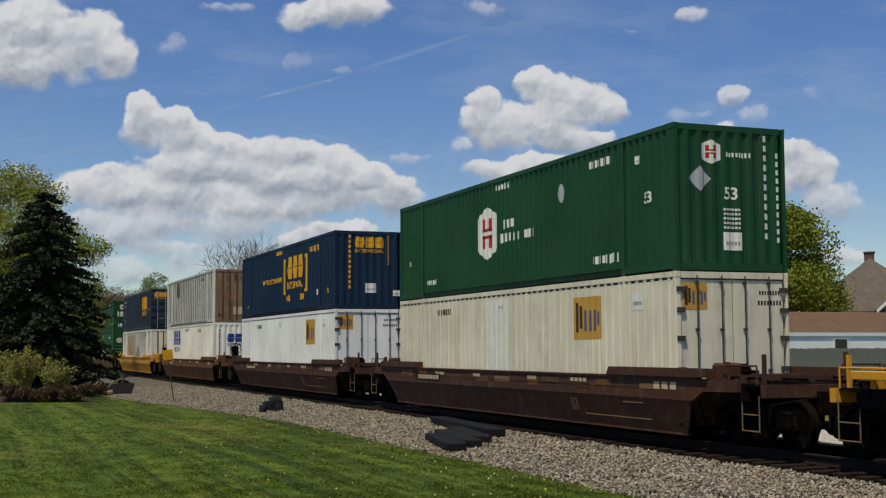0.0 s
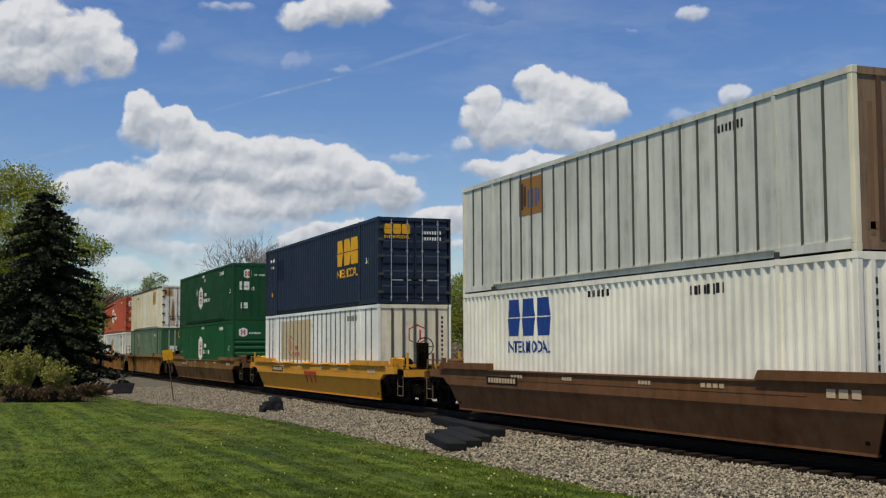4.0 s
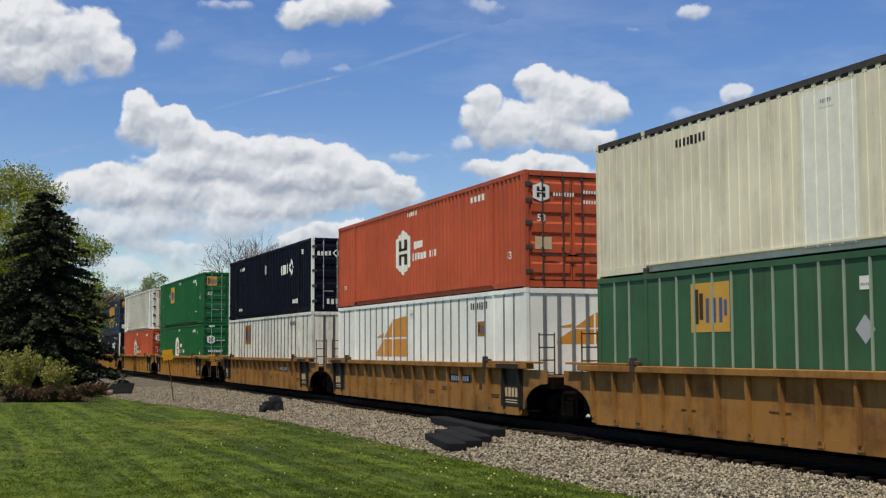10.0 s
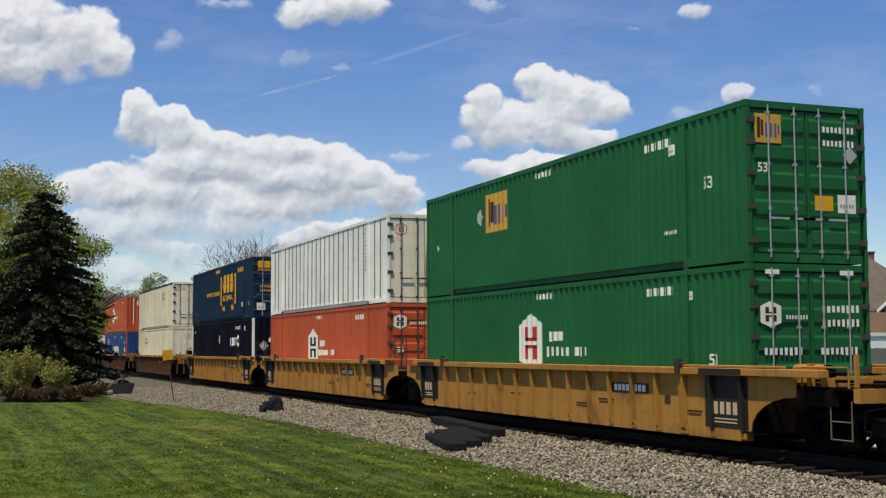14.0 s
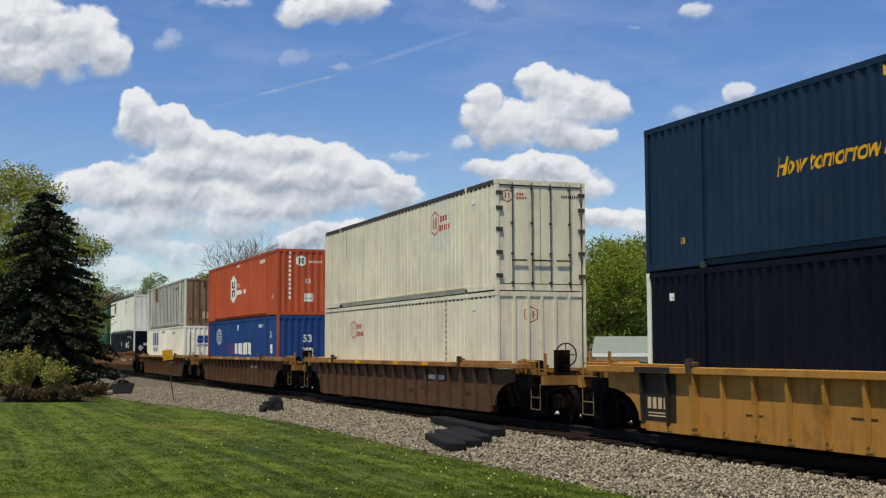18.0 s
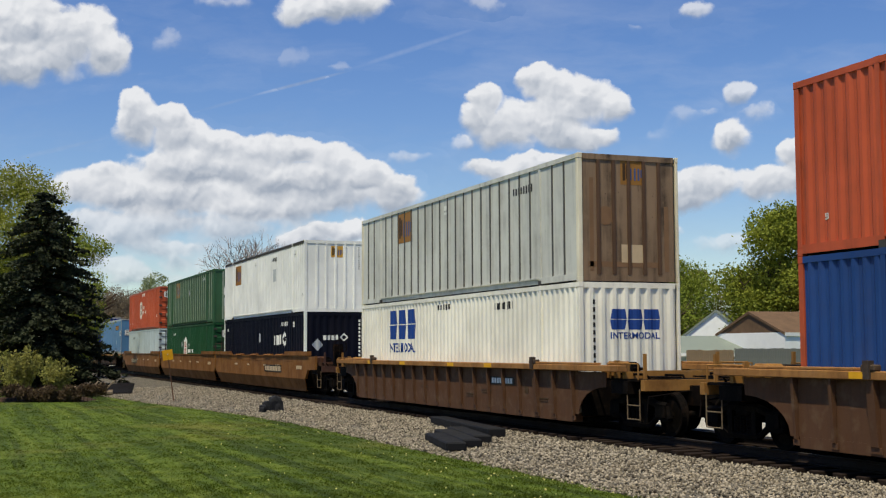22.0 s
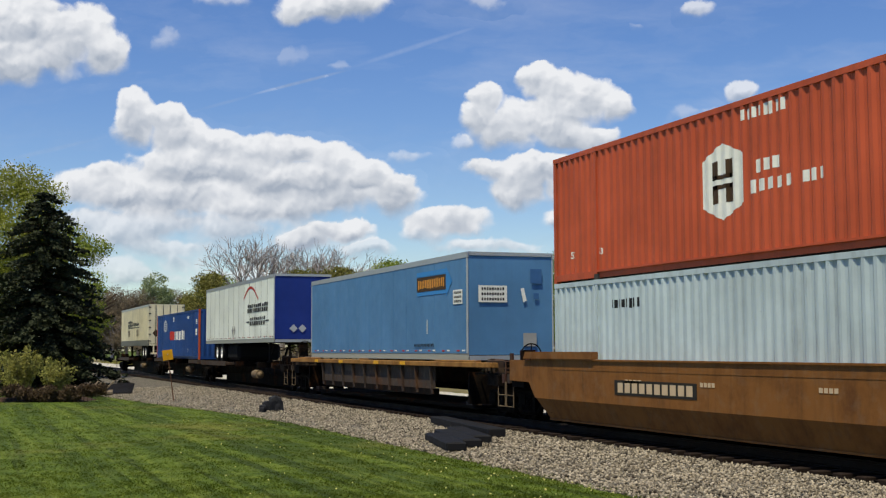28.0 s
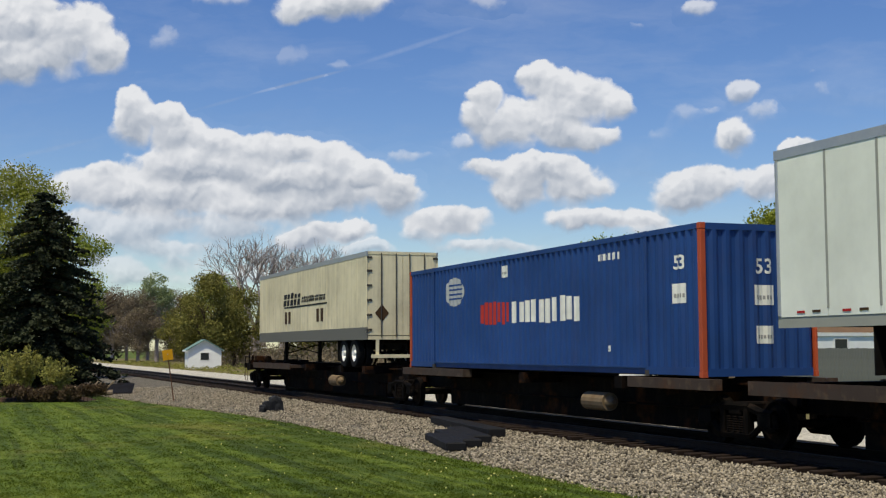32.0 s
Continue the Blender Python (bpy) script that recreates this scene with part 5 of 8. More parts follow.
        for sgn in (-1, 1):
            o = u + sgn * 1.8 * s
            decal(c, face, prof, [rect(o, z, .17 * s, 1.5 * s), rect(o - sgn * .17 * s, z + .69 * s, .18 * s, .12 * s), rect(o - sgn * .17 * s, z - .69 * s, .18 * s, .12 * s)], D["d_yellow"], "bracket", "yellow painted bracket")
            for q in (0.95, 1.35):
                a = u + sgn * q * s
                decal(c, face, prof, [[(a + .14 * s * math.cos(i * math.pi / 4), z - .93 * s + .14 * s * math.sin(i * math.pi / 4)) for i in range(8)]], D["d_yellow"], "wheel_mark", "yellow painted disc")
        words(c, face, prof, u - 4.05 * s, z - .03 * s, 3.75 * s, .32 * s, D["d_yellow"], "How tomorrow moves", 0.3)
    elif kind == "lozenge":
        polys = [[(u - .42 * s, z), (u - .24 * s, z), (u, z + .24 * s), (u, z + .42 * s)], [(u, z + .42 * s), (u, z + .24 * s), (u + .24 * s, z), (u + .42 * s, z)], [(u - .42 * s, z), (u, z - .42 * s), (u, z - .24 * s), (u - .24 * s, z)], [(u, z - .42 * s), (u + .42 * s, z), (u + .24 * s, z), (u, z - .24 * s)]]
        decal(c, face, prof, polys, D["d_white"], "emblem", "white lozenge emblem")
        decal(c, face, prof, row_of_bars(u - 1.3 * s, z - .03 * s, 1.6 * s, .46 * s, 4, 0.26, 6), D["d_white"], "lettering", "white lettering blocks")
    elif kind == "diamond":
        decal(c, face, prof, [[(u - .27 * s, z), (u, z - .27 * s), (u + .27 * s, z), (u, z + .27 * s)]], D["d_silver"], "placard", "pale diamond placard", 0.006)
    elif kind == "card":
        decal(c, face, prof, [rect(u, z, .5 * s, .42 * s)], D["d_white"], "placard", "white label", 0.005)
        decal(c, face, prof, row_of_bars(u, z - .05 * s, .4 * s, .1 * s, 5, 0.2, 7), D["d_grey"], "lettering", "", 0.008)
    elif kind in ("line", "line_dark", "line_yellow"):
        decal(c, face, prof, row_of_bars(u, z, 1.2 * s, .2 * s, 8, 0.35, 8), {"line": D["d_white"], "line_dark": D["d_black"], "line_yellow": D["d_yellow"]}[kind], "lettering", "small lettering blocks")
    elif kind in ("column", "column_dark", "column_yellow"):
        decal(c, face, prof, [rect(u, z + (i - 5) * .17 * s, .075 * s, .105 * s) for i in range(11)], D[{"column": "d_white", "column_dark": "d_black", "column_yellow": "d_yellow"}[kind]], "lettering", "vertical lettering blocks")
    elif kind in ("53", "53d", "53y"):
        words(c, face, prof, u, z, 0, 0.31 * s, {"53": D["d_white"], "53d": D["d_black"], "53y": D["d_yellow"]}[kind], "53", 0.0, "painted number 53")
    elif kind == "fan":
        polys = []
        for x0, x1, h0, h1 in ((-2.1, -1.2, -0.55, 0.25), (-1.1, -0.05, 0.05, 0.75), (0.05, 1.0, 0.8, 0.85), (1.08, 1.9, 0.88, 0.9)):
            polys.append([(u + x0 * s, z - .75 * s), (u + x1 * s, z - .75 * s), (u + x1 * s, z - .02 * s if h1 > 0 else z + h1 * s), (u + x0 * s, min(z - .02 * s, z + h0 * s))])
            if h1 > 0.1:
                polys.append([(u + x0 * s, z + .06 * s), (u + x1 * s, z + .06 * s), (u + x1 * s, z + h1 * s), (u + x0 * s, z + max(0.08, h0) * s)])
        decal(c, face, prof, polys, D["d_orange"], "emblem", "orange fan emblem, weathered")
    elif kind == "globe":
        decal(c, face, prof, [[(u + .75 * s * math.cos(i * math.pi / 6), z + .43 * s * math.sin(i * math.pi / 6)) for i in range(12)]], D["d_silver"], "emblem", "pale round emblem")
        decal(c, face, prof, [rect(u + .1 * s, z + q * s, 1.1 * s, .05 * s) for q in (-.2, -.07, .07, .2)], C["royal"], "emblem_bar", "", 0.006)
    elif kind == "stack":
        decal(c, face, prof, row_of_bars(u - 2.95 * s, z, 1.9 * s, .6 * s, 7, 0.25, 9), D["d_red"], "lettering", "red lettering blocks")
        decal(c, face, prof, row_of_bars(u, z, 3.75 * s, .6 * s, 10, 0.2, 10), D["d_white"], "lettering", "white lettering blocks")


def container(s, z0, colour, side="corr", end="corr", marks=(), label="", posts=None, corner=None, end_colour=None, rods="galv", top_dark=False, length=CL):
    """A 53-foot box: s is its leading end along the track at 0 s, z0 its floor. marks: (face, kind, u, z, size)."""
    c = thing("shipping_container", label, "container", "containers on the train", pose(s, 0, z0))
    mat, cm = C[colour], C[corner or colour]
    em = C[end_colour or colour]
    L = length
    ends = (-L + 6.0 * 0.3048 + 0.2, -6.0 * 0.3048 - 0.2)
    # near wall in three bays between the lifting posts
    bays = ((-L + 0.12, ends[0] - 0.05), (ends[0] + 0.05, ends[1] - 0.05), (ends[1] + 0.05, -0.12))
    zlo, zhi = 0.17, CH - 0.11
    prof = []
    for a, b in bays:
        pr = profile(side, a, b)
        part("side_panel", panel("side", pr, zlo, zhi - (0.055 if side == "sheet" else 0)), mat, c)
        prof += pr
        if side == "sheet":
            # notches between ribs under the top rail, their shade painted as a dark strip
            part("notch_shade", boxes((a, b, -CW + 0.028, -CW + 0.036, zhi - 0.06, zhi)), M["casting"], c)
            n = max(2, round((b - a) / 0.305))
            tabs = boxes(*[(a + (i + 0.32) * (b - a) / n, a + (i + 0.68) * (b - a) / n, -CW + 0.01, -CW + 0.026, zhi - 0.056, zhi) for i in range(n)])
            tagged(part("rib_end", tabs, mat, c), "", "", "", "stuff")
    part("far_side_panel", boxes((-L + 0.12, -0.12, CW - 0.03, CW - 0.01, zlo, zhi)), mat, c)
    part("roof", boxes((-L + 0.05, -0.05, -CW + 0.06, CW - 0.06, CH - 0.035, CH - 0.01)), mat, c)
    part("floor", boxes((-L + 0.05, -0.05, -CW + 0.1, CW - 0.1, 0.02, 0.16)), M["black"], c, "dark underside")
    tm = M["casting"] if top_dark else mat
    for sg in (-1, 1):
        y0, y1 = (-CW, -CW + 0.06) if sg < 0 else (CW - 0.06, CW)
        part("top_rail", boxes((-L + 0.12, -0.12, y0, y1, CH - 0.11, CH - 0.004)), tm, c)
        yo = y0 + 0.002 if sg < 0 else y0
        part("bottom_rail", boxes((-L + 0.12, ends[0] - 0.05, yo, y1, 0.04, 0.19), (ends[1] + 0.05, -0.12, yo, y1, 0.04, 0.19), (ends[0] - 0.05, ends[1] + 0.05, y0 + (0.05 if sg < 0 else -0.05), y1 + (0.03 if sg < 0 else -0.03), 0.04, 0.16)), mat, c)
        part("rail_lip", boxes((ends[0] + 0.05, ends[1] - 0.05, yo, y1 - 0.002, 0.16, 0.2)), mat, c)
        for x in (-L, -0.12):
            part("corner_post", bevelled(x, x + 0.12, y0 - 0.0, y1 + (0.05 if sg < 0 else 0), 0.12, CH - 0.12, 0.008), cm, c)
            for z in (0.0, CH - 0.118):
                part("corner_casting", bevelled(x - 0.004, x + 0.124, y0 - (0.004 if sg < 0 else 0), y1 + (0.05 if sg < 0 else 0.004), z, z + 0.118, 0.006), cm, c)
        for x in ends:
            part("lifting_post", boxes((x - 0.05, x + 0.05, y0, y1, 0.12, CH - 0.11)), mat, c)
            part("lifting_foot", boxes((x - 0.08, x + 0.08, y0 + (0.001 if sg < 0 else -0.001), y1, 0.0, 0.118)), M["casting"], c)
            part("lifting_casting", boxes((x - 0.07, x + 0.07, y0 - (0.003 if sg < 0 else 0), y1 + (0.003 if sg > 0 else 0), CH - 0.1, CH + 0.002)), mat, c)
    if side == "posts":
        n = int(round((L - 0.24) / 0.61))
        me = finish(boxes((-0.026, 0.026, -CW + 0.002, -CW + 0.026, zlo, zhi)), "side_post", C[posts or colour])
        for i in range(1, n):
            x = -L + 0.12 + (L - 0.24) * i / n
            if min(abs(x - ends[0]), abs(x - ends[1])) > 0.12:
                part("side_post", me, None, c).location = (x, 0, 0)
    part("rear_wall", boxes((-L + 0.02, -L + 0.05, -CW + 0.06, CW - 0.06, 0.15, CH - 0.12)), mat, c)
    # leading end
    part("end_sill", boxes((-0.1, -0.004, -CW + 0.12, CW - 0.12, 0.02, 0.17)), em, c)
    part("end_header", boxes((-0.1, -0.004, -CW + 0.12, CW - 0.12, CH - 0.13, CH - 0.006)), em, c)
    ya, yb = -CW + 0.12, CW - 0.12
    eprof = [(ya, 0.03), (yb, 0.03)]
    if end == "slats":
        part("end_panel", boxes((-0.06, -0.04, ya, yb, 0.17, CH - 0.13)), em, c)
        part("end_plate", boxes((-0.04, -0.006, ya, yb, 1.95, CH - 0.13)), em, c)
        for i in range(6):
            z = 0.22 + i * 0.29
            bm = bmesh.new()
            prism(bm, [(-0.04, z), (-0.004, z + 0.06), (-0.004, z + 0.15), (-0.04, z + 0.21)], ya, yb, "y")
            part("slat", bm, em, c)
        eprof = [(ya, 0.004), (yb, 0.004)]
    elif end in ("corr", "posts"):
        eprof = profile("corr" if end == "corr" else "flat", ya, yb)
        part("end_panel", panel("end", eprof, 0.17, CH - 0.13), em, c)
        if end == "posts":
            for i in range(1, 6):
                y = ya + (yb - ya) * i / 6
                part("end_post", boxes((-0.026, 0.004, y - 0.04, y + 0.04, 0.17, CH - 0.13)), C["rust_post" if end_colour == "rust_door" else posts or end_colour or colour], c)
    else:
        for sg in (-1, 1):
            y0, y1 = (ya, -0.012) if sg < 0 else (0.012, yb)
            d = part("door", boxes((-0.06, -0.03, y0, y1, 0.175, CH - 0.135)), em, c)
            if end == "ribdoors":
                for i in range(5):
                    z = 0.32 + i * 0.5
                    bm = bmesh.new()
                    prism(bm, [(-0.03, z), (-0.004, z + 0.05), (-0.004, z + 0.26), (-0.03, z + 0.31)], y0 + 0.06, y1 - 0.06, "y")
                    part("door_rib", bm, em, d)
            for k in (0.3, 0.78):
                y = (y0 + (y1 - y0) * (1 - k)) if sg > 0 else (y0 + (y1 - y0) * k)
                bm = bmesh.new()
                rod(bm, (0.018, y, 0.1), (0.018, y, CH - 0.08), 0.015, 8)
                r = part("lock_rod", bm, M[rods], d, "vertical door locking rod")
                for z in (0.2, 0.95, 1.75, CH - 0.24):
                    part("rod_bracket", boxes((-0.03, 0.034, y - 0.03, y + 0.03, z, z + 0.045)), M[rods], r)
                part("handle", boxes((0.012, 0.036, y - 0.02 if sg < 0 else y - 0.4, y + 0.4 if sg < 0 else y + 0.02, 0.78, 0.82)), M[rods], r)
            for z in (0.35, 0.95, 1.55, 2.1, 2.5):
                yh = ya - 0.06 if sg < 0 else yb + 0.06
                part("hinge", boxes((-0.02, 0.014, yh - 0.05 if sg < 0 else yh - 0.14, yh + 0.14 if sg < 0 else yh + 0.05, z, z + 0.1)), M["casting"], d)
            for z in (0.18, CH - 0.16):
                part("gasket", boxes((-0.03, -0.022, y0 + 0.01, y1 - 0.01, z, z + 0.02)), M["black"], d)
        eprof = [(ya, 0.002 if end == "ribdoors" else 0.028), (yb, 0.002 if end == "ribdoors" else 0.028)]
    flat = [(-L, 0.024), (0, 0.024)] if side == "posts" else prof
    for face, kind, u, z, size in marks:
        mark(c, face, flat if face == "side" else eprof, kind, -u if face == "side" else u, z, size)
    MOVING.append((c, s))
    return c


# ---- railcars ----
WHEEL_R = 0.44
CACHE = {}


def wheelset_mesh():
    if "wheel" not in CACHE:
        bm = bmesh.new()
        lathe(bm, [(-0.78, 0.09), (-0.78, 0.11), (-0.765, 0.34), (-0.80, 0.39), (-0.80, WHEEL_R - 0.006), (-0.69, WHEEL_R), (-0.672, WHEEL_R + 0.025), (-0.655, WHEEL_R + 0.02), (-0.65, 0.385), (-0.70, 0.34), (-0.715, 0.12), (-0.70, 0.09)], 32)
        lathe(bm, [(0.78, 0.09), (0.78, 0.11), (0.765, 0.34), (0.80, 0.39), (0.80, WHEEL_R - 0.006), (0.69, WHEEL_R), (0.672, WHEEL_R + 0.025), (0.655, WHEEL_R + 0.02), (0.65, 0.385), (0.70, 0.34), (0.715, 0.12), (0.70, 0.09)], 32)
        rod(bm, (0, -1.0, 0), (0, 1.0, 0), 0.075, 12)
        rod(bm, (0, -1.04, 0), (0, -0.86, 0), 0.115, 8)
        rod(bm, (0, 0.86, 0), (0, 1.04, 0), 0.115, 8)
        CACHE["wheel"] = finish(bm, "wheelset", M["dark"])
        bm = bmesh.new()
        for s in (-1, 1):
            lathe(bm, [(s * 0.795, WHEEL_R - 0.004), (s * 0.695, WHEEL_R + 0.0025), (s * 0.695, WHEEL_R - 0.01), (s * 0.795, WHEEL_R - 0.015)], 32)
        CACHE["tread"] = finish(bm, "tread", M["tread"])
        bm = bmesh.new()
        # cast side frame with its two window openings
        outline = [(-1.18, 0.38), (-1.12, 0.62), (-0.72, 0.64), (-0.42, 0.72), (0.42, 0.72), (0.72, 0.64), (1.12, 0.62), (1.18, 0.38), (0.98, 0.34), (0.74, 0.40), (0.46, 0.22), (-0.46, 0.22), (-0.74, 0.40), (-0.98, 0.34)]
        for a, b, w in ((0, 1, .1), (1, 2, .13), (2, 3, .13), (3, 4, .14), (4, 5, .13), (5, 6, .13), (6, 7, .1), (7, 8, .1), (8, 9, .09), (9, 10, .1), (10, 11, .12), (11, 12, .1), (12, 13, .09), (13, 0, .1)):
            p, q = Vector((outline[a][0], 0, outline[a][1])), Vector((outline[b][0], 0, outline[b][1]))
            rod(bm, p, q, w * 0.62, 6)
        for x in (-0.36, 0.36):
            box(bm, x - 0.07, x + 0.07, -0.07, 0.07, 0.25, 0.7)
        for x in (-0.92, 0.92):
            box(bm, x - 0.19, x + 0.19, -0.08, 0.08, 0.4, 0.62)
        CACHE["frame"] = finish(bm, "side_frame", M["dark"])
        bm = bmesh.new()
        lathe_z(bm)
        CACHE["spring"] = finish(bm, "spring", M["dark"])
        CACHE["bolster"] = finish(bevelled(-0.2, 0.2, -1.05, 1.05, 0.56, 0.8, 0.03), "truck", M["dark"])
    return CACHE["wheel"]


def lathe_z(bm):
    """A coil spring as one ringed column."""
    n, rings = 8, []
    for k in range(15):
        r = 0.085 if k % 2 else 0.068
        rings.append([bm.verts.new((r * math.cos(6.2832 * i / n), r * math.sin(6.2832 * i / n), k * 0.021)) for i in range(n)])
    for a, b in zip(rings, rings[1:]):
        for i in range(n):
            bm.faces.new((a[i], a[(i + 1) % n], b[(i + 1) % n], b[i]))
    bm.faces.new(rings[0][::-1])
    bm.faces.new(rings[-1])


def truck(car, x):
    wheelset_mesh()
    t = part("truck", CACHE["bolster"], None, car, "grimy cast-steel two-axle truck")
    t.location = (x, 0, 0)
    for y in (-0.99, 0.99):
        f = part("side_frame", CACHE["frame"], None, t)
        f.location = (0, y, 0)
        for dx in (-0.19, 0.0, 0.19):
            part("spring", CACHE["spring"], None, t).location = (dx, y, 0.26)
    for dx in (-0.89, 0.89):
        w = part("wheelset", CACHE["wheel"], None, t, "steel axle with two flanged wheels")
        w.location = (dx, 0, WHEEL_R)
        SPINNING.append((w, dx, 0, WHEEL_R))


def end_fittings(car, mat, x, sg, kind, brake=False, ladder=True, bz=1.85):
    """Deck, draft gear, steps and grab irons of a car end; the end lies towards sg from x."""
    def b(x0, x1, *r):
        return (x + sg * x0, x + sg * x1, *r) if sg > 0 else (x - x1, x - x0, *r)
    reach = 3.55 if kind == "coupled" else 1.75
    gm = R["car_black"]
    part("draft_sill", boxes(b(0.2, reach - 0.25, -0.32, 0.32, 0.62, 1.02)), gm, car)
    part("body_bolster", boxes(b(1.55, 2.25, -1.38, 1.38, 0.84, 1.1)) if kind == "coupled" else boxes(b(0.9, 1.5, -1.3, 1.3, 0.84, 1.1)), gm, car)
    if kind == "coupled":
        part("end_sill", boxes(b(2.75, 2.9, -1.36, 1.36, 0.92, 1.14)), mat, car)
        part("deck", boxes(b(0.5, 2.75, -1.3, 1.3, 1.1, 1.15)), gm, car)
        bm = boxes(b(reach - 0.3, reach - 0.02, -0.14, 0.14, 0.7, 0.98))
        box(bm, *b(reach - 0.05, reach + 0.12, -0.2, 0.1, 0.68, 1.0))
        box(bm, *b(reach + 0.1, reach + 0.16, -0.2, -0.1, 0.72, 0.96))
        part("coupler", bm, M["dark"], car, "knuckle coupler")
        bm = bmesh.new()
        pts = [Vector((x + sg * (2.9 + 0.16 * i), 0.3 + 0.02 * i, 0.85 - 0.34 * math.sin(math.pi * i / 6))) for i in range(5)]
        for p, q in zip(pts, pts[1:]):
            rod(bm, p, q, 0.022, 6)
        part("air_hose", bm, M["black"], car)
        if ladder:
            for y in (-1.36, 1.36):
                bm = bmesh.new()
                xa, xb = x + sg * 2.2, x + sg * 2.7
                for z in (0.34, 0.62):
                    rod(bm, (xa, y, z), (xb, y, z), 0.013, 6)
                for xx in (xa, xb):
                    rod(bm, (xx, y, 0.33), (xx, y, 0.95), 0.013, 6)
                part("step", bm, R["car_step"], car, "stirrup step of bent steel bar")
                bm = bmesh.new()
                for xx in (x + sg * 1.5, x + sg * 2.65):
                    rod(bm, (xx, y, 1.14), (xx, y, 1.46), 0.016, 6)
                rod(bm, (x + sg * 1.5, y, 1.46), (x + sg * 2.65, y, 1.46), 0.016, 6)
                part("grab_iron", bm, mat, car)
        part("hand_post", boxes(b(2.6, 2.66, -1.22, -1.16, 1.15, 1.66)), mat, car)
        part("hand_post", boxes(b(1.55, 1.63, -1.3, -1.2, 1.15, 1.52)), mat, car)
        part("end_box", bevelled(*b(1.0, 1.5, -1.2, -0.85, 1.15, 1.5), 0.05), mat, car)
        for y in (-1.0, -0.86, -0.72, -0.58, 0.2, 0.34, 0.48):
            part("platform_slat", boxes(b(2.2, 2.88, y, y + 0.09, 1.17, 1.2)), gm, car)
        bm = bmesh.new()
        rod(bm, (x + sg * 0.7, -0.7, 1.34), (x + sg * 1.35, -0.7, 1.34), 0.15, 12)
        rod(bm, (x + sg * 1.35, -0.7, 1.34), (x + sg * 1.75, -0.7, 1.34), 0.035, 6)
        part("brake_cylinder", bm, gm, car, "grimy brake cylinder")
        for y, z, xa, xb in ((-1.1, 1.24, 0.3, 2.5), (-0.35, 1.22, 0.3, 2.7), (0.75, 1.24, 0.4, 2.6)):
            bm = bmesh.new()
            rod(bm, (x + sg * xa, y, z), (x + sg * xb, y, z), 0.025, 6)
            rod(bm, (x + sg * xb, y, z), (x + sg * (xb + 0.15), y * 0.8, z - 0.3), 0.025, 6)
            part("pipe", bm, gm, car)
        bm = bmesh.new()
        rod(bm, (x + sg * 2.95, -1.3, 0.8), (x + sg * 2.95, -0.3, 0.92), 0.016, 6)
        rod(bm, (x + sg * 2.95, -0.3, 0.92), (x + sg * 3.3, -0.1, 0.95), 0.016, 6)
        rod(bm, (x + sg * 2.95, -1.3, 0.8), (x + sg * 2.95, -1.34, 0.5), 0.016, 6)
        part("uncoupling_lever", bm, gm, car)
        bm = bmesh.new()
        for z in (1.3, 1.48):
            rod(bm, (x + sg * 2.72, 0.55, z), (x + sg * 2.72, 1.2, z), 0.015, 6)
        for y in (0.55, 1.2):
            rod(bm, (x + sg * 2.72, y, 1.14), (x + sg * 2.72, y, 1.5), 0.018, 6)
        part("end_rail", bm, mat, car, "open end railing of bent bar")
        part("hand_post", boxes(b(2.6, 2.66, 0.5, 0.56, 1.15, 1.7)), mat, car)
        for q in (1.0, 1.9):
            part("cross_member", boxes(b(q, q + 0.12, -1.3, 1.3, 1.15, 1.29)), mat, car)
    else:
        part("end_beam", boxes(b(0.15, 0.9, -1.3, 1.3, 0.95, 1.12)), mat, car)
        part("articulation", boxes(b(0.9, reach - 0.1, -0.45, 0.45, 0.8, 1.08)), M["dark"], car)
        bm = bmesh.new()
        for z in (1.2, 1.5, 1.8, 2.1):
            rod(bm, (x + sg * 0.75, -1.3, z), (x + sg * 0.75, -0.9, z), 0.016, 6)
        for y in (-1.3, -0.9):
            rod(bm, (x + sg * 0.75, y, 1.1), (x + sg * 0.75, y, 2.15), 0.018, 6)
        part("ladder", bm, R["car_dull"], car)
    if brake:
        bm = bmesh.new()
        cx = x + sg * 2.45
        for i in range(16):
            a, a2 = i * 6.2832 / 16, (i + 1) * 6.2832 / 16
            rod(bm, (cx, -0.55 + 0.28 * math.cos(a), bz + 0.28 * math.sin(a)), (cx, -0.55 + 0.28 * math.cos(a2), bz + 0.28 * math.sin(a2)), 0.017, 5)
        for i in range(4):
            a = i * 1.5708
            rod(bm, (cx, -0.55, bz), (cx, -0.55 + 0.28 * math.cos(a), bz + 0.28 * math.sin(a)), 0.014, 5)
        part("brake_wheel", bm, M["dark"], car, "dark hand-brake wheel")
        part("brake_housing", boxes((cx - sg * 0.22 - 0.1, cx - sg * 0.22 + 0.1, -0.72, -0.38, 1.16, bz + 0.12)), gm, car)


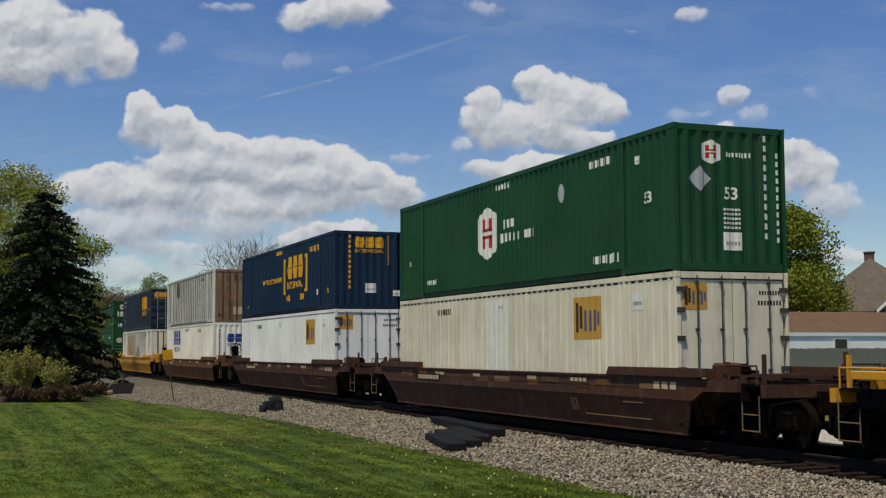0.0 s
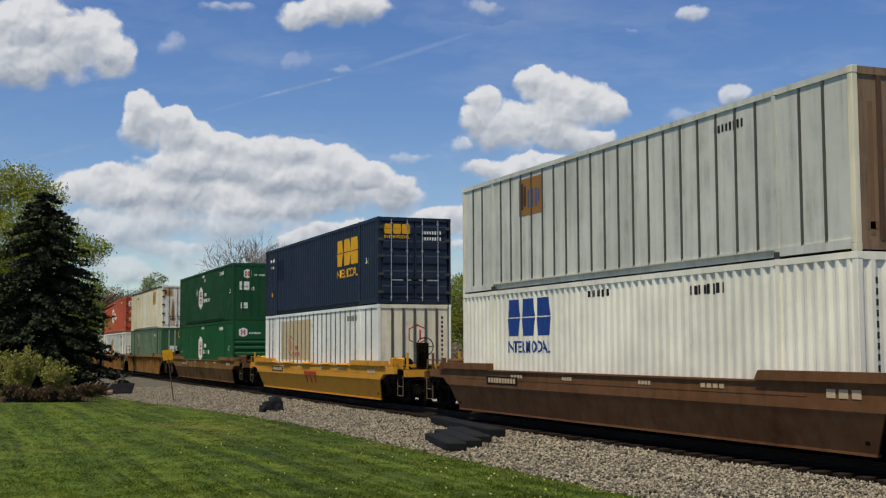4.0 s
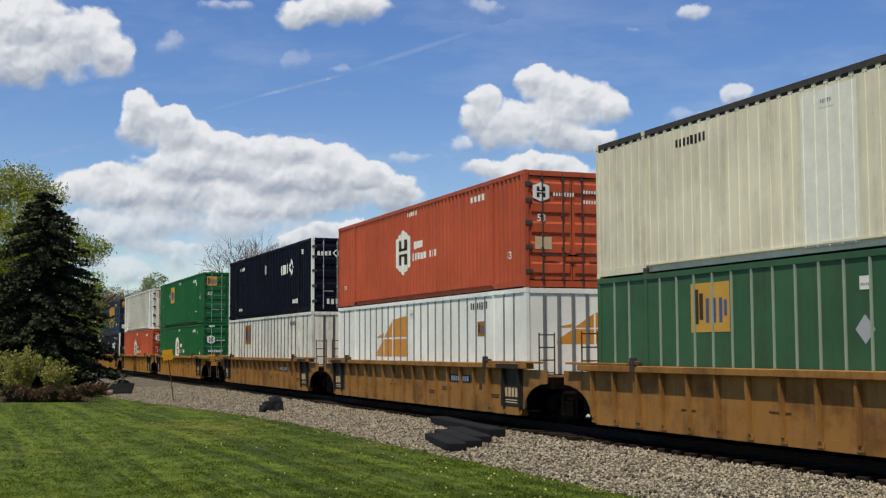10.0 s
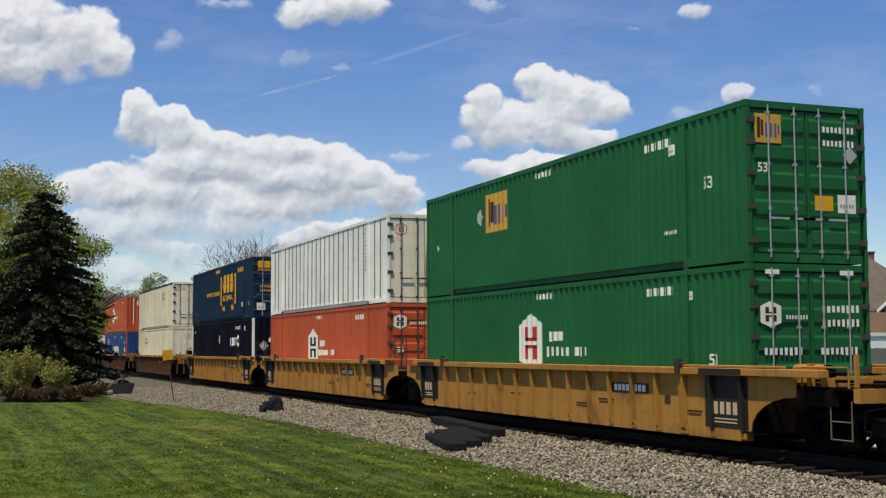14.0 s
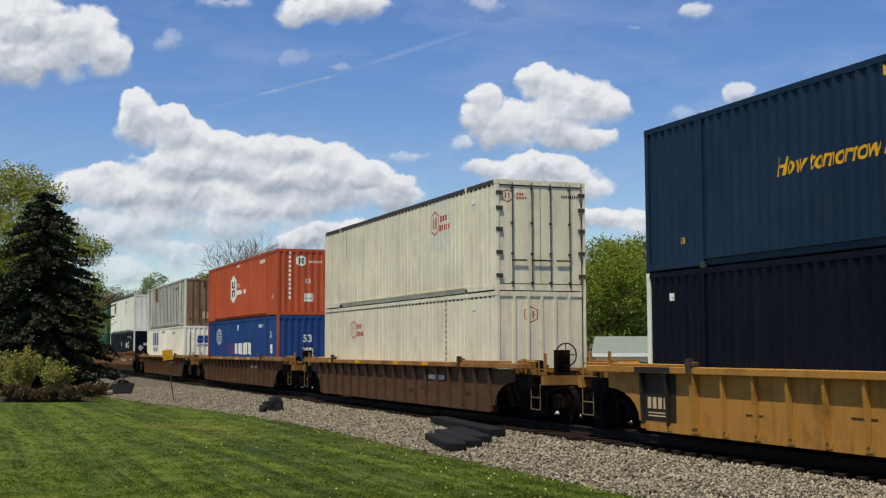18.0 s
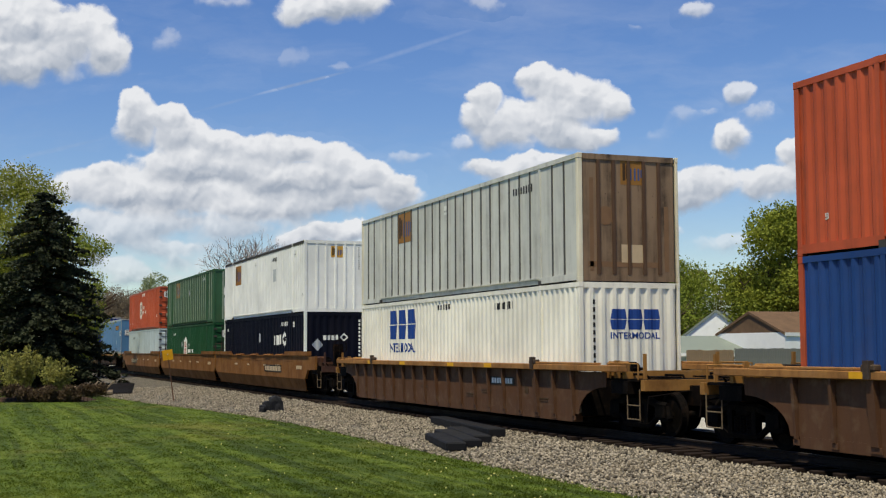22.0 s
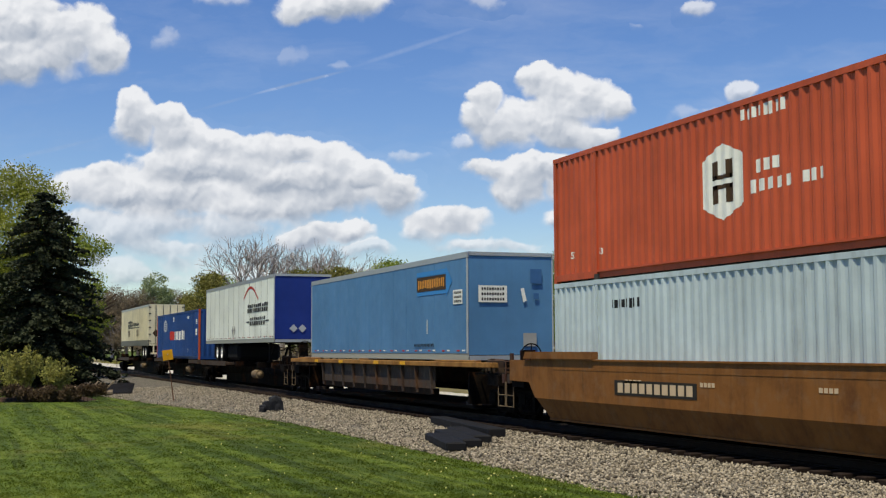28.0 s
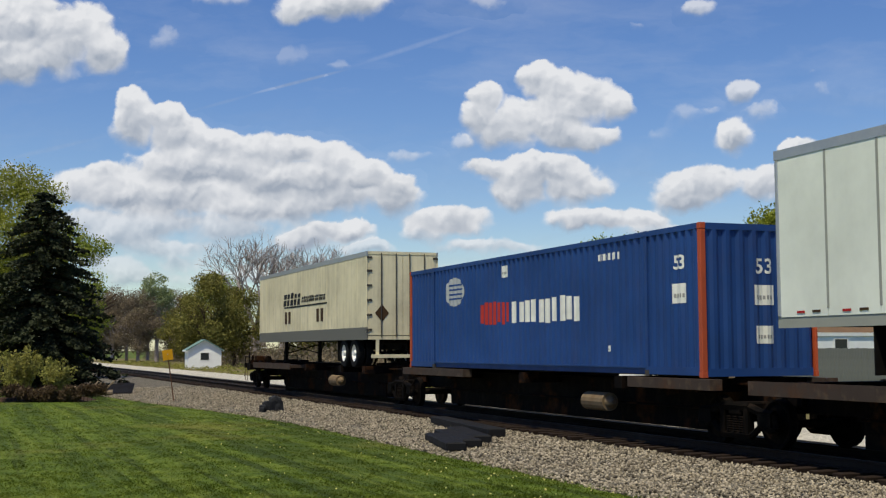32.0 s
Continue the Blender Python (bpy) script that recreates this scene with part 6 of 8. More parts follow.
def well_car(s, paint_name, kind, front="coupled", rear="coupled", brake=False, dark_ends=False, label="", chord=None):
    """A well car around a container whose leading end is at s. kind: smooth or ribbed sides."""
    car = thing("well_car", label, "railcar", "well cars of the train", pose(s, 0, 0))
    mat = R[paint_name]
    L = CL
    # a shallow well has a low sheet between the trucks only
    zt, zf = (1.5, 0.62) if paint_name == "car_orange" else (1.2, 0.8)
    zb, xe = (0.64, -2.2) if kind == "shallow" else (0.34, 0.1)
    fe, re = (0.95 if front == "coupled" else 0.5), (0.95 if rear == "coupled" else 0.5)
    for sg in (-1, 1):
        def yy(a, b):
            return (-b, -a) if sg < 0 else (a, b)
        nm = "side_sill" if sg < 0 else "far_side_sill"
        if kind == "smooth":
            bm = bmesh.new()
            y = sg * 1.46
            i = sg * 1.37
            lo = sg * 1.275
            # upper plate with sloped ends
            lead = [(0.75, zf), (1.1, 0.98), (2.2, 1.0), (2.2, zt)] if front == "coupled" else [(1.1, zf), (1.35, zf + 0.18), (1.35, zt)]
            tail = [(-L - 2.2, zt), (-L - 2.2, 1.0), (-L - 1.1, 0.98), (-L - 0.75, zf)] if rear == "coupled" else [(-L - 1.35, zt), (-L - 1.35, zf + 0.18), (-L - 1.1, zf)]
            prism(bm, lead + tail, i, y, "y")
            part(nm, bm, mat, car, "smooth painted steel side sill")
            # lower plate leaning inwards
            bm = bmesh.new()
            xf, xr = (0.3, -L - 0.3) if front == "coupled" else (0.8, -L - 0.3)
            if rear != "coupled":
                xr = -L - 0.8
            top = [bm.verts.new((x, y - sg * 0.004, zf)) for x in (xr - 0.4, xf + 0.4)]
            bot = [bm.verts.new((x, lo, 0.17)) for x in (xr, xf)]
            t2 = [bm.verts.new((v.co.x, v.co.y - sg * 0.03, v.co.z)) for v in top]
            b2 = [bm.verts.new((v.co.x, v.co.y - sg * 0.03, v.co.z)) for v in bot]
            for f in ((top[0], top[1], bot[1], bot[0]), (t2[1], t2[0], b2[0], b2[1]), (top[0], bot[0], b2[0], t2[0]), (top[1], t2[1], b2[1], bot[1]), (bot[0], bot[1], b2[1], b2[0]), (top[1], top[0], t2[0], t2[1])):
                bm.faces.new(f)
            part("lower_plate", bm, mat, car, "inward-leaning lower side plate")
            part("top_flange", boxes((-L - 0.9, 0.9, *yy(1.33, 1.49), zt, zt + 0.035)), mat, car)
            for x0, x1 in ((-2.45, 1.3), (-L - 1.3, -L + 2.2)):
                bm = bmesh.new()
                prism(bm, [(x0, zt + 0.038), (x1, zt + 0.038), (x1, zt + 0.2), (x0 + 0.12, zt + 0.2)], *yy(1.36, 1.52), "y")
                part("end_guide", bm, mat, car, "raised guide along the car's end")
            for x in (-14.2, -11.5, -8.4, -5.6, -3.4):
                if paint_name == "car_yellow" or paint_name == "car_orange" and front == "coupled":
                    bm = bmesh.new()
                    prism(bm, [(sg * 1.36, zt + 0.038), (sg * 1.53, zt + 0.038), (sg * 1.5, zt + 0.07), (sg * 1.36, zt + 0.09)], x - 0.6, x + 0.6, "x")
                    part("guide_pad", bm, mat, car, "sloped container guide pad")
            part("bottom_flange", boxes((xr, xf, *yy(1.2, 1.3), 0.13, 0.169)), mat, car)
            part("seam", boxes((-L + 0.2, -1.1, *((y - 0.006, y) if sg < 0 else (y, y + 0.006)), zt - 0.205, zt - 0.19)), mat, car)
        else:
            part(nm, boxes((-L - xe, xe, *yy(1.395, 1.42), zb, 1.29)), mat, car, "steel side sheet")
            part("top_chord", bevelled(-L - re - 1.2 if rear == "coupled" else -L - re, fe + 1.2 if front == "coupled" else fe, *yy(1.325, 1.56), 1.29, 1.42, 0.012), R[chord] if chord else mat, car, "square top chord")
            if chord and sg < 0:
                for x in (-14.4, -11.2, -7.2, -4.6):
                    part("paint_patch", boxes((x - 0.24, x + 0.24, -1.564, -1.561, 1.305, 1.405)), C["d_yellow"], car, "yellow paint patch")
            part("bottom_chord", boxes((-L - xe + 0.2, xe - 0.2, *yy(1.2, 1.425), zb - 0.18, zb)), mat if kind == "ribbed" else R["car_black"], car)
            n = 17 if kind == "ribbed" else 9
            for i in range(n + 1):
                x = -L - xe + 0.15 + (L + 2 * xe - 0.3) * i / n
                wide = i in (2, n - 2) and kind == "ribbed"
                w = 0.085 if wide else 0.036
                bm = bmesh.new()
                prism(bm, [(sg * 1.422, 1.288), (sg * (1.545 if wide else 1.53), 1.288), (sg * 1.475, zb - 0.04), (sg * 1.427, zb - 0.07)], x - w, x + w, "x")
                in_panel = dark_ends and (x > -1.3 or x < -L + 1.3)
                part("rib", bm, C["d_panel"] if in_panel else mat, car)
                part("rib_foot", boxes((x - w - 0.05, x + w + 0.05, *yy(1.427, 1.452), zb - 0.14, zb - 0.05)), mat, car)
                if wide:
                    bm = bevelled(x - 0.16, x + 0.16, *yy(1.43, 1.575), 1.42, 1.52, 0.02)
                    box(bm, x - 0.07, x + 0.07, *yy(1.5, 1.6), 1.3, 1.58)
                    part("guide_block", bm, R["car_dull"], car, "rusty cast container guide")
            for x0, x1 in ((-1.9, 1.1), (-L - 1.1, -L + 1.6)):
                part("end_guide", bevelled(x0, x1, *yy(1.36, 1.54), 1.424, 1.47, 0.01), R[chord] if chord else mat, car)
            # curved apron over the truck
            for e, d in ((0.0, 1), (-L, -1)) if kind == "ribbed" else ():
                bm = bmesh.new()
                arc = [(e + d * (0.15 + 1.25 * (1 - math.cos(a))), 0.34 + 0.62 * math.sin(a)) for a in [i * math.pi / 12 for i in range(7)]]
                prism(bm, [(e + d * 0.1, 0.34)] + arc + [(e + d * 1.42, 1.27), (e + d * 0.1, 1.27)], sg * 1.397, sg * 1.418, "y")
                # far apron coloured black to stand for the shade behind the arch
                part("apron", bm, mat if sg < 0 else R["car_black"], car)
            if dark_ends:
                for x0, x1 in ((-1.25, 0.08), (-L - 0.08, -L + 1.25)):
                    part("data_panel", boxes((x0, x1, *((-1.426, -1.423) if sg < 0 else (1.423, 1.426)), 0.36, 1.285)), C["d_panel"], car, "black lettering panel")
                    part("data_panel", boxes((x0, x1, *((-1.564, -1.561) if sg < 0 else (1.561, 1.564)), 1.3, 1.41)), C["d_panel"], car)
                    if sg < 0:
                        for i in range(4):
                            part("lettering", boxes((x0 + 0.28 + i * 0.2, x0 + 0.41 + i * 0.2, -1.431, -1.427, 0.6, 0.82)), C["d_faded"], car, "faded number block")
                        for z in (0.52, 0.46):
                            part("lettering", boxes((x0 + 0.3, x0 + 1.0, -1.431, -1.427, z - 0.012, z + 0.012)), C["d_faded"], car)
    # floor and bulkheads coloured black for the shade inside the well
    part("well_floor", boxes((-L - 0.1, 0.1, -1.15, 1.15, 0.17, 0.25)), R["car_black"], car)
    for x in (0.15, -L - 0.15):
        part("bulkhead", boxes((x - 0.05, x + 0.05, -1.33, 1.33, 0.3, 1.15)), R["car_black"], car)
    for x in (-0.35, -L + 0.35):
        for y0 in (-1.12, 0.82):
            part("container_pedestal", boxes((x - 0.2, x + 0.2, y0, y0 + 0.3, 0.25, 0.355)), mat, car)
    em = R[{"car_red_brown": "car_ochre", "car_orange": "car_brown", "car_mustard": "car_tan"}.get(paint_name, paint_name)]
    end_fittings(car, em, 0, 1, front, brake, bz=1.85 if kind == "smooth" else 1.62)
    end_fittings(car, em, -L, -1, rear)
    if front == "coupled":
        truck(car, 2.05)
    if rear == "coupled":
        truck(car, -L - 2.05)
    else:
        truck(car, -L - 1.86)
    y = -1.464 if kind == "smooth" else -1.424
    prof = [(-L, 0), (0, 0)]

    def tag(x, z, w, h, m, name="lettering", lab="", n=1, d=0.0):
        bm = bmesh.new()
        for i in range(n):
            p = w / n
            box(bm, x - w / 2 + i * p + (p * 0.14 if n > 1 else 0), x - w / 2 + (i + 1) * p - (p * 0.14 if n > 1 else 0), y - 0.004 - d, y + 0.002, z - h / 2, z + h / 2)
        part(name, bm, m, car, lab)
    if kind == "smooth":
        if "orange" in paint_name:
            if front == "coupled" or rear == "coupled":
                x = -4.65 if front == "coupled" else -11.5
                tag(x, 0.97, 3.1, 0.3, C["d_panel"], "number_panel", "dark lettering panel")
                tag(x, 0.97, 2.9, 0.2, C["d_faded"], n=10, lab="reporting-mark blocks", d=0.003)
        else:
            tag(-13.2, 0.98, 1.9, 0.2, M["black"], "number_panel", "black lettering panel")
            tag(-13.2, 0.98, 1.7, 0.12, C["d_faded"], n=10, lab="reporting-mark blocks", d=0.003)
        if paint_name == "car_yellow":
            bm = bmesh.new()
            prism(bm, [(-8.75, 0.83), (-6.95, 0.83), (-7.0, 0.94), (-8.8, 0.94)], y - 0.006, y + 0.002, "y")
            part("emblem", bm, C["d_red"], car, "rust-red block emblem")
            bm = bmesh.new()
            for i in range(3):
                a = -8.72 + i * 0.62
                lo_y = -1.46 + (0.8 - 0.5) * 0.185 / 0.63
                v = [bm.verts.new(p) for p in ((a + 0.17, -1.469, 0.79), (a + 0.33, -1.469, 0.79), (a + 0.33, lo_y - 0.008, 0.5), (a + 0.17, lo_y - 0.008, 0.5))]
                bm.faces.new(v)
            part("emblem", bm, C["d_red"], car, "rust-red emblem stems")
        for x, w in ((-12.3, 0.7), (-9.6, 0.5), (-6.2, 0.5), (-3.8, 0.8)):
            tag(x, 1.1, w, 0.08, C["d_faded"], n=4)
        tag(-0.2, 1.06, 0.9, 0.14, C["d_faded"], "data_panel", "faded data lines", n=3)
        if paint_name == "car_brown":
            rng = random.Random(int(-s))
            x = -L + 0.6
            while x < -0.9:
                w = rng.uniform(0.3, 1.1)
                tag(x + w / 2, rng.uniform(1.0, 1.1), w, rng.uniform(0.1, 0.22), (C["d_rust"], R["car_tan"], R["car_red_brown"], C["d_brown"])[rng.randrange(4)], "paint_patch", "faded repainted patch", d=-0.002)
                x += w + rng.uniform(0.15, 1.2)
            n53 = part("number", number_mesh("53", 0.36, C["d_rust"]), None, car, "faded painted number 53")
            n53.matrix_basis = pose(-4.1, -1.395, 0.55, 106, 0, 0)
            for x0, x1, z in ((-3.7, -0.9, 0.36), (-1.9, -1.1, 0.68)):
                yy0 = -1.456 + 0.181 * (0.8 - z) / 0.63
                part("line_mark", boxes((x0, x1, yy0 - 0.008, yy0 + 0.01, z, z + 0.022)), C["d_rust"], car)
    elif kind == "ribbed":
        tag(-4.0, 0.98, 1.5, 0.2, C["d_panel"], "number_panel", "black lettering panel")
        tag(-4.0, 0.98, 1.3, 0.13, C["d_white"], n=8, lab="reporting-mark blocks", d=0.003)
        for x, z, w in ((-1.6, 0.62, 0.5), (-1.6, 0.56, 0.42), (-5.0, 0.72, 0.7), (-5.0, 0.66, 0.6), (-6.1, 0.6, 0.55), (-6.1, 0.54, 0.5), (-9.6, 0.7, 0.6), (-12.4, 0.62, 0.5)):
            tag(x, z, w, 0.025, C["d_brown"])
        tag(-2.55, 0.8, 0.2, 0.16, C["d_brown"], "number_panel", "stencilled size mark")
    MOVING.append((car, s))
    return car


def spine_car(s, front, rear, loaded="box"):
    """A skeleton car: a centre beam with outrigger decks."""
    car = thing("spine_car", "dark brown skeleton spine car", "railcar", "spine cars of the train", pose(s, 0, 0))
    mat = R["car_black"]
    L = CL
    part("centre_beam", boxes((-L - 1.2, 1.2, -0.3, 0.3, 0.622, 1.08)), mat, car, "deep centre beam")
    part("belly_beam", boxes((-L + 0.9, -0.9, -0.3, 0.3, 0.16 if loaded == "box" else 0.12, 0.62)), mat, car)
    part("beam_cap", boxes((-L - 1.2, 1.2, -0.45, 0.45, 1.08, 1.12)), mat, car)
    for x in (-0.35, -3.2, -8.0, -L + 3.2, -L + 0.35):
        part("cross_arm", boxes((x - 0.16, x + 0.16, -1.3, 1.3, 0.95, 1.2)), mat, car)
    if loaded == "trailer":
        for y0, y1 in ((-1.4, -0.7), (0.7, 1.4)):
            part("wheel_deck", boxes((-L - 0.7, -L + 6.2, y0, y1, 1.02, 1.14)), R["car_dull"], car, "steel runway for trailer wheels")
            part("deck_edge", boxes((-L - 0.7, -L + 6.2, *((y0 - 0.03, y0) if y0 < 0 else (y1, y1 + 0.03)), 0.96, 1.2)), R["car_dull"], car)
        part("hitch", boxes((-1.35, -0.85, -0.5, 0.5, 1.12, 1.3)), mat, car)
        bm = bmesh.new()
        for y in (-0.45, 0.45):
            rod(bm, (-1.9, y, 1.15), (-1.15, y * 0.7, 2.0), 0.05, 6)
            rod(bm, (-0.5, y, 1.15), (-1.05, y * 0.7, 2.0), 0.05, 6)
        box(bm, -1.4, -0.8, -0.45, 0.45, 1.98, 2.09)
        part("hitch_stand", bm, M["dark"], car, "folding trailer hitch stand")
    else:
        for y0, y1 in ((-1.42, -1.15), (1.15, 1.42)):
            part("deck_edge", boxes((-L - 0.3, -L + 4.6, y0, y1, 1.02, 1.22)), R["car_dull"], car)
            part("deck_edge", boxes((-2.6, 0.4, y0, y1, 1.0, 1.2)), R["car_dull"], car)
    bm = bmesh.new()
    rod(bm, (-5.2, -0.95, 0.62), (-4.2, -0.95, 0.62), 0.2, 16)
    rod(bm, (-4.2, -0.95, 0.62), (-4.05, -0.95, 0.62), 0.14, 16, 0.05)
    part("air_tank", bm, R["car_step"], car, "dull tan air reservoir")
    bm = bmesh.new()
    rod(bm, (-L + 1, -0.5, 0.6), (-1, -0.5, 0.6), 0.025, 6)
    part("train_line", bm, mat, car)
    if front == "coupled":
        end_fittings(car, mat, 0, 1, "coupled", True)
        truck(car, 2.05)
    else:
        part("articulation", boxes((1.0, 1.7, -0.4, 0.4, 0.75, 1.08)), mat, car)
    if rear == "coupled":
        end_fittings(car, mat, -L, -1, "coupled")
        truck(car, -L - 1.9)
    else:
        part("articulation", boxes((-L - 1.7, -L - 1.0, -0.4, 0.4, 0.75, 1.08)), mat, car)
        truck(car, -L - 1.7)
    MOVING.append((car, s))
    return car


def trailer(s, z0, colour, front_colour, label, marks=(), doors=False, wheels=True, height=3.0, skirt=False, tape=True, legs=True, name="semi_trailer"):
    """A box trailer, leading end at s, underside of the box at z0."""
    c = thing(name, label, "trailer", "trailers on the train", pose(s, 0, z0))
    L, H = CL, height
    mat = C[colour]
    n = 13
    for i in range(n):
        a, b = -L + 0.1 + (L - 0.2) * i / n, -L + 0.1 + (L - 0.2) * (i + 1) / n
        part("side_panel", boxes((a, b - 0.006, -CW + 0.006, -CW + 0.03, 0.18, H - 0.16)), mat, c)
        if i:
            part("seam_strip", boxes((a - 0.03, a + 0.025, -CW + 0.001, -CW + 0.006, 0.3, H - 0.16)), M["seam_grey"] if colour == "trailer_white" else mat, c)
    part("far_side_panel", boxes((-L + 0.1, -0.1, CW - 0.03, CW - 0.006, 0.18, H - 0.16)), mat, c)
    part("roof", boxes((-L, 0, -CW + 0.03, CW - 0.03, H - 0.04, H)), M["alu"], c)
    for y0, y1 in ((-CW - 0.004, -CW + 0.04), (CW - 0.04, CW + 0.004)):
        part("top_rail", boxes((-L, 0, y0, y1, H - 0.16, H - 0.002)), M["galv"], c, "grey extruded top rail")
        part("bottom_rail", boxes((-L, 0, y0 + (0.02 if y0 < 0 and not skirt else 0), y1, 0.0, 0.18 if not skirt else 0.42)), M["seam_grey"] if not skirt else M["skirt_grey"], c)
        for x in (-L, -0.1):
            part("corner_post", bevelled(x, x + 0.1, y0, y1, 0.18, H - 0.16, 0.02), M["galv"] if colour != "trailer_cream" else mat, c)
    part("floor", boxes((-L + 0.02, -0.02, -CW + 0.05, CW - 0.05, 0.02, 0.14)), M["black"], c)
    part("rear_wall", boxes((-L + 0.01, -L + 0.05, -CW + 0.04, CW - 0.04, 0.14, H - 0.05)), mat, c)
    part("front_wall", boxes((-0.06, -0.02, -CW + 0.04, CW - 0.04, 0.14, H - 0.05)), C[front_colour], c)
    part("front_trim", boxes((-0.04, 0.006, -CW + 0.06, CW - 0.06, H - 0.1, H - 0.004), (-0.04, 0.006, -CW + 0.06, CW - 0.06, 0.0, 0.12)), M["galv"] if not doors else mat, c)
    if doors:
        for sg in (-1, 1):
            y0, y1 = (-CW + 0.1, -0.01) if sg < 0 else (0.01, CW - 0.1)
            d = part("door", boxes((-0.018, 0.0, y0, y1, 0.16, H - 0.14)), mat, c)
            for k in (0.35, 0.8):
                y = y0 + (y1 - y0) * (k if sg < 0 else 1 - k)
                bm = bmesh.new()
                rod(bm, (0.03, y, 0.08), (0.03, y, H - 0.06), 0.018, 8)
                part("lock_rod", bm, M["casting"], d)
            for z in (0.3, 0.8, 1.3, 1.8, 2.3, 2.75):
                yh = -CW + 0.1 if sg < 0 else CW - 0.1
                part("hinge", boxes((0.0, 0.02, yh - 0.09, yh + 0.09, z, z + 0.07)), M["casting"], d)
        part("bumper", boxes((-0.1, 0.05, -1.1, 1.1, -0.62, -0.5), (-0.08, 0.0, -0.95, -0.85, -0.5, 0), (-0.08, 0.0, 0.85, 0.95, -0.5, 0)), C["trailer_cream"], c)
    if front_colour == "deep_blue":
        part("nose_box", bevelled(0.002, 0.12, 0.5, 0.95, 0.25, 0.6, 0.02), M["galv"], c, "grey connection box on the nose")
        part("nose_plate", boxes((0.002, 0.02, 0.98, 1.16, 0.55, 0.95)), M["galv"], c)
    if tape:
        bm = bmesh.new()
        for i in range(14):
            x = -0.6 - i * 1.14
            box(bm, x - 0.2, x, -CW - 0.003, -CW + 0.003, 0.235, 0.275)
        part("reflective_tape", bm, M["red_white"], c, "red reflective tape")
        bm = bmesh.new()
        for i in range(14):
            x = -0.6 - i * 1.14
            box(bm, x + 0.2, x + 0.4, -CW - 0.003, -CW + 0.003, 0.24, 0.28)
        part("tape", bm, C["d_brown" if colour == "trailer_white" else "d_white"], c)
    if wheels:
        wx = (-13.12, -11.92) if not doors else (-2.9, -1.65)
        part("bogie", boxes((wx[0] - 0.7, wx[1] + 0.7, -0.5, 0.5, -0.35, 0.02), (wx[0] - 0.7, wx[1] + 0.7, -0.56, -0.5, -0.3, 0.02)), M["black"], c)
        for x in wx:
            for sg in (-1, 1):
                for off in ((0.98, 1.24), (0.66, 0.92)):
                    bm = bmesh.new()
                    a, b = sg * off[0], sg * off[1]
                    lathe(bm, [(a, 0.3), (a, 0.46), (a + sg * 0.04, 0.5), (b - sg * 0.04, 0.5), (b, 0.46), (b, 0.3)], 28, (x, 0, -0.46))
                    w = part("wheel", bm, M["tyre"], c)
                    bm = bmesh.new()
                    lathe(bm, [(b - sg * 0.02, 0.3), (b - sg * 0.02, 0.27), (b - sg * 0.14, 0.22), (b - sg * 0.12, 0.1), (b + sg * 0.01, 0.09), (b + sg * 0.01, 0.01), (b - sg * 0.2, 0.01), (b - sg * 0.2, 0.3)], 24, (x, 0, -0.46))
                    part("rim", bm, M["trim_white"], w, "white steel rim")
            bm = bmesh.new()
            rod(bm, (x, -1.0, -0.46), (x, 1.0, -0.46), 0.07, 8)
            part("axle", bm, M["black"], c)
        part("mud_flap", boxes((wx[0] - 0.72, wx[0] - 0.7, -1.25, -0.65, -0.75, 0.0), (wx[0] - 0.72, wx[0] - 0.7, 0.65, 1.25, -0.75, 0.0)), M["black"], c)
        if not doors:
            # black bevelled block under the floor, ahead of the tyres
            bm = bevelled(-11.0, -8.5, -1.1, 1.1, -0.85, -0.03, 0.15)
            part("underfloor_box", bm, M["tyre"], c, "large black box under the trailer floor")
    if legs:
        lx = -2.9 if not doors else -L + 2.9
        bm = bmesh.new()
        for y in (-0.75, 0.75):
            box(bm, lx - 0.07, lx + 0.07, y - 0.07, y + 0.07, -0.85, 0.02)
            box(bm, lx - 0.14, lx + 0.14, y - 0.14, y + 0.14, -0.89, -0.85)
            rod(bm, (lx, y, -0.6), (lx + 0.7, y, 0.0), 0.025, 6)
        rod(bm, (lx, -0.75, -0.5), (lx, 0.75, -0.1), 0.025, 6)
        rod(bm, (lx, 0.75, -0.5), (lx, -0.75, -0.1), 0.025, 6)
        part("landing_gear", bm, M["black"], c)
    prof = [(-L, 0.0), (0, 0.0)]
    for i, (face, polys, m, nm, lab) in enumerate(marks):
        decal(c, face, [(-L, 0.0), (0, 0.0)] if face == "side" else [(-CW, -0.002), (CW, -0.002)], polys, C[m], nm, lab, 0.004 + 0.002 * i)
    MOVING.append((c, s))
    return c


# ---- the train ----
Z1, Z2 = 0.36, 3.262
SP = 13.078  # metres a second


def travelled(t):
    """How far the train has rolled: it eases off a little after 22 s."""
    lag = [(0, 0), (22.1, 0), (23, 0.36), (24, 0.58), (25, 0.74), (26, 0.78), (40, 0.78)]
    for (a, p), (b, q) in zip(lag, lag[1:]):
        if a <= t <= b:
            return SP * t - (p + (q - p) * (t - a) / (b - a))
    return SP * t


def stack(s, lower, upper):
    container(s, Z1, **lower)
    container(s, Z2, **upper)


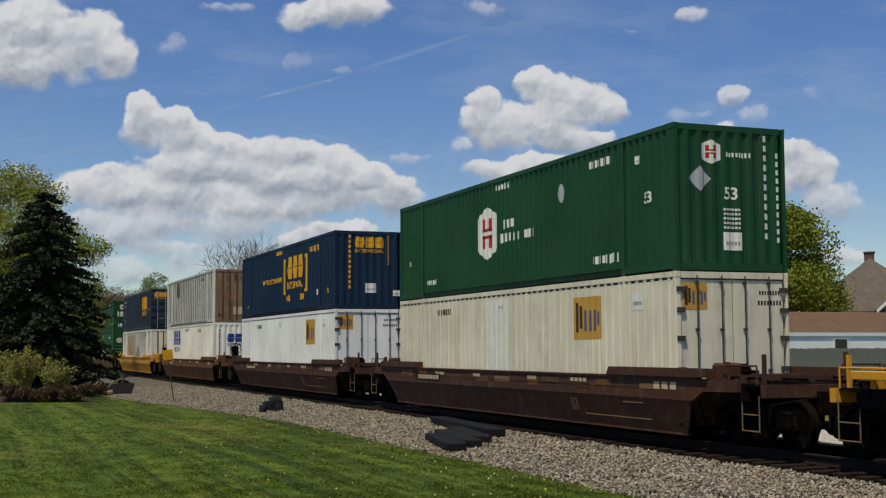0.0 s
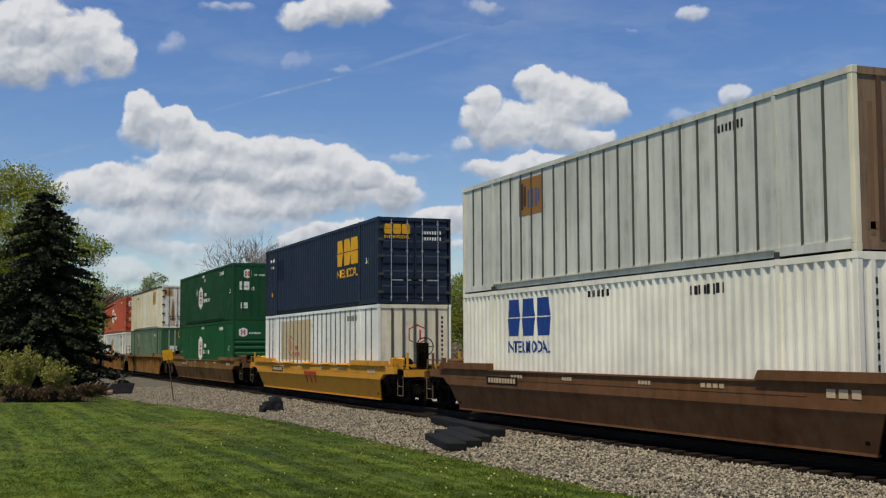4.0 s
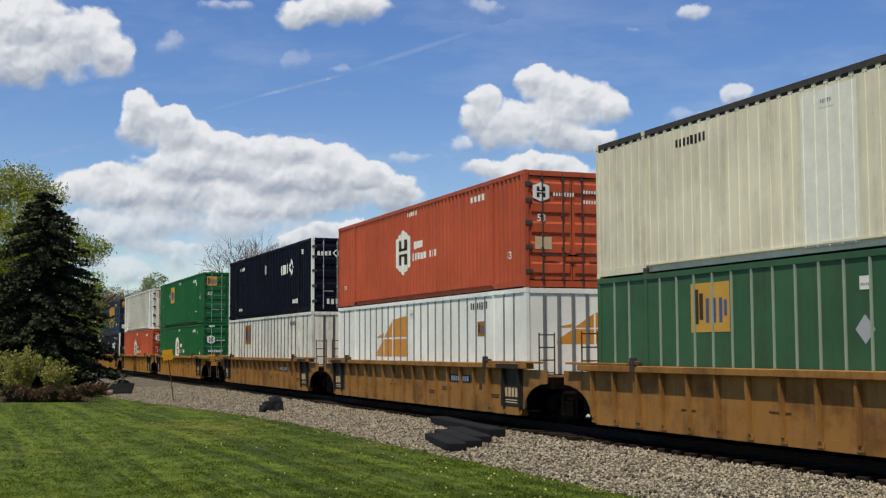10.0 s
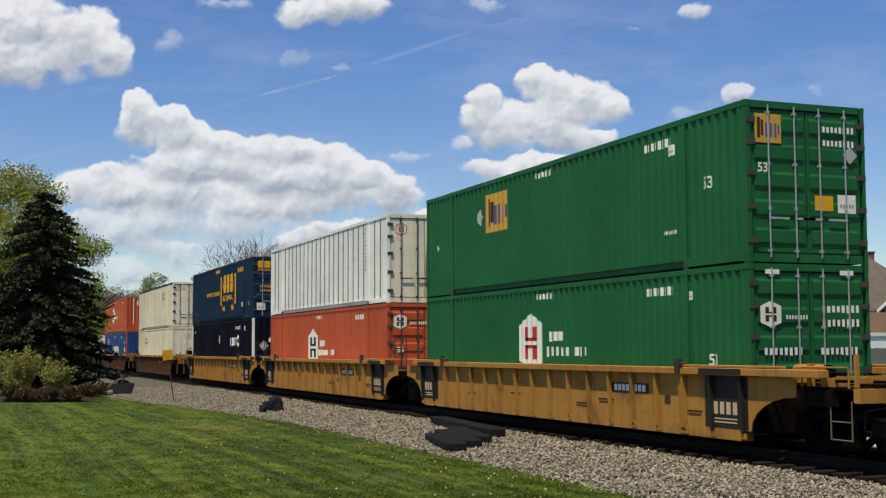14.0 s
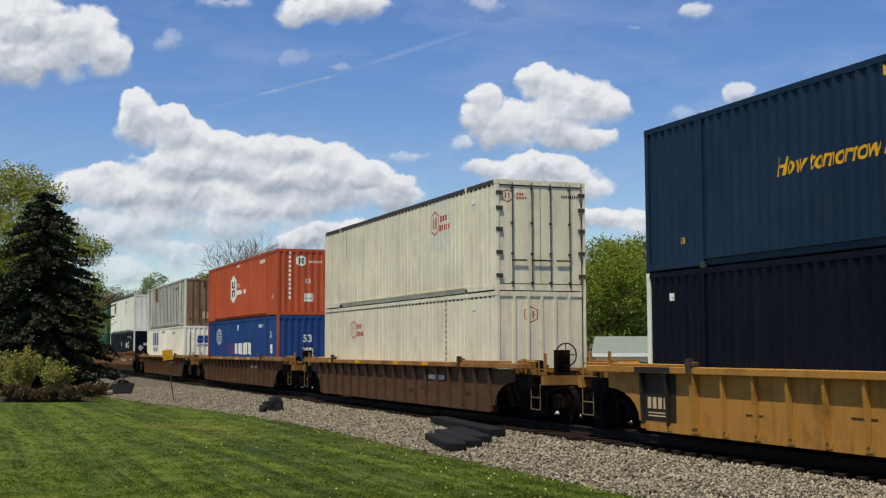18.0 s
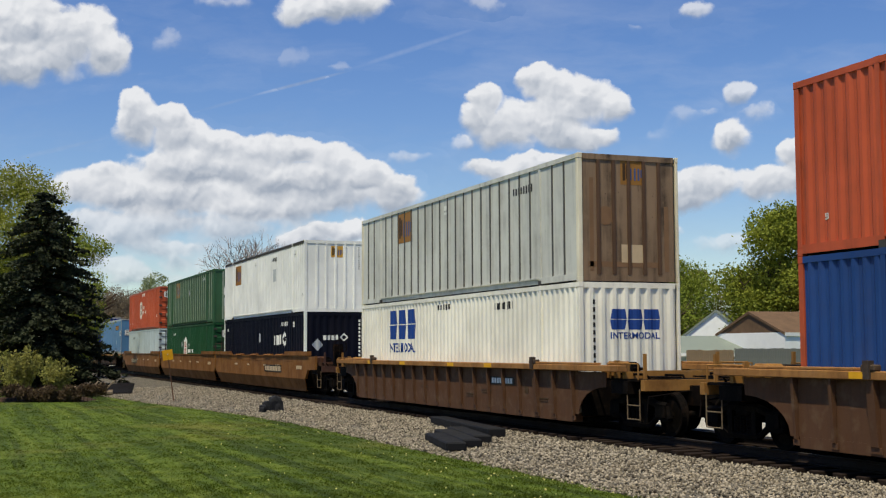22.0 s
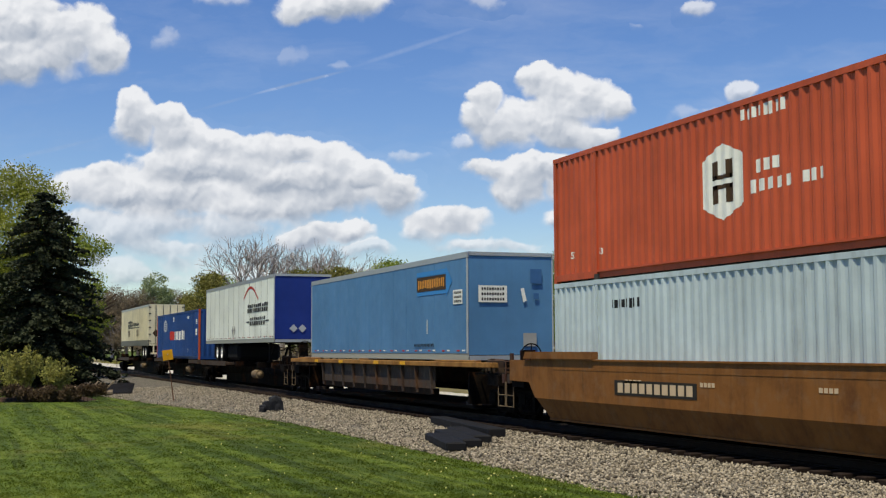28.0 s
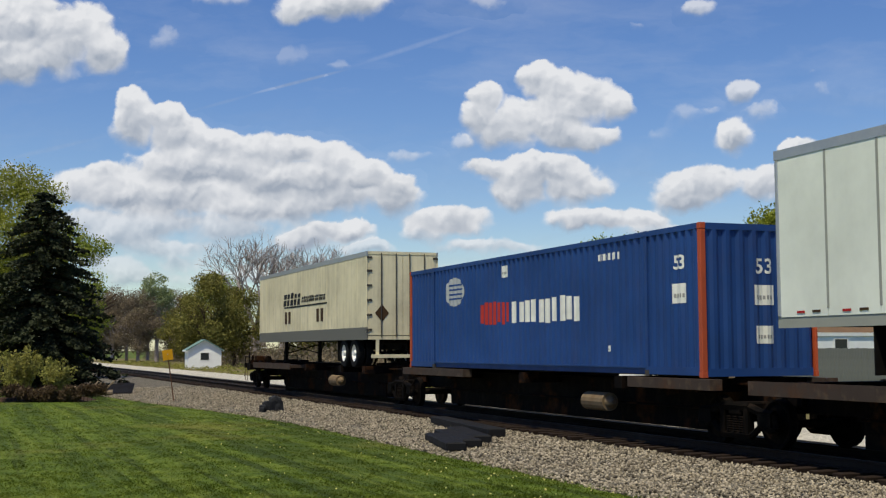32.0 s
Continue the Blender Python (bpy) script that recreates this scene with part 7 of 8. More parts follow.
def build_train():
    def hub(u=9.1, z=1.52, red=True, s=1.0):
        return [("side", "hex_red" if red else "hex", u, z, s), ("side", "bars2", u - 1.85, z - 0.06, s)]

    def hub_end(u=-0.43, z=2.36, kind="hex_red"):
        return [("end", kind, u, z, 0.34), ("end", "line", u + 0.62, z - 0.04, 0.5)]

    def small(kind="line"):
        return [("side", kind, 3.0, 2.52, 0.9), ("side", kind, 8.2, 2.64, 0.75)]

    emp_door = [("end", "gold", -0.86, 2.42, 0.56), ("end", "line_dark", 0.86, 2.5, 0.42), ("end", "line_dark", 0.86, 2.3, 0.48)]
    emp_line = [("side", "line_dark", 12.4, 2.45, 0.9), ("side", "card", 8.4, 2.5, 0.7), ("side", "card", 1.5, 2.37, 0.9)]
    csx_side = [("side", "block_yellow", 5.9, 1.68, 1.0), ("side", "bracket", 5.9, 1.58, 1.0), ("side", "line_yellow", 3.0, 2.45, 1.2), ("side", "line_yellow", 8.6, 2.66, 0.9), ("side", "53y", 0.9, 0.72, 0.62), ("side", "card", 2.5, 0.72, 0.5), ("side", "53y", 14.8, 0.55, 0.4)]
    csx_white = [("side", "block_blue", 12.0, 1.95, 0.98), ("side", "line_dark", 8.4, 2.6, 0.8), ("side", "line_dark", 4.2, 2.5, 1.0), ("end", "block_blue", 0.12, 1.95, 0.5), ("end", "column_dark", -0.92, 1.6, 1.0)]
    umax = [("side", "lozenge", 3.35, 1.86, 0.9), ("side", "diamond", 8.0, 1.95, 0.85), ("side", "line", 3.4, 2.5, 0.9), ("side", "card", 1.7, 2.45, 0.5), ("side", "card", 15.2, 2.4, 0.35)]
    umax_end = [("end", "lozenge", 0.35, 1.9, 0.42), ("end", "diamond", -0.75, 1.6, 0.9), ("end", "column", 1.0, 1.8, 0.9)]

    # car ahead, then one by one towards the rear
    well_car(2.78, "car_yellow", "ribbed", label="yellow well car of the freight train")
    s = -20.84
    well_car(s, "car_brown", "smooth", label="dark brown smooth-sided well car")
    stack(s, dict(colour="cream", side="sheet", end="doors", marks=[("side", "gold", 3.7, 2.08, 1.0), ("side", "patch_pale", 8.6, 1.4, 1.0)] + emp_line + emp_door, label="cream ribbed container with smooth doors, lower in a stack", rods="casting"),
          dict(colour="hub_green", marks=hub(9.24) + small() + hub_end() + [("side", "53", 1.05, 1.54, 0.75), ("side", "diamond", 4.9, 2.07, 0.85), ("side", "line", 2.84, 0.42, 1.0), ("side", "line", 13.4, 0.45, 0.7), ("side", "53", 15.2, 1.1, 0.45), ("side", "card", 1.4, 2.35, 0.4), ("end", "diamond", -0.7, 1.82, 0.95), ("end", "53", 0.0, 1.55, 0.8), ("end", "text_block", 0.02, 1.05, 1.0), ("end", "card", 0.03, 0.6, 0.85), ("end", "column", 0.82, 1.7, 1.15), ("end", "column", 1.1, 1.5, 1.0)], label="dark green corrugated container with a white hexagon emblem"))
    s = -44.33
    well_car(s, "car_brown", "smooth", label="dark brown smooth-sided well car")
    stack(s, dict(colour="white", side="sheet", end="doors", marks=[("side", "gold", 3.45, 2.1, 1.05)] + emp_line + emp_door, label="white ribbed container with smooth doors, lower in a stack", rods="casting"),
          dict(colour="blue", marks=csx_side + [("end", "block_yellow", 0.05, 2.38, 0.44), ("end", "card", 0.1, 0.78, 0.85), ("end", "column_yellow", -0.72, 1.75, 1.1), ("end", "column_yellow", 0.78, 2.2, 0.6), ("end", "card", 1.1, 0.6, 0.5)], label="dark blue corrugated container with yellow emblem"))
    s = -67.9
    well_car(s, "car_tan", "smooth", brake=True, label="tan-brown smooth-sided well car")
    stack(s, dict(colour="warm_white", marks=csx_white, label="cream-white corrugated container with a blue emblem"),
          dict(colour="grey", side="posts", posts="post_dark", end="posts", end_colour="rust_door", corner="cream", marks=[("side", "gold_rust", 11.84, 2.21, 0.98), ("side", "line_dark", 3.4, 2.5, 0.8), ("end", "gold_rust", 0.1, 2.45, 0.6), ("end", "disc", -0.55, 1.5, 1.0), ("end", "stain", 0.0, 1.2, 1.0), ("end", "card_tan", 0.1, 0.65, 1.2)], label="grey post-sided container with a rust-stained end"))
    s = -91.54
    well_car(s, "car_yellow", "smooth", brake=True, label="bright yellow smooth-sided well car")
    stack(s, dict(colour="white", side="posts", posts="post_dark", end="posts", end_colour="cream", marks=[("side", "patch_tan", 10.9, 1.8, 1.0), ("side", "hex_faint", 11.6, 1.55, 0.62), ("side", "bars2_red", 10.6, 1.35, 0.95), ("side", "line_dark", 3.0, 2.5, 1.0), ("side", "card", 8.2, 2.4, 0.7), ("end", "hex_faint", 0.1, 1.9, 0.48), ("end", "column_dark", 0.98, 1.7, 0.9)], label="white post-sided container with a tan stained patch and faded red emblem"),
          dict(colour="slate_blue", end="ribdoors", marks=[("side", "block_yellow", 3.6, 1.74, 1.02), ("side", "line", 14.9, 2.4, 0.7), ("side", "line", 14.9, 2.1, 0.6), ("side", "card_gold", 14.9, 0.9, 0.5), ("side", "patch_dark", 13.5, 1.9, 0.6), ("side", "53", 1.2, 1.5, 0.6), ("end", "block_yellow", -0.62, 2.42, 0.36), ("end", "line", 0.6, 2.4, 0.6), ("end", "line", 0.6, 2.2, 0.6)], label="slate-blue container with a large yellow emblem"))
    s = -115.02
    well_car(s, "car_mustard", "smooth", label="tan-brown smooth-sided well car")
    stack(s, dict(colour="mid_green", end="slats", marks=hub(8.98, 1.5) + small() + [("side", "53", 1.0, 1.49, 0.75), ("side", "53", 15.2, 1.3, 0.45), ("end", "hex_red", -0.75, 2.3, 0.33), ("end", "line", -0.15, 2.25, 0.5), ("end", "53", 0.1, 0.45, 0.5)], label="green container with a horizontally ribbed end", rods="casting"),
          dict(colour="hub_green", side="sheet", end="posts", posts="hub_green", marks=hub(9.01, 1.46, True, 0.92) + small() + [("side", "diamond", 10.25, 1.78, 0.95), ("side", "53", 0.75, 1.5, 0.7), ("side", "card", 7.8, 2.4, 0.4), ("end", "hex_red", -0.55, 2.36, 0.33), ("end", "line", 0.1, 2.3, 0.5), ("end", "card", -0.7, 1.75, 1.0), ("end", "53", -0.3, 1.6, 0.6), ("end", "card", -0.7, 0.75, 0.7), ("end", "column", 0.9, 1.6, 1.2), ("end", "column", 1.12, 1.5, 1.0)], label="green ribbed container with a white hexagon emblem"))
    # articulated three-unit cars
    s = -138.65
    well_car(s, "car_ochre", "ribbed", "coupled", "joint", brake=True, label="rusty yellow rib-sided well car")
    stack(s, dict(colour="old_green", side="posts", posts="post_pale", end="posts", marks=[("side", "gold", 11.85, 2.16, 0.98), ("side", "diamond", 7.62, 1.69, 0.85), ("side", "card", 7.6, 2.4, 0.5), ("side", "line", 3.2, 2.45, 0.8), ("end", "gold", 0.1, 2.5, 0.52), ("end", "card", -0.5, 1.5, 1.0), ("end", "column", 1.0, 2.1, 0.8)], label="faded green container with pale outer posts"),
          dict(colour="cream", side="sheet", end="doors", end_colour="dirty_white", marks=[("side", "gold", 3.71, 2.18, 1.0), ("side", "patch_pale", 8.36, 1.4, 1.0)] + emp_line + emp_door + [("end", "rust", -0.55, 1.2, 0.8), ("end", "rust", 0.75, 1.2, 0.6)], label="cream ribbed container with rust-streaked doors", rods="casting", top_dark=True))
    s = -158.48
    well_car(s, "car_ochre", "ribbed", "joint", "joint", dark_ends=True, label="rusty yellow rib-sided well car")
    stack(s, dict(colour="white", side="posts", posts="post_grey", end="posts", marks=[("side", "fan", 10.1, 1.75, 0.75), ("side", "card", 8.3, 2.5, 0.6), ("side", "line_dark", 3.0, 2.55, 1.0), ("side", "gold_faded", 2.82, 1.94, 0.42), ("end", "fan", 0.6, 1.9, 0.5)], label="white post-sided container with an orange fan emblem"),
          dict(colour="orange", end="ribdoors", marks=hub(9.05, 1.51, False) + small() + [("side", "53", 1.0, 0.85, 0.6), ("side", "53", 15.3, 0.7, 0.4)] + hub_end(-0.85, 2.36, "hex") + [("end", "53", -0.85, 1.72, 0.6), ("end", "card_tan", -0.8, 1.1, 0.9), ("end", "line", 0.6, 2.4, 0.5), ("end", "line", 0.6, 2.15, 0.5)], label="orange-red container with ribbed doors", rods="casting"))
    s = -178.32
    well_car(s, "car_ochre", "ribbed", "joint", "coupled", dark_ends=True, label="rusty yellow rib-sided well car")
    stack(s, dict(colour="dirty_white", side="posts", posts="post_dark", end="posts", marks=[("side", "gold_faded", 11.59, 2.13, 0.95), ("side", "card", 8.0, 2.5, 0.6), ("side", "line_dark", 3.0, 2.5, 0.9), ("end", "gold_faded", 0.25, 2.4, 0.6), ("end", "column_dark", 0.98, 1.7, 1.0)], label="weathered white post-sided container"),
          dict(colour="navy", end="ribdoors", corner="trailer_white", marks=[("side", "lozenge", 3.32, 1.93, 0.9), ("side", "diamond", 8.0, 2.09, 0.85), ("side", "line", 12.9, 2.4, 0.8), ("side", "line", 2.6, 0.5, 1.0), ("side", "line", 13.2, 0.45, 0.7), ("side", "card", 1.5, 2.45, 0.45), ("end", "lozenge", -0.3, 2.3, 0.38), ("end", "diamond", 0.78, 1.85, 0.8), ("end", "line", 0.75, 2.3, 0.45), ("end", "line", 0.0, 0.4, 1.2)], label="navy blue container with white corner posts and lozenge emblem"))
    s = -201.6
    well_car(s, "car_gold", "ribbed", "coupled", "joint", dark_ends=True, label="rusty yellow rib-sided well car")
    stack(s, dict(colour="bright_green", end="ribdoors", marks=hub(9.0, 1.55) + small() + [("side", "53", 1.15, 1.2, 0.7), ("side", "53", 15.4, 0.9, 0.5), ("side", "card", 1.9, 2.4, 0.4), ("end", "hex", -0.85, 2.0, 0.33), ("end", "line", -0.3, 1.95, 0.4), ("end", "line", 0.65, 2.1, 0.7), ("end", "line", 0.65, 1.85, 0.7), ("end", "line", -0.6, 1.35, 0.7), ("end", "line", 0.6, 1.35, 0.7), ("end", "card_flat", -0.8, 2.75, 0.6), ("end", "card_flat", 0.8, 2.75, 0.6)], label="bright green corrugated container with galvanised door rods"),
          dict(colour="bright_green", end="ribdoors", marks=[("side", "gold", 10.99, 2.03, 1.08), ("side", "diamond", 12.1, 1.98, 0.85), ("side", "53", 1.26, 1.57, 0.75), ("side", "card", 2.5, 2.35, 0.5), ("side", "53", 15.2, 1.4, 0.45), ("side", "line", 2.6, 0.75, 0.4), ("end", "gold", -0.82, 2.4, 0.56), ("end", "53", -0.95, 1.7, 0.55), ("end", "diamond", 0.95, 2.0, 0.6), ("end", "line", 0.7, 2.45, 0.6), ("end", "line", 0.7, 2.2, 0.6), ("end", "card_gold", 0.35, 1.1, 0.8), ("end", "card", 0.85, 1.1, 0.8)] + small(), label="bright green corrugated container with a gold emblem"))
    s = -221.42
    well_car(s, "car_gold", "ribbed", "joint", "joint", dark_ends=True, label="rusty yellow rib-sided well car")
    stack(s, dict(colour="orange", end="ribdoors", marks=hub(9.1, 1.5, False) + small() + hub_end(-0.85, 2.3, "hex") + [("end", "53", -0.85, 1.4, 0.6), ("side", "53", 1.0, 0.85, 0.6)], label="orange-red container, lower in a stack", rods="casting"),
          dict(colour="white", side="posts", posts="post_grey", end="doors", end_colour="cream", marks=[("side", "column_dark", 2.4, 1.9, 0.8), ("end", "hex_faint", -0.8, 2.4, 0.3), ("end", "rust", 0.1, 1.1, 0.5)], label="white post-sided container with cream doors", rods="casting"))
    s = -241.25
    well_car(s, "car_gold", "ribbed", "joint", "coupled", dark_ends=True, label="rusty yellow rib-sided well car")
    stack(s, dict(colour="navy", corner="trailer_white", marks=umax + umax_end, label="navy blue container with white corner posts"),
          dict(colour="blue", end="ribdoors", marks=csx_side + [("end", "block_yellow", -0.62, 2.45, 0.36), ("end", "line_yellow", -0.6, 1.5, 0.6), ("end", "line_yellow", -0.6, 1.3, 0.6), ("end", "line", 0.6, 1.5, 0.6), ("end", "card", -0.9, 0.55, 0.8), ("end", "card_gold", 0.55, 0.7, 0.7)], label="dark blue container with yellow emblem and galvanised door rods"))
    s = -264.95
    well_car(s, "car_red_brown", "ribbed", brake=True, label="brown rib-sided well car with yellow patches", chord="car_chord")
    stack(s, dict(colour="cream", side="sheet", end="posts", marks=[("side", "hex_faint", 12.51, 2.09, 0.46), ("side", "bars2_red", 11.77, 2.07, 0.9), ("side", "column_dark", 3.6, 1.9, 0.9), ("side", "card", 1.5, 2.45, 0.6), ("end", "hex_faint", -0.3, 2.3, 0.3)], label="cream ribbed container with faded red emblem, lower in a stack"),
          dict(colour="cream", side="sheet", end="doors", marks=[("side", "patch_pale2", 4.02, 2.06, 1.0), ("side", "hex_faint", 4.46, 2.15, 0.52), ("side", "bars2_red", 3.68, 2.11, 0.92), ("side", "column_dark", 13.4, 2.2, 0.5), ("side", "card", 1.5, 2.4, 0.6), ("end", "hex_faint", -0.95, 2.48, 0.24), ("end", "bars2_red", -0.55, 2.48, 0.35), ("end", "line_dark", 0.85, 2.5, 0.42)], label="cream ribbed container with faded red emblem and dark hinges", rods="casting", top_dark=True))
    s = -288.65
    well_car(s, "car_red_brown", "ribbed", brake=True, label="brown rib-sided well car with yellow patches", chord="car_chord")
    stack(s, dict(colour="royal", corner="orange", marks=[("side", "globe", 12.98, 2.1, 1.0), ("side", "stack", 7.13, 1.47, 1.0), ("side", "53", 1.19, 2.06, 1.1), ("side", "card", 1.19, 1.45, 0.95), ("side", "card", 8.2, 2.5, 0.6), ("side", "line", 3.2, 2.5, 0.8), ("end", "53", 0.05, 1.9, 1.05), ("end", "card", 0.08, 1.3, 0.95), ("end", "column", 0.85, 1.7, 0.9)], label="royal blue corrugated container with orange corner posts"),
          dict(colour="orange", marks=hub(9.44, 1.54, False) + small() + [("side", "53", 1.0, 0.85, 0.6), ("side", "53", 15.4, 0.6, 0.35), ("end", "hex", -0.25, 2.38, 0.34), ("end", "line", 0.4, 2.34, 0.5), ("end", "53", 0.05, 1.5, 0.65), ("end", "card", 0.1, 0.78, 0.85), ("end", "column", -0.75, 1.75, 1.15), ("end", "column", 1.08, 1.9, 0.8)], label="orange-red corrugated container with white emblem"))
    s = -312.6
    well_car(s, "car_red_brown", "ribbed", label="brown rib-sided well car with yellow patches", chord="car_chord")
    stack(s, dict(colour="warm_white", marks=csx_white, label="cream-white corrugated container with a blue emblem"),
          dict(colour="grey", side="posts", posts="post_dark", end="posts", end_colour="rust_door", corner="cream", marks=[("side", "gold_rust", 11.74, 2.28, 1.0), ("side", "card", 8.2, 2.45, 0.6), ("side", "line_dark", 3.0, 2.4, 1.0), ("end", "gold_rust", 0.1, 2.5, 0.6), ("end", "disc", -0.6, 1.5, 1.0), ("end", "stain", 0.1, 1.2, 1.0), ("end", "card_tan", 0.1, 0.65, 1.2)], label="pale grey post-sided container with a rust-brown end"))
    s = -336.36
    well_car(s, "car_orange", "smooth", "coupled", "joint", brake=True, label="rust-orange smooth-sided well car")
    stack(s, dict(colour="navy", corner="trailer_white", marks=umax + umax_end, label="navy blue container with white corner posts"),
          dict(colour="white", side="sheet", end="posts", marks=[("side", "gold_rust", 12.82, 2.16, 1.02), ("side", "line_dark", 5.2, 2.45, 0.9), ("side", "card", 9.0, 2.45, 0.5), ("side", "card", 1.6, 2.45, 0.7), ("side", "53d", 0.4, 0.7, 0.4), ("side", "patch_grey", 5.2, 1.75, 0.6), ("end", "gold", 0.05, 2.45, 0.5), ("end", "column_dark", 0.98, 2.2, 0.5)], label="white ribbed container with gold emblem", top_dark=True))
    s = -355.54
    well_car(s, "car_orange", "smooth", "joint", "joint", label="rust-orange smooth-sided well car")
    stack(s, dict(colour="hub_green", end="ribdoors", marks=hub(8.93, 1.55, True, 0.95) + [("side", "diamond", 10.14, 1.75, 0.85), ("side", "line", 13.0, 2.4, 0.7), ("side", "53", 0.7, 1.2, 0.6), ("end", "hex", -0.6, 2.3, 0.34), ("end", "diamond", 0.1, 1.4, 0.9), ("end", "line", 0.0, 2.3, 0.5)], label="green container with white hexagon emblem", rods="casting"),
          dict(colour="old_green", side="posts", posts="post_pale", end="posts", marks=[("side", "gold_faded", 12.0, 2.23, 1.0), ("side", "diamond", 7.8, 1.9, 0.8), ("side", "line", 3.0, 2.5, 0.8), ("end", "gold_faded", 0.3, 2.45, 0.5), ("end", "card", -0.5, 1.7, 1.0), ("end", "patch_grey", -0.5, 1.1, 0.5), ("end", "card_tan", -0.5, 0.7, 0.8)], label="faded green container with outer posts"))
    s = -375.37
    well_car(s, "car_orange", "smooth", "joint", "coupled", label="rust-orange smooth-sided well car")
    stack(s, dict(colour="pale_blue", end="ribdoors", marks=[("side", "line_dark", 12.9, 2.35, 1.0), ("end", "column_dark", 0.2, 1.6, 0.9)], label="pale blue-grey corrugated container", rods="casting"),
          dict(colour="orange", end="ribdoors", marks=hub(9.25, 1.52, False) + [("side", "line", 8.0, 2.62, 1.1), ("side", "53", 1.2, 0.9, 0.6), ("side", "53", 15.2, 0.6, 0.5), ("side", "53", 13.9, 0.6, 0.45)] + hub_end(-0.75, 2.36, "hex") + [("end", "53", -0.65, 1.5, 0.6), ("end", "card_tan", -0.6, 0.9, 0.9), ("end", "line", 0.5, 2.2, 0.6)], label="orange-red container with white emblem", rods="casting"))
    # blue trailer body in a low well car
    s = -396.85
    well_car(s, "car_dull", "shallow", "coupled", "coupled", brake=True, label="grimy grey-brown rib-sided well car", chord="car_ochre")
    trailer(s, 1.47, "sky_blue", "sky_blue", "light blue box trailer body with silver corners", height=2.95, wheels=False, legs=False, name="trailer_body", marks=[
        ("side", [rect(-2.81, 2.21, 2.4, 0.42)], "d_brown", "emblem", "brown lettering band with arrow point"),
        ("side", [[(-1.6, 1.78), (-1.1, 2.21), (-1.6, 2.65)], rect(-2.81, 2.51, 2.4, 0.14), rect(-2.81, 1.93, 2.4, 0.1)], "d_ltblue", "arrow", "blue arrow"),
        ("side", row_of_bars(-2.81, 2.21, 2.2, 0.28, 15, 0.3, 3), "d_orange", "lettering", "orange lettering blocks"),
        ("side", [rect(-0.69, 1.74, 0.7, 0.4)], "d_white", "placard", "white warning placard"), ("end", [rect(-0.55, 1.8, 0.85, 0.46)], "d_white", "placard", "white warning placard"),
        ("side", [r for q in (-0.12, 0.0, 0.12) for r in row_of_bars(-0.69, 1.74 + q, 0.56, 0.07, 9, 0.25, 4)], "d_black", "lettering", "three lines of dark lettering"), ("end", [r for q in (-0.14, 0.0, 0.14) for r in row_of_bars(-0.55, 1.8 + q, 0.7, 0.08, 9, 0.25, 5)], "d_black", "lettering", "three lines of dark lettering"),
        ("side", [rect(-3.1, 0.95, 0.06, 0.42)], "d_white", "sticker", "white strip"), ("side", row_of_bars(-3.4, 0.42, 1.7, 0.09, 14, 0.3, 6), "d_navy", "lettering", ""), ("end", [[(0.28, 1.95), (0.38, 1.98), (0.46, 1.62), (0.36, 1.58)]], "d_white", "sticker", "white sticker"), ("end", [rect(0.55, 0.55, 0.4, 0.36)], "d_grey", "connector_plate", "grey connector plate"),
        ("end", [rect(0.75, 2.3, 0.34, 0.4), rect(0.75, 1.75, 0.16, 0.16)], "d_steelblue", "patch", "darker blue repair patch")])
    # spine cars
    s = -419.22
    spine_car(s, "coupled", "joint", "trailer")
    sw = [[(-6.3 + 0.35 * i, 1.5 + 0.95 * math.sin(0.45 + i * 0.26) + 0.1), (-6.3 + 0.35 * (i + 1), 1.5 + 0.95 * math.sin(0.45 + (i + 1) * 0.26) + 0.1), (-6.3 + 0.35 * (i + 1), 1.5 + 0.95 * math.sin(0.45 + (i + 1) * 0.26) + 0.22), (-6.3 + 0.35 * i, 1.5 + 0.95 * math.sin(0.45 + i * 0.26) + 0.22)] for i in range(9)]
    trailer(s, 2.1, "trailer_white", "deep_blue", "white box trailer with a deep blue nose", marks=[
        ("side", sw, "d_red", "swoosh", "red swoosh"), ("side", slanted(-3.3, 1.62, 4.3, 0.42, 10, 1) + slanted(-3.3, 1.02, 3.2, 0.42, 8, 2) + [rect(-5.3, 0.98, 0.6, 0.07), rect(-1.3, 0.98, 0.7, 0.07)], "d_black", "lettering", "black lettering blocks"),
        ("side", [[(-9.08, 0.62), (-8.86, 0.38), (-8.64, 0.62), (-8.86, 0.86)], [(-8.58, 0.64), (-8.36, 0.4), (-8.14, 0.64), (-8.36, 0.88)]], "d_grey", "placard", "grey diamond placards"),
        ("end", [[(-0.6, 0.6), (-0.42, 0.42), (-0.24, 0.6), (-0.42, 0.78)], [(-0.2, 0.6), (-0.02, 0.42), (0.16, 0.6), (-0.02, 0.78)]], "d_silver", "placard", "silver diamond placards")])
    s = -437.67
    spine_car(s, "joint", "joint", "box")
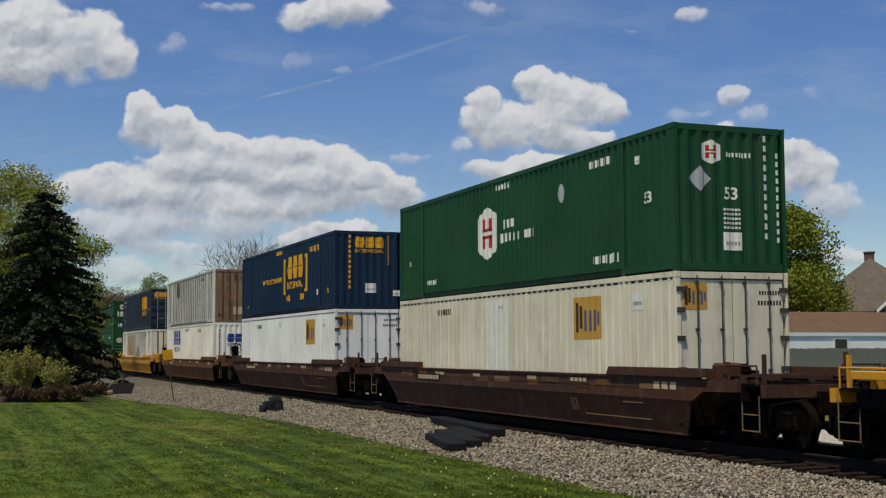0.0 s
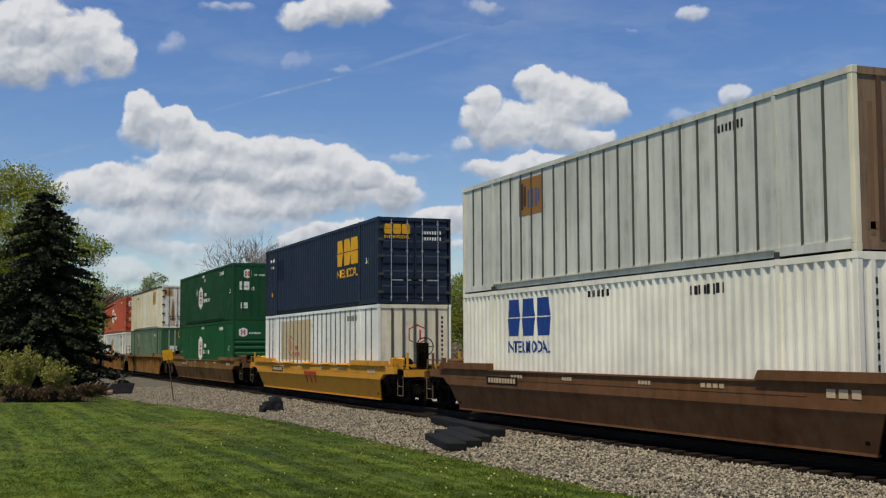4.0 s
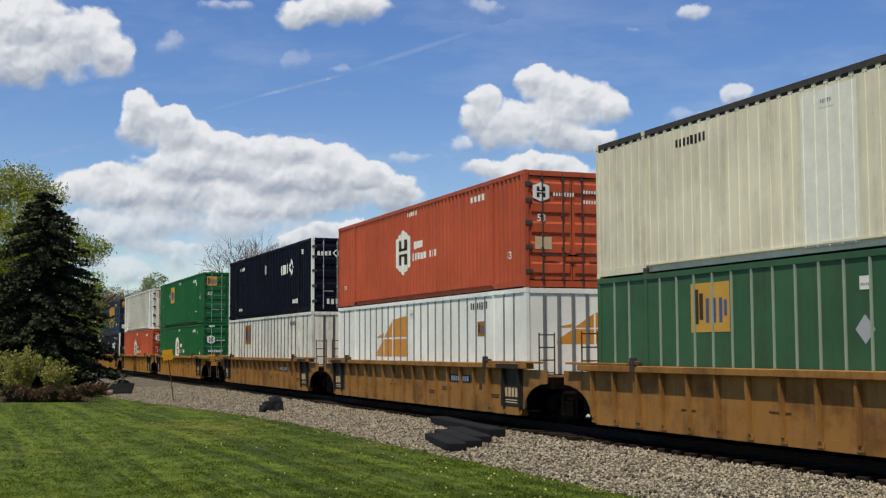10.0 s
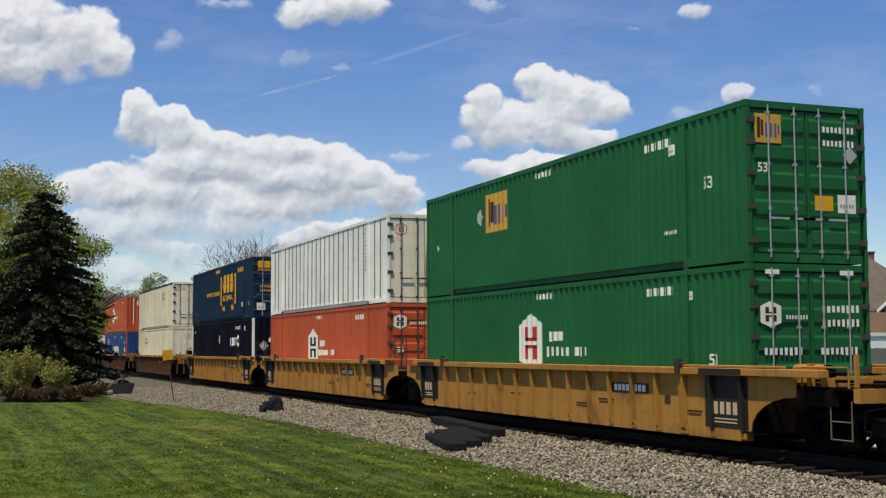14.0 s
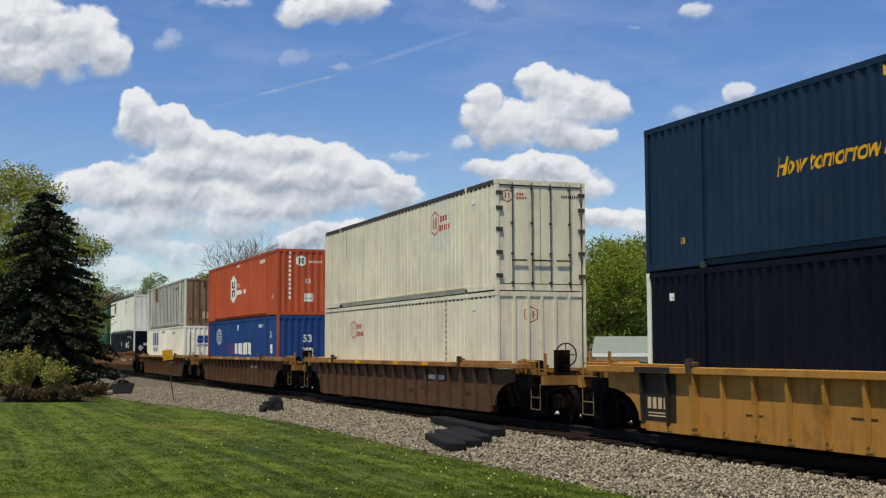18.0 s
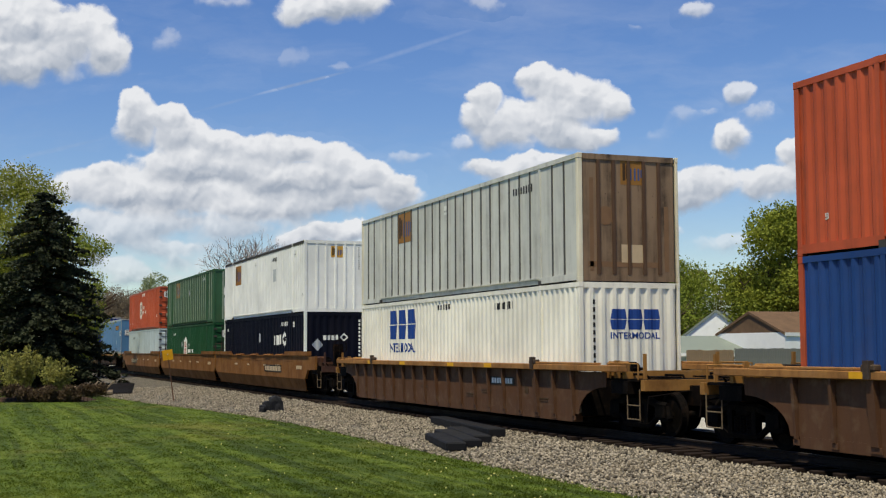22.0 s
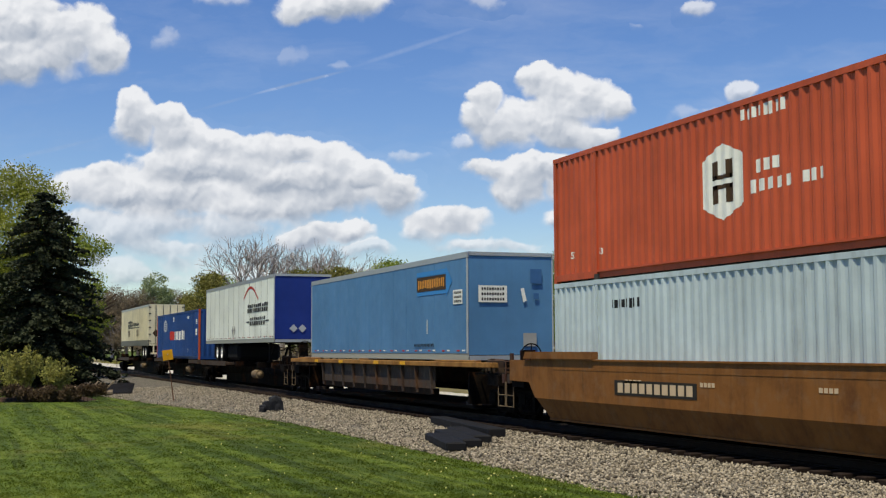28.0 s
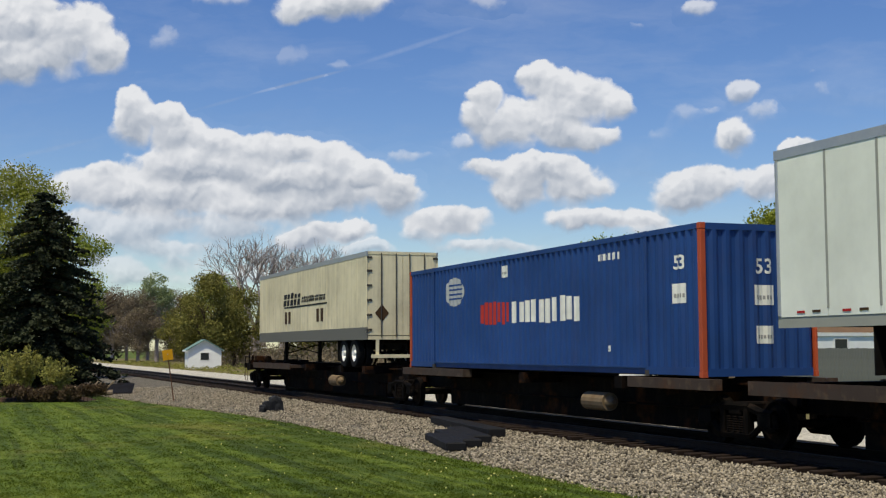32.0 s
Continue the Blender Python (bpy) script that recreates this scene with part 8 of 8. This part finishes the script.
    container(s, 1.22, "royal", corner="orange", marks=[("side", "globe", 12.5, 2.13, 0.95), ("side", "stack", 6.75, 1.46, 1.0), ("side", "53", 0.8, 2.2, 0.9), ("side", "card", 0.8, 1.6, 0.9), ("side", "card", 9.0, 2.5, 0.7), ("side", "line", 3.6, 2.5, 0.8), ("side", "card", 3.6, 0.55, 0.3), ("end", "53", 0.1, 2.1, 0.95), ("end", "card", 0.1, 1.55, 0.9), ("end", "card", 0.1, 0.8, 0.8)], label="royal blue corrugated container with orange corner posts")
    s = -458.17
    spine_car(s, "joint", "coupled", "trailer")
    trailer(s, 2.1, "trailer_cream", "trailer_cream", "cream box trailer with barn doors and a grey lower rail", doors=True, tape=False, skirt=True, marks=[
        ("side", slanted(-10.2, 1.75, 2.9, 0.52, 5, 3) + slanted(-6.9, 1.68, 3.5, 0.24, 12, 4) + [rect(-8.2, 1.42, 6.6, 0.06)], "d_black", "lettering", "dark lettering blocks"),
        ("side", [rect(-11.2, 0.99, 0.36, 0.5), rect(-10.6, 0.99, 0.36, 0.5), rect(-6.2, 0.99, 0.36, 0.5), rect(-5.6, 0.99, 0.36, 0.5)], "d_brown", "placard", "dark placards"),
        ("end", [[(-1.0, 0.9), (-0.75, 0.6), (-0.5, 0.9), (-0.75, 1.2)]], "d_brown", "placard", "dark diamond placard")])


# ---- build ----
build_ground()
build_verge()
build_track()
CLOUDS = [build_clouds("high_clouds", PUFFS, 2216.0, TRAILS, 0.16), build_clouds("low_clouds", LOW_PUFFS, 2700.0)]
build_train()
build_slabs()
build_boulder()
build_sign()
build_shrub_bed()
build_ornament()
build_trees()
build_buildings()
build_ballast_stones()
build_grass()


def motions():
    for ob, s in MOVING:
        z = ob.matrix_basis.translation.z
        walk(ob, [(t, pose(s + travelled(t), 0, z)) for t in (0.0, 10.0, 20.0, 21.6, 22.1, 22.5, 23.0, 23.5, 24.0, 24.5, 25.0, 25.5, 26.0, 26.5, 29.0, 32.0)])
    step = 1.0 / FPS
    for w, x, y, z in SPINNING:
        walk(w, [(i * step, pose(x, y, z, 0, math.degrees(travelled(i * step) / WHEEL_R) % 360, 0)) for i in range(961)])
    for ob, far, near in zip(CLOUDS, (2284.0, 2735.0), (2216.0, 2700.0)):
        walk(ob, [(t, VIEW @ Matrix.Translation((0, 0, -(far + (near - far) * t / 32.0)))) for t in (0.0, 16.0, 32.0)])


motions()
